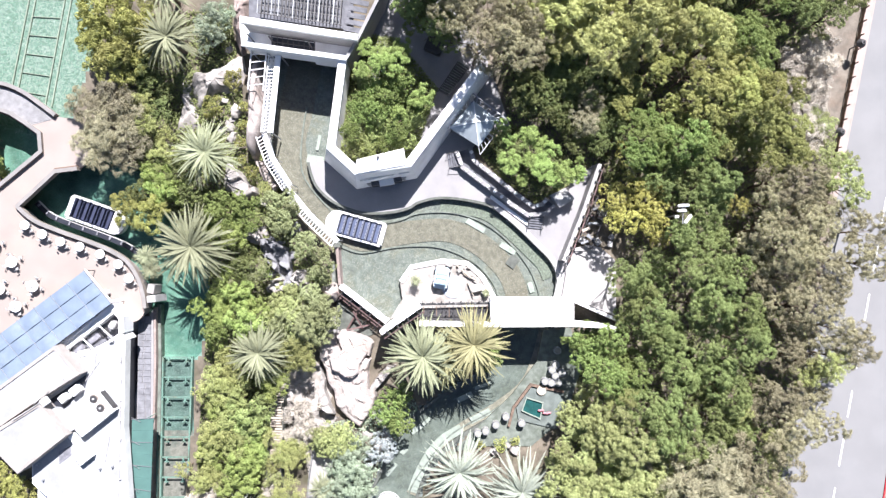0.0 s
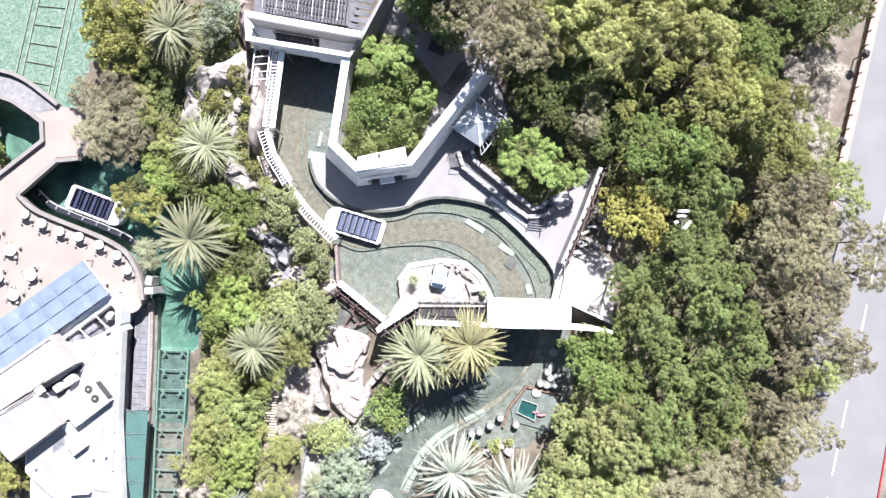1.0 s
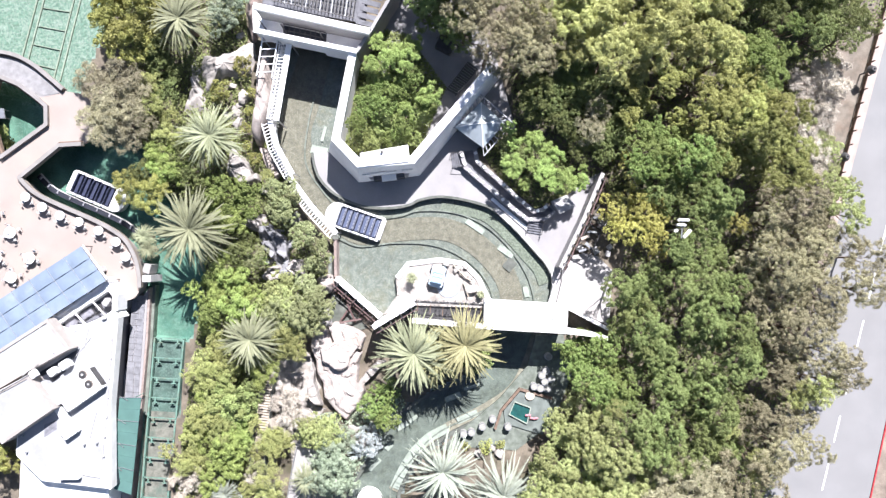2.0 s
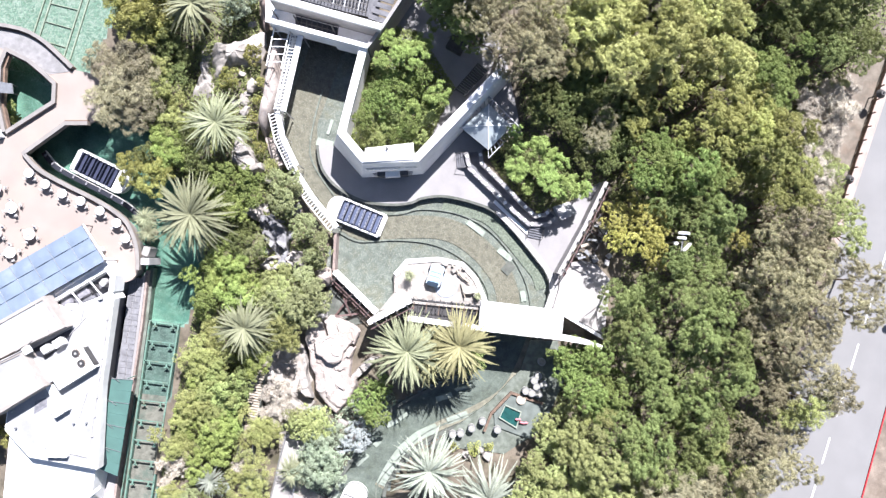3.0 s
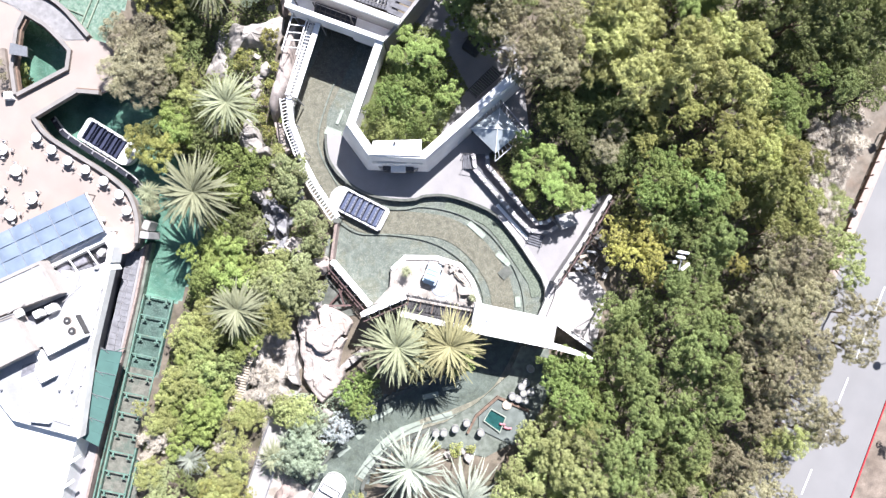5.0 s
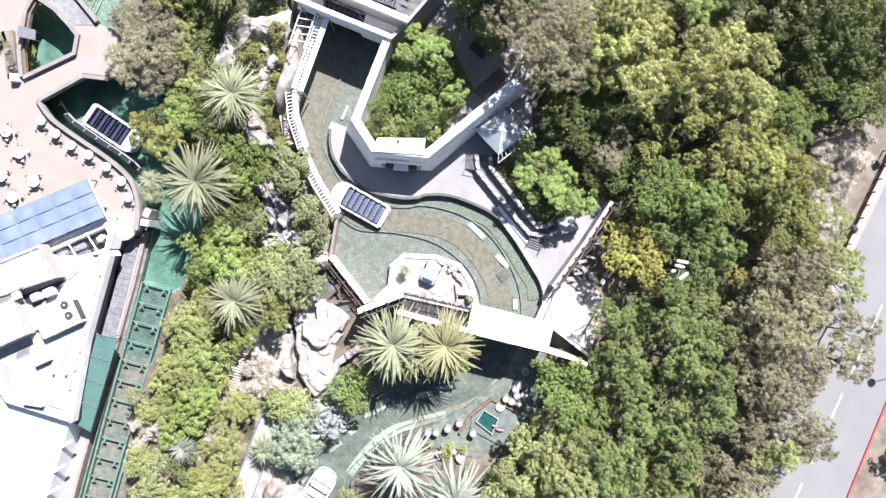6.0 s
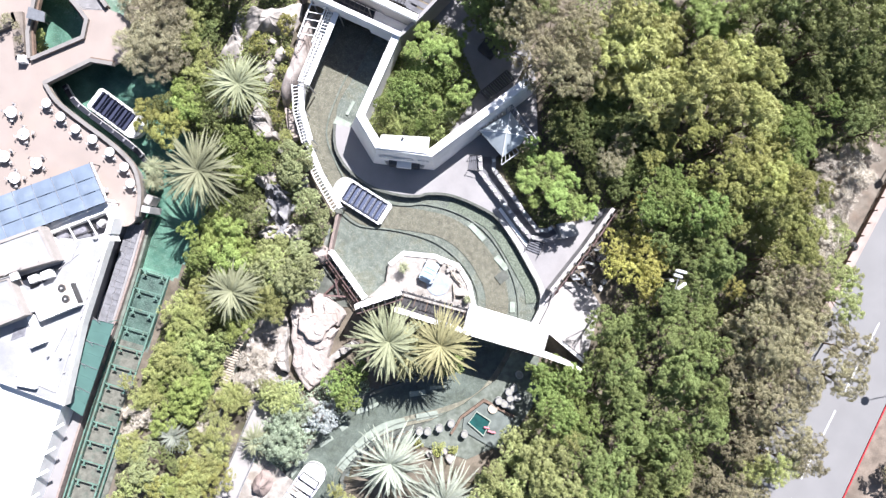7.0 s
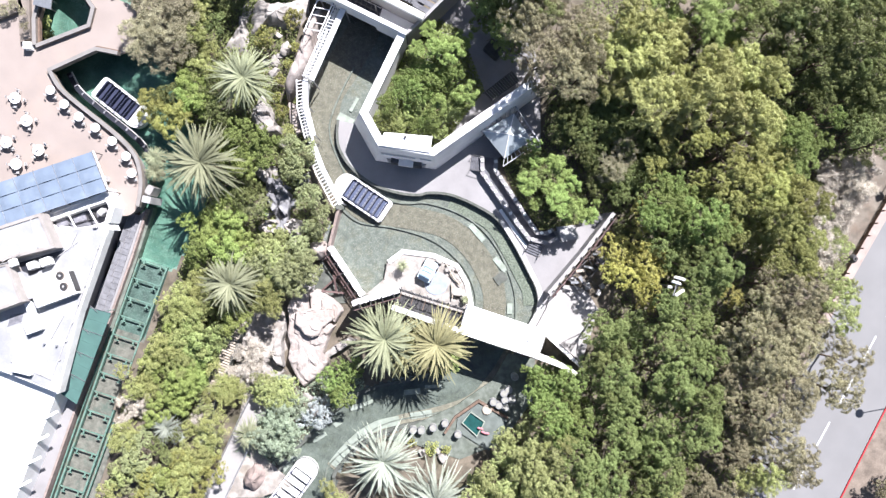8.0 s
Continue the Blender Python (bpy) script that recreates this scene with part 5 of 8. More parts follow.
for k in range(15):
    a, b = on(TL, k * 2.62 + 0.05), on(TR, k * 2.62 + 0.05)
    bm = bmesh.new()
    bar(bm, (*a, 0.22), (*b, 0.22), 0.12, 0.16)
    t = part("crossbeam", bm, M_GREENPAINT, track)
    d = (b - a)
    n = Vector((d.y, -d.x)).normalized()
    for u in (0.2, 0.8):
        bm = bmesh.new()
        p = a.lerp(b, u)
        bar(bm, (*p, 0.2), (*(p + n * 0.6), 0.2), 0.2, 0.16)
        bar(bm, (*(p + n * 0.62 - d * 0.08), 0.2), (*(p + n * 0.62 + d * 0.08), 0.2), 0.12, 0.16)
        part("bracket", bm, M_GREENPAINT, t)
bm = ribbon(bmesh.new(), [(-36.98, -6.62), (-36.86, -13.61), (-37.03, -22.43), (-37.41, -31.37), (-37.55, -45.87), (-37.6, -54)], 0.14, 0.14, -0.8, 1.0)
solid("track_wall", bm, M_ROCK, "thin brown retaining wall between walkway and track", "wall", kind="structure")
bm = ribbon(bmesh.new(), [(-36.81, -6.3), (-36.69, -13.72), (-36.71, -23.34)], 0.3, 0.12, -0.8, 0.35)
solid("track_gutter", bm, M_GUIDE, "dark gutter beside the retaining wall", "gutter", kind="structure")
solid("bank_strip", ribbon(bmesh.new(), TR, 3.3, -0.8, -0.8, 0.12), M_TRACKBED, "dark grey gravel strip beside the track", "strip", kind="structure")
lag = thing("lagoon_track", (*(-52.82, 27.38), -0.4), "pale green underwater boat track", "track")
U0, U1, V0_, V1_ = [(-53.35, 37.18), (-56.34, 20.98), (-49.47, 37.19), (-52.46, 20.24)]
for a, b in ((U0, U1), (V0_, V1_), (lerp(U0, V0_, -0.22), lerp(U1, V1_, -0.22)), (lerp(U0, V0_, 1.22), lerp(U1, V1_, 1.22))):
    part("rail", ribbon(bmesh.new(), [a, b], 0.09, 0.09, -0.8, -0.60), M_SLAB, lag)
for k in range(7):
    bm = bmesh.new()
    bar(bm, (*lerp(U0, U1, k / 6.5), -0.7), (*lerp(V0_, V1_, k / 6.5), -0.7), 0.1, 0.12)
    part("crossbeam", bm, M_SLAB, lag)


# ---- road ----
CENTRE = [(58.12, -0.27), (56.93, -6.63)]
c0, c1 = Vector(CENTRE[0]), Vector(CENTRE[1])
cd = (c1 - c0).normalized()
CENTRE = [tuple(c0 + cd * t) for t in (-95, -40, 0, 60)]
ROAD_L = [(60.41, 43.86), (54.54, 15.43), (49.82, -7.47), (44.82, -31.82), (42.04, -44.98)]
ROAD_R = [(78.6, 93), (70.2, 40), (63.8, 0), (54.3, -60)]
solid("road", prism(bmesh.new(), ROAD_L + ROAD_R[::-1], 0.30, 0.50), M_ASPHALT, "pale sun-bleached asphalt road", "road", kind="structure")
road_marks = thing("lane_line", (*CENTRE[2], 0.5), "dashed white lane line on the road", "road marking", kind="structure")
for k in range(-13, 9):
    a, b = c0 + cd * (k * 6.5 - 1.8), c0 + cd * (k * 6.5 + 1.8)
    bm = bmesh.new()
    bar(bm, (*a, 0.503), (*b, 0.503), 0.2, 0.012)
    part("dash", bm, M_LINE, road_marks)
solid("kerb", ribbon(bmesh.new(), ROAD_R, 0.16, 0.0, 0.3, 0.64), M_REDPAINT, "red-painted kerb along the road", "kerb", kind="structure")
solid("kerb", ribbon(bmesh.new(), ROAD_L[:3], 0.0, 0.18, 0.3, 0.62), M_SIDEWALK, "pinkish concrete kerb along the road", "kerb", kind="structure")
solid("sidewalk", ribbon(bmesh.new(), ROAD_L[:3], -0.18, 1.25, 0.3, 0.6), M_SIDEWALK, "narrow pinkish sidewalk beside the road", "sidewalk", kind="structure")
solid("verge", ribbon(bmesh.new(), offset(ROAD_R, 0.16), 14.0, 0.0, 0.3, 0.62), M_VERGE, "bare brown earth verge", "verge", kind="structure")
fence = thing("road_fence", (*ROAD_L[0], 0.6), "brown rail fence between sidewalk and trees", "fence")
FL = offset(ROAD_L[:3], -1.5)
part("panel", ribbon(bmesh.new(), FL, 0.04, 0.04, 0.6, 1.25), M_WOOD, fence, "weathered brown boards")
for k in range(26):
    p = on(FL, k * 1.9)
    part("post", box(bmesh.new(), p.x, p.y, 0.4, 0.14, 0.14, 1.5), M_WOOD, fence)
solid("dry_bank", ribbon(bmesh.new(), offset(ROAD_L[:3], -1.7), 0.0, 4.5, 0.2, 0.56), M_EARTH, "dry earth bank below the fence", "bank", kind="structure")


def bollard_lamp(p, z, label):
    x, y = p
    l = thing("bollard_lamp", (x, y, z), label, "lamp")
    part("post", tube(bmesh.new(), (x, y, z), (x, y, z + 2.2), 0.09, 0.07, 10), M_STEEL, l)
    part("hood", tube(bmesh.new(), (x, y, z + 2.2), (x, y, z + 2.75), 0.62, 0.3, 12), M_STEEL, l, "dark metal lamp hood")
    part("finial", tube(bmesh.new(), (x, y, z + 2.75), (x, y, z + 2.95), 0.12, 0.04, 8), M_STEEL, l)
    return l


for p in [(54.86, 27.7), (52.03, 16.16)]:
    bollard_lamp(p, 0.6, "black hooded lamp on the sidewalk")
# street lamp on the far kerb, its arm over the road
sx, sy = (60.68, -2.57)
hd = Vector((sx, sy, 0.5)) + (SUN_DIR * math.cos(SUN_ELEV) + Vector((0, 0, math.sin(SUN_ELEV)))) * (7.5 / math.sin(SUN_ELEV))
perp = (Vector(ROAD_R[2]) - Vector(ROAD_L[2])).normalized()
ft = Vector((hd.x, hd.y, 0)) + Vector((perp.x, perp.y, 0)) * 4.6
lamp = thing("street_lamp", (ft.x, ft.y, 0.6), "dark street lamp with a long arm over the road", "street lamp")
part("pole", tube(bmesh.new(), (ft.x, ft.y, 0.6), (ft.x, ft.y, 8.0), 0.12, 0.08, 10), M_STEEL, lamp)
part("arm", tube(bmesh.new(), (ft.x, ft.y, 7.9), (hd.x, hd.y, hd.z), 0.06, 0.05, 8), M_STEEL, lamp)
bm = bmesh.new()
bmesh.ops.create_uvsphere(bm, u_segments=14, v_segments=8, radius=0.55, matrix=Matrix.Translation(hd) @ Matrix.Diagonal((1, 1, 0.45, 1)))
part("head", bm, M_STEEL, lamp)


# ---- rocks ----
def rock_mass(name, outline, z0, h, seed, mat, label, ridge=3.0, amp=0.5, top=0.5):
    """An outcrop over a plan outline: rises steeply from its foot to an uneven crown."""
    o = curve(outline, 7, True)
    cx = sum(p[0] for p in o) / len(o)
    cy = sum(p[1] for p in o) / len(o)
    bm = bmesh.new()
    n = 18
    rings = []
    for j in range(n):
        s = 1 - j / n
        ring = []
        for x, y in o:
            q = Vector((cx + (x - cx) * s, cy + (y - cy) * s, 0))
            z = z0 + h * (1 - s ** ridge)
            w = noise.noise(Vector((q.x * 0.45 + seed, q.y * 0.45, seed))) + 0.6 * noise.noise(Vector((q.x * 1.3, q.y * 1.3 + seed, 0)))
            ter = abs(noise.noise(Vector((q.x * 0.8, q.y * 0.3 + seed, 3.0))))
            z += (w * amp - ter * amp) * (1 - s ** 2) if j else -0.3
            q += Vector((noise.noise(Vector((x, y, z + seed))), noise.noise(Vector((y, x, z - seed))), 0)) * amp * 0.5 * (1 if j else 0.3)
            ring.append(bm.verts.new((q.x, q.y, z)))
        rings.append(ring)
    tip = bm.verts.new((cx, cy, z0 + h))
    k = len(o)
    for j in range(n - 1):
        for i in range(k):
            bm.faces.new((rings[j][i], rings[j][(i + 1) % k], rings[j + 1][(i + 1) % k], rings[j + 1][i]))
    for i in range(k):
        bm.faces.new((rings[-1][i], rings[-1][(i + 1) % k], tip))
    return solid(name, bm, mat, label, "rock", smooth_faces=ridge < 8)




def crag(name, outline, z0, h, seed, mat, label, rim=0.5, block=0.22, tilt=(0.0, 0.0)):
    """A broken rock: straight jagged edges, a steep rim and a top of tilted angular blocks."""
    o = []
    for i, p in enumerate(outline):
        q = outline[(i + 1) % len(outline)]
        m = max(1, int((Vector(q) - Vector(p)).length / 0.32))
        for k in range(m):
            x, y = lerp(p, q, k / m)
            j = 0.07 if k else 0.0
            o.append((x + j * noise.noise(Vector((x * 2.3, y * 2.3, seed))), y + j * noise.noise(Vector((y * 2.3, x * 2.3, -seed)))))
    cx = sum(p[0] for p in o) / len(o)
    cy = sum(p[1] for p in o) / len(o)
    steps = [1.04, 1.0, 0.985, 0.95, 0.9, 0.83, 0.75, 0.66, 0.57, 0.48, 0.38, 0.28, 0.18, 0.09]
    bm = bmesh.new()
    rings = []
    for j, f in enumerate(steps):
        ring = []
        for x, y in o:
            q = Vector((cx + (x - cx) * f, cy + (y - cy) * f, seed * 3.1))
            warp = Vector((noise.noise(q * 0.7), noise.noise(q * 0.7 + Vector((9, 4, 2))), 0)) * 0.6
            d, pts = noise.voronoi((q + warp) * 0.62)
            c = pts[0]
            a = noise.cell(c * 7.3)
            lean = Vector((noise.cell(c * 3.1 + Vector((5, 0, 0))) - 0.5, noise.cell(c * 3.1 + Vector((0, 5, 0))) - 0.5))
            off = (q + warp).xy * 0.62 - c.xy
            z = z0 + h * (0.0, rim, 0.8, 0.93, 0.98, 1, 1, 1, 1, 1, 1, 1, 1, 1)[j] + tilt[0] * (q.x - cx) + tilt[1] * (q.y - cy)
            if j == 0:
                z = z0 - 0.4
            elif j > 1:
                z += block * ((a - 0.5) * 2 + 1.6 * lean.dot(off)) + 0.07 * noise.noise(q * 2.4) - 0.5 * block * max(0.0, 0.12 - (d[1] - d[0])) / 0.12
            ring.append(bm.verts.new((q.x, q.y, z)))
        rings.append(ring)
    n = len(o)
    for a, b in zip(rings, rings[1:]):
        for i in range(n):
            bm.faces.new((a[i], a[(i + 1) % n], b[(i + 1) % n], b[i]))
    bm.faces.new(rings[-1])
    bmesh.ops.recalc_face_normals(bm, faces=bm.faces)
    bmesh.ops.triangulate(bm, faces=bm.faces)
    return solid(name, bm, mat, label, "rock", smooth_faces=False)


crag("rock_outcrop", [(-15.35, -12.94), (-15.3, -11.79), (-14.48, -10.65), (-13.28, -10.32), (-12.31, -12.7), (-9.78, -12.53), (-8.78, -13.39), (-9.05, -14.6), (-9.04, -15.74), (-8.99, -17.24), (-8.12, -17.37), (-8.05, -18.19), (-8.52, -19.75), (-9.59, -21.33), (-10.12, -22.16), (-10.99, -21.72), (-12.27, -20.41), (-13.23, -19.16), (-13.51, -17.35), (-14.33, -16.06), (-14.61, -14.25)], 0.3, 1.8, 3.1, M_PINKROCK, "tall sculpted pinkish rock outcrop beside the palms", 0.55, 0.06, (0.02, 0.07))
crag("rock_ledge", [(-13.95, -13.05), (-12.3, -11.99), (-9.38, -11.18), (-8.95, -12.19), (-10.01, -13.75), (-10.16, -14.84), (-10.89, -15.42), (-11.94, -15.41), (-12.71, -14.8), (-13.56, -14.43)], 1.7, 1.15, 7.7, M_PINKROCK, "overhanging pinkish rock lip on the outcrop", 0.75, 0.05, (0.0, -0.08))
crag("rock_shoulder", [(-13.34, -10.11), (-12.53, -9.5), (-11.37, -9.56), (-9.22, -10.48), (-8.42, -11.17), (-8.8, -12.79), (-9.72, -12.74), (-12.03, -12.62)], 0.3, 2.0, 5.7, M_PINKROCK, "pale rock shoulder above the outcrop", 0.5, 0.07)
crag("rock_slab", [(-15.37, -18.01), (-15.23, -16.08), (-15.01, -14.96), (-14.6, -15.91), (-14.55, -17.41), (-13.86, -19.34), (-13.4, -20.42), (-14.26, -20.35), (-15.16, -19.54)], 0.3, 1.9, 8.3, M_PALEROCK, "long pale rock slab leaning beside the outcrop", 0.8, 0.06, (-0.3, 0.0))
crag("rock_slab", [(-9.06, -17.26), (-8.09, -15.85), (-6.65, -14.24), (-5.53, -14.16), (-7.66, -16.87), (-8.47, -17.77)], 0.3, 1.5, 2.9, M_PALEROCK, "narrow pale rock slab below the palms", 0.6, 0.15)
crag("rock_shelf", [(-20.15, -18.0), (-18.47, -16.61), (-16.23, -16.37), (-15.58, -18.12), (-15.44, -20.0), (-14.21, -20.81), (-13.0, -21.01), (-14.19, -22.26), (-17.41, -23.91), (-19.32, -23.67), (-18.95, -20.35)], 0.3, 0.45, 4.6, M_PALEROCK, "low pale stony shelf beside the stairs", 0.6, 0.08)
crag("rock_slab", [(-27.65, 10.05), (-26.98, 11.15), (-25.86, 11.24), (-24.58, 9.39), (-23.58, 9.06), (-23.52, 8.31), (-24.48, 7.67), (-25.59, 7.58), (-26.39, 8.27)], 0.3, 2.5, 1.7, M_PALEROCK, "tall pale rock between green shrubs", 0.6, 0.3)
crag("boulder", [(-25.39, 2.51), (-24.79, 3.59), (-23.41, 3.83), (-22.94, 2.43), (-23.21, 1.52), (-24.04, 1.75)], 0.3, 2.2, 6.7, M_PALEROCK, "pale angular boulder in a rocky gully", 0.5, 0.3)
crag("rock_slab", [(-23.08, 2.39), (-21.85, 2.35), (-19.6, 1.08), (-19.24, -0.73), (-18.96, -2.55), (-18.18, -3.7), (-19.77, -3.99), (-20.87, -1.94), (-22.19, -0.78), (-23.18, 0.84)], 0.3, 1.7, 9.4, M_SHADEROCK, "large rock mass in a gully, coloured grey for shade", 0.45, 0.4)
crag("boulder", [(-19.34, -2.81), (-18.52, -1.67), (-17.29, -1.71), (-16.7, -3.82), (-16.76, -4.98), (-17.89, -3.92)], 0.3, 1.9, 2.2, M_PALEROCK, "pale angular boulder below a grey-green tree", 0.5, 0.3)
crag("boulder", [(-22.14, -4.19), (-21.55, -3.04), (-20.32, -2.55), (-19.46, -3.45), (-19.97, -4.35), (-21.09, -4.66)], 0.3, 1.9, 5.9, M_PALEROCK, "pale angular boulder at the foot of a gully", 0.5, 0.3)
crag("rock_slab", [(-24.15, 12.81), (-22.99, 12.52), (-20.84, 9.26), (-21.44, 8.63), (-22.71, 9.89)], 0.3, 1.2, 3.8, M_PINKROCK, "low pinkish rock slab beside the trellis", 0.6, 0.15)
rock_mass("rock_wall", [(-24.25, 24.86), (-23.03, 25.95), (-22.59, 21.98), (-22.07, 17.28), (-22.99, 14.4), (-23.84, 12.45), (-24.78, 13.89), (-24.37, 18.36)], 0.3, 3.9, 5.2, M_PINKROCK, "tall pinkish rock wall beside the trellis", 5.0, 0.4)
rock_mass("rock_slope", [(-32.6, 24.2), (-30.4, 24.6), (-28.2, 25.4), (-26.0, 26.7), (-25.3, 24.6), (-25.9, 22.0), (-27.9, 21.5), (-30.2, 20.9), (-31.6, 19.2), (-32.6, 21.6)], 0.2, 1.9, 3.9, M_PALEROCK, "pale rough rock slope between clipped bushes", 2.2, 0.6)
rock_mass("rock_slope", [(-33.6, 24.2), (-32.4, 23.6), (-32.3, 21.0), (-31.4, 18.4), (-31.6, 16.8), (-33.6, 16.2), (-34.4, 17.0), (-33.4, 19.2), (-33.9, 21.6)], 0.2, 1.2, 2.3, M_PALEROCK, "pale rock slope in broken shade", 1.8, 0.6)
rock_mass("rock_wall", [(-26.44, 35.17), (-24.56, 34.45), (-24.4, 30.08), (-25.68, 26.44), (-26.56, 28.62), (-26.28, 32.26)], 0.3, 3.5, 6.4, M_ROCK, "brownish rock wall beside the gate", 1.8, 0.6)
rock_mass("boulder", [(-12.42, -4.64), (-12.91, -3.58), (-14.15, -3.32), (-15.37, -4.05), (-14.99, -5.23), (-14.23, -5.96), (-13.02, -5.7)], 0.3, 3.0, 9.1, M_PINKROCK, "rounded pale boulder at the pool corner", 2.4, 0.35)
rock_mass("rock_outcrop", [(-13.9, -35.2), (-13.1, -33.6), (-11.6, -33.9), (-11.1, -35.8), (-12.0, -37.4), (-13.7, -36.8)], 0.3, 1.8, 4.4, M_ROCK, "pinkish sculpted rock beside the lower canal", 1.8, 0.5)
pale = [rock_mesh("boulder", M_PALEROCK, s) for s in (1, 2, 3)]
grey = [rock_mesh("boulder", M_SHADEROCK, s) for s in (11, 12)]


def boulder(p, r, me, i, label, z=0.4):
    ob = new("boulder", me)
    ob.location = (p[0], p[1], z + r * 0.15)
    ob.rotation_euler = (0.2 * math.sin(i), 0.2 * math.cos(i * 2), i * 1.3)
    ob.scale = (r * (1 + 0.25 * math.sin(i * 3.1)), r, r * (0.9 + 0.2 * math.cos(i)))
    return tagged(ob, label, "boulder", "boulders on the bank")


for i, (p, r) in enumerate(zip([(-28.1, 20.58), (-26.64, 19.16), (-27.51, 17.27), (-27.61, 27.2), (-27.28, 11.7), (-26.36, 9.52), (-25.26, 8.8), (-23.13, 6.98), (-24.15, 2.57), (-22.78, 3.34), (-21.85, -4.04), (-17.64, -2.78), (-27.94, 12.87), (-26.93, 15.7), (-26.56, 10.62), (-26.9, 18.2), (-28.6, 16.6)],
                              (0.75, 1.25, 1.0, 0.75, 0.9, 1.7, 1.3, 0.8, 1.3, 0.8, 1.0, 1.2, 0.8, 0.9, 1.2, 0.8, 0.8))):
    boulder(p, r, pale[i % 3], i, "pale weathered boulder on the planted bank")
for i, (p, r) in enumerate(zip([(-22.81, 1.37), (-22.04, 0.0), (-20.68, -1.35), (-20.39, 0.44), (-20.44, -2.66), (-18.79, -2.68), (-18.75, 3.51), (-21.88, 2.06), (-19.88, -1.59), (-21.64, -2.27), (-20.9, 1.6), (-19.4, 0.2)], (0.9, 1.1, 1.2, 1.3, 1.0, 1.1, 1.2, 0.9, 0.9, 0.8, 1.0, 1.1))):
    boulder(p, r, grey[i % 2], i + 30, "grey streaked boulder among shrubs")
for i, (p, r) in enumerate(zip([(-7.73, -24.68), (-8.84, -25.41), (-6.85, -23.58), (-9.21, -23.21)], (1.4, 1.1, 0.9, 0.8))):
    boulder(p, r, pale[(i + 1) % 3], i + 50, "bright pale boulder by the canal")
for i, (p, r) in enumerate(zip([(8.9, -24.79), (7.42, -25.52), (10.16, -25.53)], (0.8, 0.7, 0.9))):
    boulder(p, r, pale[i % 3], i + 70, "small pale boulder below the palms")

# ---- dirt path, stairs and the second path ----
bm = prism(bmesh.new(), curvy([(-20.37, -15.76), (-15.94, -13.7), (-13.71, -18.14), (-15.92, -21.09), (-14.8, -24.79), (-14.56, -31.57), (-7.32, -34.94), (-15.56, -39.36), (-16.45, -33.29), (-17.39, -25.52), (-18.88, -21.09), (-21.09, -22.56)], 2), 0.2, 0.56)
solid("path", bm, M_SAND, "pale dry earth path on the planted slope", "path", kind="structure")
bm = ribbon(bmesh.new(), [(-14.9, -25.6), (-15.39, -29.01), (-15.68, -32.05), (-16.09, -35.25), (-16.9, -42)], 1.4, 1.4, 0.2, 0.7)
solid("ramp", bm, M_LANDING, "pale concrete ramp between planted banks", "ramp", kind="structure")
for s in (1.35, -1.35):
    solid("ramp_rail", ribbon(bmesh.new(), offset([(-14.9, -25.6), (-15.39, -29.01), (-15.68, -32.05), (-16.09, -35.25), (-16.9, -42)], s), 0.05, 0.05, 1.5, 1.58), M_GALV, "thin metal handrail beside the ramp", "handrail")
stairs = thing("staircase", (*(-20.89, -19.75), 0.4), "long narrow staircase with pale timber treads", "stairs")
s0, s1 = [(-20.6, -17.2), (-21.2, -30.2)]
for k in range(36):
    p = lerp(s0, s1, k / 36)
    d = Vector(s1) - Vector(s0)
    box_z = 2.2 - k * 0.045
    bm = box(bmesh.new(), *p, 0.3, 1.7, 0.22, box_z - 0.3, math.atan2(d.y, d.x) + math.pi / 2)
    part("tread", bm, M_PALEWOOD, stairs)
part("bed", ribbon(bmesh.new(), [s0, s1], 0.85, 0.85, 0.1, 0.55), M_PLAZA, stairs, "concrete stair bed")
part("stringer", ribbon(bmesh.new(), [s0, s1], 0.95, -0.85, 0.2, 2.3), M_CURB, stairs, "grey concrete stringer")
part("stringer", ribbon(bmesh.new(), [s0, s1], -0.85, 0.95, 0.2, 2.3), M_CURB, stairs, "grey concrete stringer")


# ---- boats ----
def hull_outline(L, W, n=14):
    """Plan of a blunt round-bowed boat, bow to +x."""
    pts = []
    for i in range(n + 1):
        a = -math.pi / 2 + math.pi * i / n
        pts.append((L / 2 - W * 0.48 + W * 0.48 * math.cos(a) ** 0.8 if math.cos(a) > 0 else L / 2 - W * 0.48, W / 2 * math.sin(a)))
    pts.append((-L / 2 + 0.25, W / 2))
    pts.append((-L / 2, W / 2 - 0.3))
    pts.append((-L / 2, -W / 2 + 0.3))
    pts.append((-L / 2 + 0.25, -W / 2))
    return pts


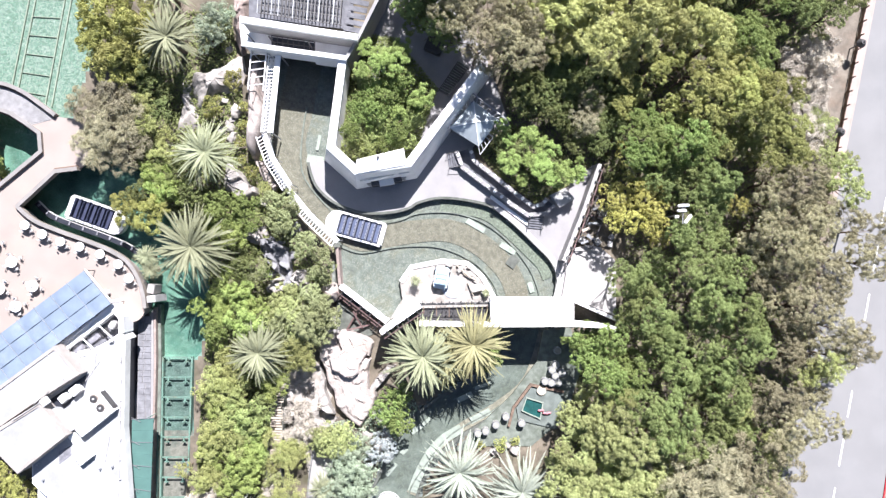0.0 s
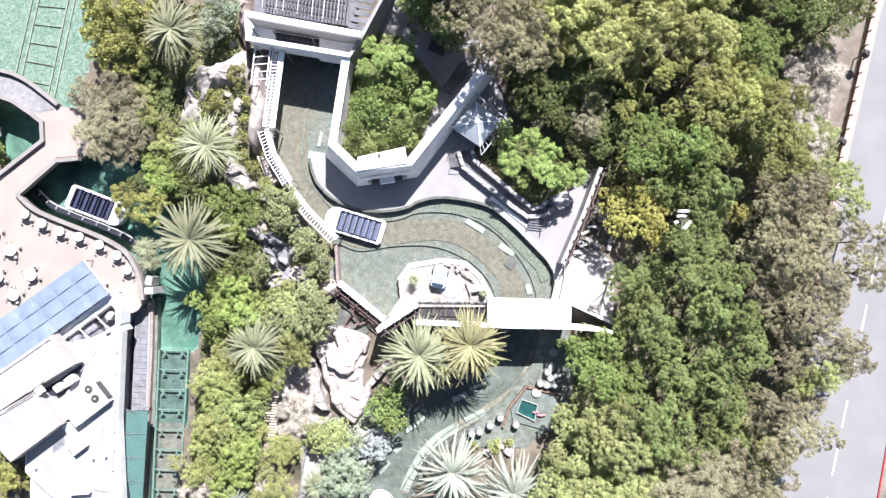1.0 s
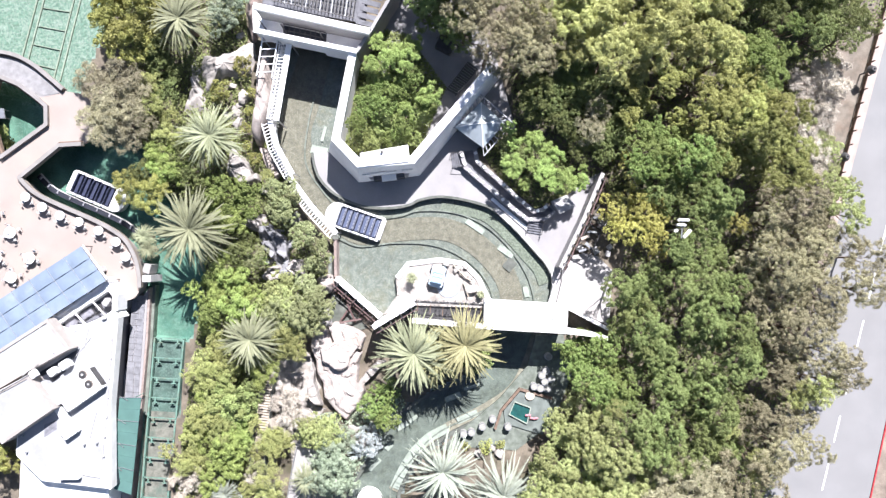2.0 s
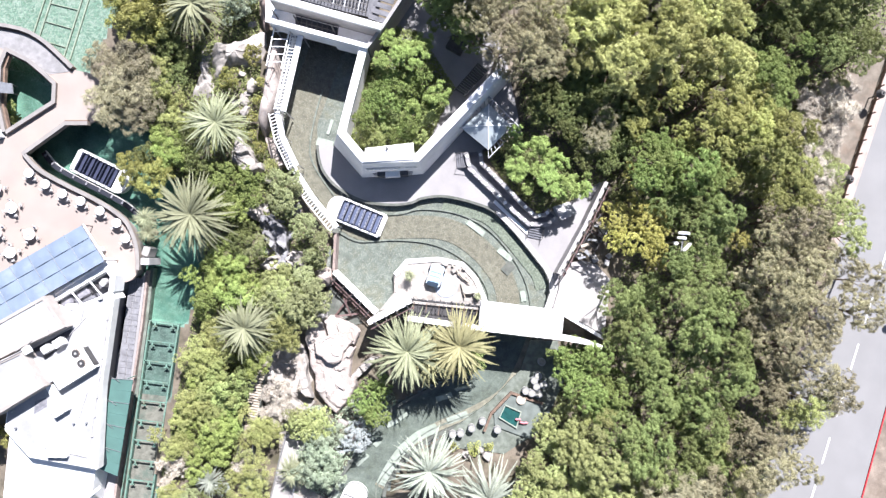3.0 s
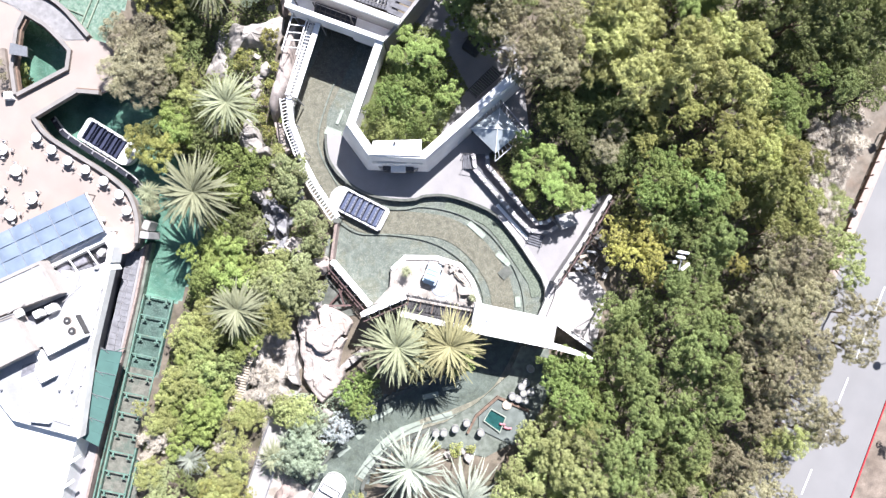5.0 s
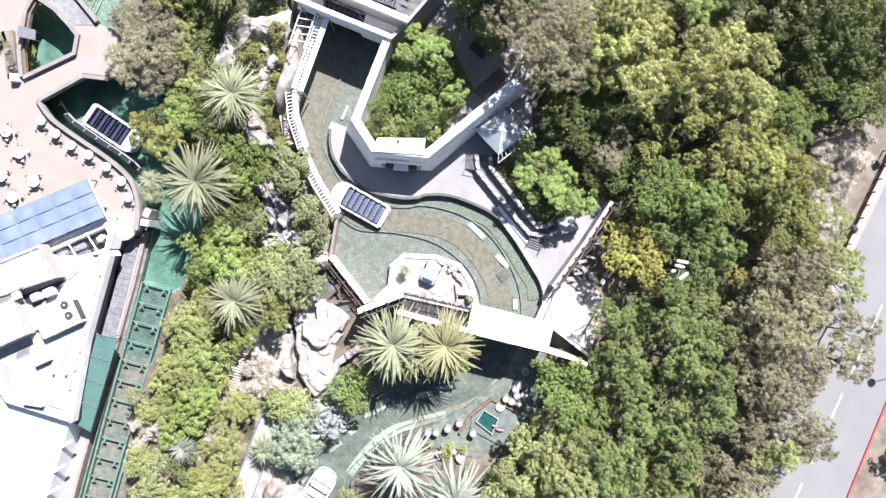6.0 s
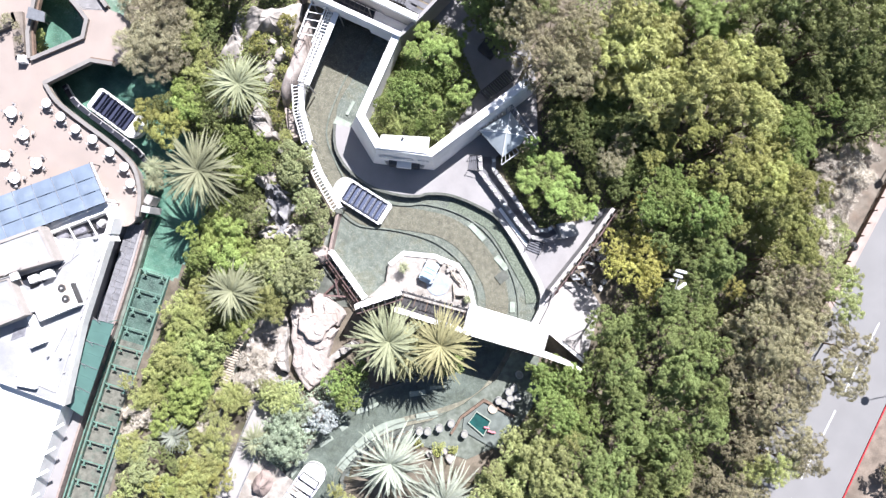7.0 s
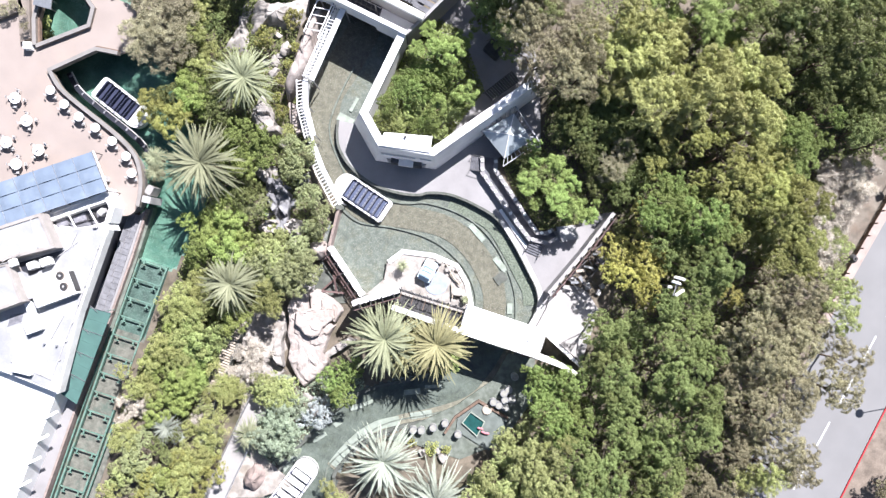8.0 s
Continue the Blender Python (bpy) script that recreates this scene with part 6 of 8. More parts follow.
def boat(bow, stern, label, seat_mat, rows=7, W=3.2, white_seats=False):
    a, b = Vector(bow), Vector(stern)
    d = (a - b)
    L = d.length
    bt = thing("tour_boat", (0, 0, 0), label, "boat", "tour boats")
    o = hull_outline(L, W)
    bm = bmesh.new()
    x0, x1 = -L / 2 + 0.55, L / 2 - W * 0.56
    well = [(x0, -W / 2 + 0.24), (x1, -W / 2 + 0.24), (x1, W / 2 - 0.24), (x0, W / 2 - 0.24)]
    prism(bm, o, -0.35, 0.75, holes=[well])
    part("hull", bm, M_BOAT, bt)
    part("sole", prism(bmesh.new(), well, -0.3, 0.1), M_SEAT, bt, "dark boat floor")
    bm = bmesh.new()
    bmesh.ops.create_uvsphere(bm, u_segments=20, v_segments=8, radius=1, matrix=Matrix.Translation((L / 2 - W * 0.29, 0, 0.73)) @ Matrix.Diagonal((W * 0.25, W * 0.40, 0.24, 1)))
    part("bow_deck", bm, M_BOAT, bt, "", True)
    part("rub_rail", ribbon(bmesh.new(), o, 0.05, 0.06, 0.45, 0.6, True), M_STEEL if white_seats else M_CHAIR, bt, "grey rubbing strake")
    step = (x1 - x0) / rows
    for k in range(rows):
        x = x0 + (k + 0.3) * step
        bm = box(bmesh.new(), x + 0.22, 0, 0.1, 0.46, W - 0.75, 0.42, 0, 0.04)
        s = part("bench", bm, seat_mat, bt)
        bm = box(bmesh.new(), x - 0.06, 0, 0.3, 0.16, W - 0.75, 0.62, 0, 0.03)
        part("backrest", bm, seat_mat, s)
        for j in range(5):
            bm = box(bmesh.new(), x - 0.06, (j - 2) * (W - 0.95) / 5, 0.92, 0.13, 0.32, 0.14, 0, 0.02)
            part("headrest", bm, M_SEATBAR if rows > 5 else seat_mat, s, "small headrest")
        bm = bmesh.new()
        tube(bm, (x + 0.6, -W / 2 + 0.4, 0.86), (x + 0.6, W / 2 - 0.4, 0.86), 0.05)
        part("lap_bar", bm, M_SEATBAR if rows > 5 else seat_mat, s, "lap bar")
    for sy_ in (-1, 1):
        for k in range(9):
            x = x0 + (k + 0.5) * (x1 - x0) / 9
            bm = box(bmesh.new(), x, sy_ * (W / 2 - 0.14), 0.75, 0.30, 0.2, 0.09, 0, 0.02)
            part("step_pad", bm, M_SEATBAR if k % 2 else M_BOAT, bt)
    bm = box(bmesh.new(), -L / 2 + 0.22, 0, 0.7, 0.34, W - 0.5, 0.22, 0, 0.05)
    part("stern_box", bm, M_BOAT if not white_seats else M_CANVAS, bt)
    bt.matrix_basis = Matrix.Translation(((a.x + b.x) / 2, (a.y + b.y) / 2, 0)) @ Matrix.Rotation(math.atan2(d.y, d.x), 4, 'Z')
    return bt


M_SEAT2 = material("blue_grey_vinyl", (0.076, 0.091, 0.152), 0.5, var=0.15, scale=3)
boat(*[(-14.72, 4.91), (-7.11, 2.82)], "white round-bowed tour boat with blue-grey bench rows", M_SEAT2)
boat(*[(-41.07, 4.1), (-48.46, 6.73)], "white tour boat with a dark empty seating well at the dock", M_SEAT, 5)
boat(*[(-6.06, -31.11), (-8.52, -38.67)], "white tour boat with white bench covers", M_CANVAS, 5, white_seats=True)

# ---- island set ----
isl = [(-5.04, -3.1), (-3.63, -1.09), (0.53, -0.27), (3.95, -0.57), (6.04, -2.43), (7.82, -5.56), (7.08, -6.89), (-2.22, -6.89), (-6.3, -8.22), (-4.67, -5.55)]
bm = prism(bmesh.new(), isl, -0.6, 0.7)
bmesh.ops.bevel(bm, geom=[e for e in bm.edges if all(v.co.z > 0.5 for v in e.verts) and len(e.link_faces) == 2 and abs(e.link_faces[0].normal.dot(e.link_faces[1].normal)) < 0.5], offset=0.12, segments=2, affect='EDGES')
solid("island", bm, M_PALEROCK, "bleached sandy island in the pool", "island", kind="structure")
solid("island_rim", ribbon(bmesh.new(), isl[:6], 0.05, 0.55, 0.5, 0.85), M_WHITE, "white rim round the island", "rim", kind="structure")
car = thing("wrecked_car", (*(0.46, -2.83), 0.7), "wrecked blue off-road car with pale stripes", "car")
cx, cy = (0.45, -2.7)
ca_ = radians(80)


def on_car(u, v):
    return (cx + u * math.cos(ca_) - v * math.sin(ca_), cy + u * math.sin(ca_) + v * math.cos(ca_))


part("body", box(bmesh.new(), cx, cy, 0.95, 2.9, 1.8, 0.75, ca_, 0.18), M_STRIPE, car)
part("cabin", box(bmesh.new(), *on_car(-0.2, 0), 1.65, 1.7, 1.55, 0.55, ca_, 0.2), M_STRIPE, car, "pale blue cabin")
for u in (-0.75, -0.1, 0.45):
    part("stripe", box(bmesh.new(), *on_car(u, 0), 2.2, 0.2, 1.35, 0.03, ca_), M_BLUE, car)
for u in (-0.95, 0.95):
    for v in (-0.85, 0.85):
        p = on_car(u, v)
        q = on_car(u, v * 1.25)
        w = part("wheel", tube(bmesh.new(), (*p, 1.05), (*q, 1.05), 0.38, seg=16), M_STEEL, car)
        part("rim", tube(bmesh.new(), (*q, 1.05), (*on_car(u, v * 1.27), 1.05), 0.2, seg=10), M_GALV, w)
bm = bmesh.new()
tube(bm, (*(2.02, -3.92), 0.66), (*(2.02, -3.92), 0.76), 1.6, 1.5, 24)
solid("basin", bm, M_FOUNTAIN, "pale blue round basin on the island", "basin")
for i, (p, r) in enumerate(zip([(2.98, -1.68), (4.68, -2.57), (5.2, -4.2), (6.01, -4.42), (1.49, -1.09), (4.09, -1.39)], (0.7, 0.6, 1.0, 0.7, 0.5, 0.5))):
    boulder(p, r, pale[i % 3], i + 90, "pale driftwood-coloured rock on the island", 0.7)
for i, (a, b) in enumerate(zip([(2.46, -1.09), (3.35, -2.2), (3.94, -3.31)], [(4.09, -2.57), (5.2, -3.16), (4.68, -5.16)])):
    bm = tube(bmesh.new(), (*a, 0.95), (*b, 1.2), 0.12, 0.07)
    solid("driftwood", bm, M_PALEWOOD, "pale driftwood log lying on the island", "log")

# ---- gravel bank with drums and tank, east of the lower canal ----
bm = prism(bmesh.new(), [(13.96, -9.67), (17.54, -9.3), (19.02, -14.52), (16.76, -21.2), (12.28, -24.89), (6.33, -24.88), (1.87, -25.6), (9.69, -18.21), (13.05, -13.76)], 0.2, 0.52)
solid("gravel_bank", bm, M_GUIDE, "dark grey gravel bank beside the canal", "bank", kind="structure")
one_drum = None
for i, (x, y) in enumerate([(15.62, -12.22), (15.38, -14.1), (14.93, -14.73), (15.33, -15.5), (16.19, -15.11), (13.99, -16.23), (14.81, -16.4), (15.7, -16.4), (8.87, -20.83), (7.56, -21.87), (6.21, -22.69), (5.2, -22.96), (10.93, -21.66)]):
    if one_drum is None:
        one_drum = thing("drum", (x, y, 0.5), "pale weathered steel drum on the gravel bank", "drum", "drums on the gravel bank")
        part("barrel", tube(bmesh.new(), (x, y, 0.5), (x, y, 1.42), 0.46, seg=18), M_BARREL, one_drum)
        part("lid", tube(bmesh.new(), (x, y, 1.42), (x, y, 1.46), 0.40, seg=18), M_BARREL, one_drum, "white drum lid")
        for z in (0.6, 0.95, 1.4):
            part("hoop", tube(bmesh.new(), (x, y, z), (x, y, z + 0.05), 0.48, seg=18), M_GALV, one_drum)
    else:
        copy_thing(one_drum, Matrix.Translation((x, y, 0.5)))
bm = tube(bmesh.new(), (*(13.59, -17.5), 0.5), (*(13.59, -17.5), 0.95), 0.62, seg=20)
solid("drum_stump", bm, M_PALEWOOD, "round pale lid on the platform", "drum")
M_PLATFORM = material("algae_concrete", (0.135, 0.152, 0.138), 0.85, var=0.28, scale=0.9, stain=(0.095, 0.105, 0.088))
plat = thing("timber_platform", (*(13.12, -19.83), 0.5), "low concrete platform with a brown timber kerb", "platform")
part("slab", prism(bmesh.new(), [(12.3, -17.1), (16.6, -18.0), (15.6, -22.6), (10.6, -21.4), (10.3, -19.8)], 0.3, 0.72), M_PLATFORM, plat)
part("kerb", ribbon(bmesh.new(), [(16.47, -17.69), (12.18, -16.78), (9.92, -19.78), (9.28, -22.21)], 0.16, 0.16, 0.3, 0.95), M_WOOD, plat, "brown timber kerb")
tank = thing("tank", (*(13.12, -20.28), 0.75), "small open tank of teal water", "tank")
tk = [(11.66, -18.53), (13.7, -19.15), (13.35, -21.12), (11.11, -20.12)]
part("wall", prism(bmesh.new(), offset(tk, 0.12, True) if area(tk) < 0 else offset(tk, -0.12, True), 0.6, 0.98, holes=[tk]), M_SLAB, tank, "pale tank rim")
part("floor", prism(bmesh.new(), tk, 0.6, 0.78), M_TEAL, tank)
me = sheet(tk, 0.9)
me.materials.append(M_WATER)
hang(tagged(new("water", me), "teal tank water"), tank)
bm = bmesh.new()
for i in range(5):
    p = lerp(*[(13.33, -20.1), (14.59, -20.55)], i / 4)
    bmesh.ops.create_uvsphere(bm, u_segments=10, v_segments=6, radius=0.22, matrix=Matrix.Translation((p[0], p[1] + 0.15 * math.sin(i * 2), 1.0)) @ Matrix.Diagonal((1.2, 0.7, 0.5, 1)))
solid("float", bm, M_PINK, "pink rubber float lying over the tank edge", "float", smooth_faces=True)

# ---- kiosk and queue ----
kiosk = thing("kiosk", (*(4.9, 17.34), 0.6), "square kiosk with a pale hipped metal roof", "kiosk")
K = [(4.57, 19.97), (7.77, 17.48), (5.21, 14.12), (1.42, 16.53)]
kc = (sum(p[0] for p in K) / 4, sum(p[1] for p in K) / 4)
for i in range(4):
    bm = bmesh.new()
    a, b, c = [Vector((*K[i], 3.3)), Vector((*K[(i + 1) % 4], 3.3)), Vector((*kc, 4.5))]
    f = bm.faces.new([bm.verts.new(v) for v in (a, b, c)])
    ext = bmesh.ops.extrude_face_region(bm, geom=[f])
    bmesh.ops.translate(bm, verts=[v for v in ext["geom"] if isinstance(v, bmesh.types.BMVert)], vec=(0, 0, -0.1))
    part("roof_panel", bm, M_KIOSKROOF, kiosk)
    bm = bmesh.new()
    bar(bm, (*K[i], 3.32), (*kc, 4.53), 0.1, 0.06)
    part("ridge", bm, M_WHITE, kiosk)
    bm = bmesh.new()
    q = lerp(K[i], kc, 0.12)
    box(bm, *q, 0.6, 0.18, 0.18, 2.75)
    part("post", bm, M_STEEL, kiosk)
part("counter", prism(bmesh.new(), [lerp(p, kc, 0.25) for p in K], 0.6, 1.6), M_STEEL, kiosk, "dark kiosk counter")
KO = offset(K, 0.75 if area(K) < 0 else -0.75, True)
# open steel frames along the eaves
for i in (3, 0, 1):
    a, b = KO[i], KO[(i + 1) % 4]
    part("pergola", ribbon(bmesh.new(), [a, b], 0.06, 0.06, 3.05, 3.2), M_GALV, kiosk, "thin steel pergola rail")
    for k in range(9):
        p, q = lerp(a, b, k / 8), lerp(K[i], K[(i + 1) % 4], k / 8)
        bm = bmesh.new()
        bar(bm, (*p, 3.12), (*q, 3.12), 0.08, 0.08)
        part("rafter", bm, M_GALV, kiosk)
Q1 = [(2.45, 13.85), (3.19, 11.77), (6.88, 8.96), (9.4, 7.04), (11.76, 5.49), (14.2, 5.71), (15.32, 6.82)]
Q2 = [(4.23, 14.29), (4.67, 12.66), (7.63, 10.37), (10.36, 8.15), (12.5, 6.6), (13.69, 6.9), (14.28, 7.64)]
part_path = prism(bmesh.new(), Q1 + Q2[::-1], 0.6, 0.66)
solid("queue_floor", part_path, M_PAVER, "dark grey queue path", "paving", kind="structure")
for L, lab in ((Q1, "pale stone queue wall facing the plaza"), (Q2, "pale stone queue wall beside the bamboo")):
    w = thing("queue_wall", (*L[0], 0.6), lab, "low wall")
    part("wall", ribbon(bmesh.new(), L, 0.22, 0.22, 0.5, 1.4), M_WALL, w)
    part("coping", ribbon(bmesh.new(), L, 0.28, 0.28, 1.4, 1.48), M_PLAZA, w, "pale coping")
    for k in range(12):
        p = on(L, 0.6 + k * 1.15)
        part("cap", box(bmesh.new(), p.x, p.y, 1.48, 0.4, 0.4, 0.16, 0.6, 0.03), M_CANVAS, w, "white cap block")
bm = prism(bmesh.new(), [(14.73, 8.12), (16.57, 9), (17.9, 7.6), (15.83, 6.42)], 0.5, 1.8)
solid("ramp_block", bm, M_WALL, "pale grey concrete block with steps", "block")


def step_flight(a, b, n, w, z0, rise, label):
    f = thing("steps", (*a, 0.6), label, "steps")
    d = Vector(b) - Vector(a)
    rz = math.atan2(d.y, d.x)
    for k in range(n):
        p = lerp(a, b, (k + 0.5) / n)
        part("tread", box(bmesh.new(), *p, 0.58, d.length / n * 0.86, w, z0 + rise * (n - k), rz), M_PAVER, f)
    c, s = math.cos(rz + math.pi / 2), math.sin(rz + math.pi / 2)
    for u in (-1, 1):
        bm = bmesh.new()
        o = w / 2 * u
        tube(bm, (a[0] + c * o, a[1] + s * o, 1.7), (b[0] + c * o, b[1] + s * o, 1.5), 0.035)
        for q in (a, b):
            tube(bm, (q[0] + c * o, q[1] + s * o, 0.6), (q[0] + c * o, q[1] + s * o, 1.6), 0.035)
        part("handrail", bm, M_STEEL, f)
    return f


step_flight(*[(12.89, 5.31), (12.74, 3.74)], 5, 1.9, 0.05, 0.12, "grey steps with dark handrails at the queue end")
step_flight(*[(2.77, 12.83), (1.35, 12.61)], 5, 1.9, 0.05, 0.12, "grey steps with dark handrails beside the kiosk")
for k in range(2):
    bm = ribbon(bmesh.new(), offset([(6.94, 8), (11.94, 4.27)], 0.9 * k), 0.22, 0.22, 0.6, 0.75)
    solid("plinth", bm, M_WHITE, "low white plinth along the queue", "plinth")
# slatted bench stairs inside the shaded court
cs = thing("court_steps", (*(2.65, 23.76), 0.6), "dark slatted steps in the shaded court", "steps")
for k in range(14):
    p, q = lerp((2.63, 25.63), (-0.03, 21.64), k / 14), lerp((3.95, 24.75), (1.25, 21.05), k / 14)
    bm = bmesh.new()
    bar(bm, (*p, 1.2), (*q, 1.2), 0.22, 0.14)
    part("slat", bm, M_STEEL if k % 2 else M_CURB, cs)
for a, b in (((2.63, 25.63), (-0.03, 21.64)), ((3.95, 24.75), (1.25, 21.05))):
    bm = bmesh.new()
    bar(bm, (*a, 1.32), (*b, 1.32), 0.12, 0.16)
    part("side_rail", bm, M_STEEL, cs)
bm = box(bmesh.new(), *(-0.51, 27.64), 0.6, 2.3, 1.7, 0.9, -0.4, 0.1)
solid("court_bench", bm, M_STEEL, "dark covered bench in the shaded court", "bench")

# white flood lights on a pole among the trees
fl = thing("floodlight_mast", (*(31.29, 5.97), 0.4), "white flood lamps on a pole among the trees", "flood light")
fx, fy = (29, 5.03)
part("pole", tube(bmesh.new(), (fx, fy, 0.4), (fx, fy, 9.1), 0.12), M_GALV, fl)
for (ax, ay), rz, L in zip([(29.04, 6.09), (28.83, 5.49), (29.56, 4.49), (28.23, 4.76)], (0.05, 0.0, 0.9, 0.2), (1.6, 1.3, 1.5, 0.6)):
    part("lamp", box(bmesh.new(), ax, ay, 9.0, L * 0.85, 0.34, 0.4, rz, 0.08), M_CANVAS, fl)
bm = bmesh.new()
bar(bm, (fx, fy - 1.1, 9.05), (fx, fy + 1.3, 9.05), 0.1, 0.1)
part("crossbar", bm, M_GALV, fl)

# red bracing behind the pool wall
brace = thing("steel_brace", (*(-10.84, -9.33), 0.4), "rust-red steel bracing behind the pool wall", "steel frame")
for a, b in zip([(-9.78, -5.96), (-11.74, -9.46), (-10.94, -7.06)], [(-11.89, -9.46), (-8.97, -8.88), (-9.84, -9.39)]):
    bm = bmesh.new()
    bar(bm, (*a, 2.0), (*b, 0.9), 0.22, 0.22)
    part("beam", bm, M_RUST, brace)
bm = prism(bmesh.new(), [(-13.36, -5.55), (-8.16, -10.01), (-10.02, -10.74), (-12.99, -9.63)], 0.3, 0.6)
solid("back_floor", bm, M_CURB, "dark shaded floor behind the pool wall", "paving", kind="structure")


# ---- plants ----
def leaf_mesh(name, mats, seed, puffs, leaves, size, boughs=11, flat=0.85, slim=0.45, droop=0.0, inner=0.25, puff_r=(0.16, 0.30), star=0.0, loose=0.5, shell=(0.6, 1.12)):
    """A crown of unit radius: clumps on an uneven dome, each a cluster of separate leaves."""
    r = np.random.RandomState(seed)
    B, C, R = [], [], []
    for i in range(boughs):
        best = None
        for _ in range(8):
            a = r.uniform(0, 2 * np.pi)
            u = np.sqrt(r.uniform(0, 1)) * 0.86
            rad = u * (0.88 + 0.14 * np.sin(3 * a + seed))
            h = np.sqrt(max(0, 1 - u * u)) * flat * r.uniform(0.45, 1.2) - (0.2 if r.uniform() < inner else 0.0)
            c = (rad * np.cos(a), rad * np.sin(a), h)
            d = min([(c[0] - q[0]) ** 2 + (c[1] - q[1]) ** 2 for q in B], default=9)
            if best is None or d > best[0]:
                best = (d, c)
        B.append(best[1])
    reach = 0.90 / np.sqrt(boughs)
    for i in range(puffs):
        c = B[i % boughs]
        v = r.normal(size=3)
        v /= np.linalg.norm(v)
        v[2] = abs(v[2]) * 0.75
        C.append((c[0] + v[0] * reach, c[1] + v[1] * reach, c[2] + v[2] * reach))
        R.append(r.uniform(*puff_r))
    C, R = np.array(C), np.array(R)
    which = r.choice(puffs, leaves, p=R ** 2 / (R ** 2).sum())
    n = r.normal(size=(leaves, 3))
    n[:, 2] = np.abs(n[:, 2]) * 0.9 + 0.05
    n /= np.linalg.norm(n, axis=1)[:, None]
    p = C[which] + n * R[which][:, None] * np.array([1, 1, 0.8]) * r.uniform(*shell, leaves)[:, None]
    t = r.normal(size=(leaves, 3))
    nn = n + r.normal(size=(leaves, 3)) * loose
    nn /= np.linalg.norm(nn, axis=1)[:, None]
    t -= nn * (t * nn).sum(1)[:, None]
    t /= np.linalg.norm(t, axis=1)[:, None]
    if star:
        o = n * [1, 1, 0.25]
        o /= np.linalg.norm(o, axis=1)[:, None]
        t = t * (1 - star) + o * star
    t[:, 2] -= droop
    b = np.cross(nn, t)
    s = size * r.uniform(0.6, 1.25, leaves)[:, None]
    V = np.stack([p - t * s * 0.5, p + b * s * slim * 0.5, p + t * s * 0.5, p - b * s * slim * 0.5], 1).reshape(-1, 3)
    F = np.arange(leaves * 4).reshape(-1, 4)
    me = bpy.data.meshes.new(name)
    me.from_pydata(V.tolist(), [], F.tolist())
    me.materials.append(mats)
    me.update()
    return me


def trunk_mesh(seed, mat):
    """A tapered trunk of unit height with limbs that reach into the crown."""
    bm = bmesh.new()
    rng = random.Random(seed)
    tube(bm, (0, 0, 0), (0.02, 0.01, 0.62), 0.035, 0.022, 8)
    for k in range(6):
        a = k * 1.05 + rng.uniform(-0.3, 0.3)
        z = 0.35 + 0.05 * k
        m = (0.16 * math.cos(a), 0.16 * math.sin(a), z + 0.18)
        tube(bm, (0.01, 0.0, z), m, 0.017, 0.011, 6)
        tube(bm, m, (0.36 * math.cos(a + 0.3), 0.36 * math.sin(a + 0.3), z + 0.32), 0.011, 0.004, 5)
    return to_mesh("trunk", bm, mat)


TRUNKS = [trunk_mesh(s, M_BARK) for s in (1, 2)]
SPECIES = {}


def species(key, mat, variants, **kw):
    SPECIES[key] = [leaf_mesh("crown", mat, 17 * len(SPECIES) + 3 + i, **kw) for i in range(variants)]


fine = dict(puffs=230, leaves=17000, size=0.050, puff_r=(0.055, 0.115), boughs=9, inner=0.4, loose=0.42, shell=(0.55, 1.1))
species("green", L_GREEN, 4, **fine)
species("deep", L_DEEP, 3, **fine)
species("olive", L_OLIVE, 4, **dict(fine, size=0.044, boughs=11))
species("yellow", L_YELLOW, 4, **dict(fine, boughs=8))
species("moss", L_MOSS, 3, **fine)
species("mist", L_MIST, 3, **dict(fine, boughs=7))
species("bamboo", L_BAMBOO, 4, puffs=120, leaves=8000, size=0.20, slim=0.17, droop=0.35, puff_r=(0.05, 0.15), boughs=10, inner=0.3, star=0.5, loose=0.8)
species("bright", L_BRIGHT, 4, puffs=90, leaves=7500, size=0.10, slim=0.32, droop=0.15, puff_r=(0.10, 0.2), boughs=8, inner=0.3)
species("grey", L_GREY, 2, puffs=120, leaves=9000, size=0.16, slim=0.13, puff_r=(0.06, 0.16), boughs=12, inner=0.4, star=0.5, loose=0.8)
species("blue", L_BLUE, 2, puffs=90, leaves=6500, size=0.085, slim=0.4, puff_r=(0.10, 0.2), boughs=8)
species("gold", L_GOLD, 2, **dict(fine, boughs=7, leaves=9000, size=0.062))
species("dusty", L_DUSTY, 3, **fine)
species("lemon", L_LEMON, 3, puffs=90, leaves=7500, size=0.10, slim=0.28, puff_r=(0.09, 0.19), boughs=8, star=0.3)
species("shrub", L_SHRUB, 3, puffs=110, leaves=8000, size=0.085, flat=0.8, puff_r=(0.09, 0.18), boughs=7)
species("bush", L_BUSH, 2, puffs=110, leaves=8000, size=0.075, flat=0.8, puff_r=(0.09, 0.18), boughs=7)
species("fresh", L_FRESH, 3, **dict(fine, size=0.062, leaves=12000))
species("silver", L_SILVER, 2, puffs=70, leaves=5000, size=0.09, slim=0.3, puff_r=(0.09, 0.18), boughs=8)
species("plume", L_PLUME, 4, puffs=40, leaves=4200, size=0.27, slim=0.17, droop=0.3, puff_r=(0.12, 0.22), boughs=9, inner=0.4, star=0.75)
species("brush", L_TWIG, 2, puffs=40, leaves=3600, size=0.40, slim=0.07, puff_r=(0.10, 0.26), boughs=8, inner=0.4, star=0.6, loose=0.9)
count = [0]


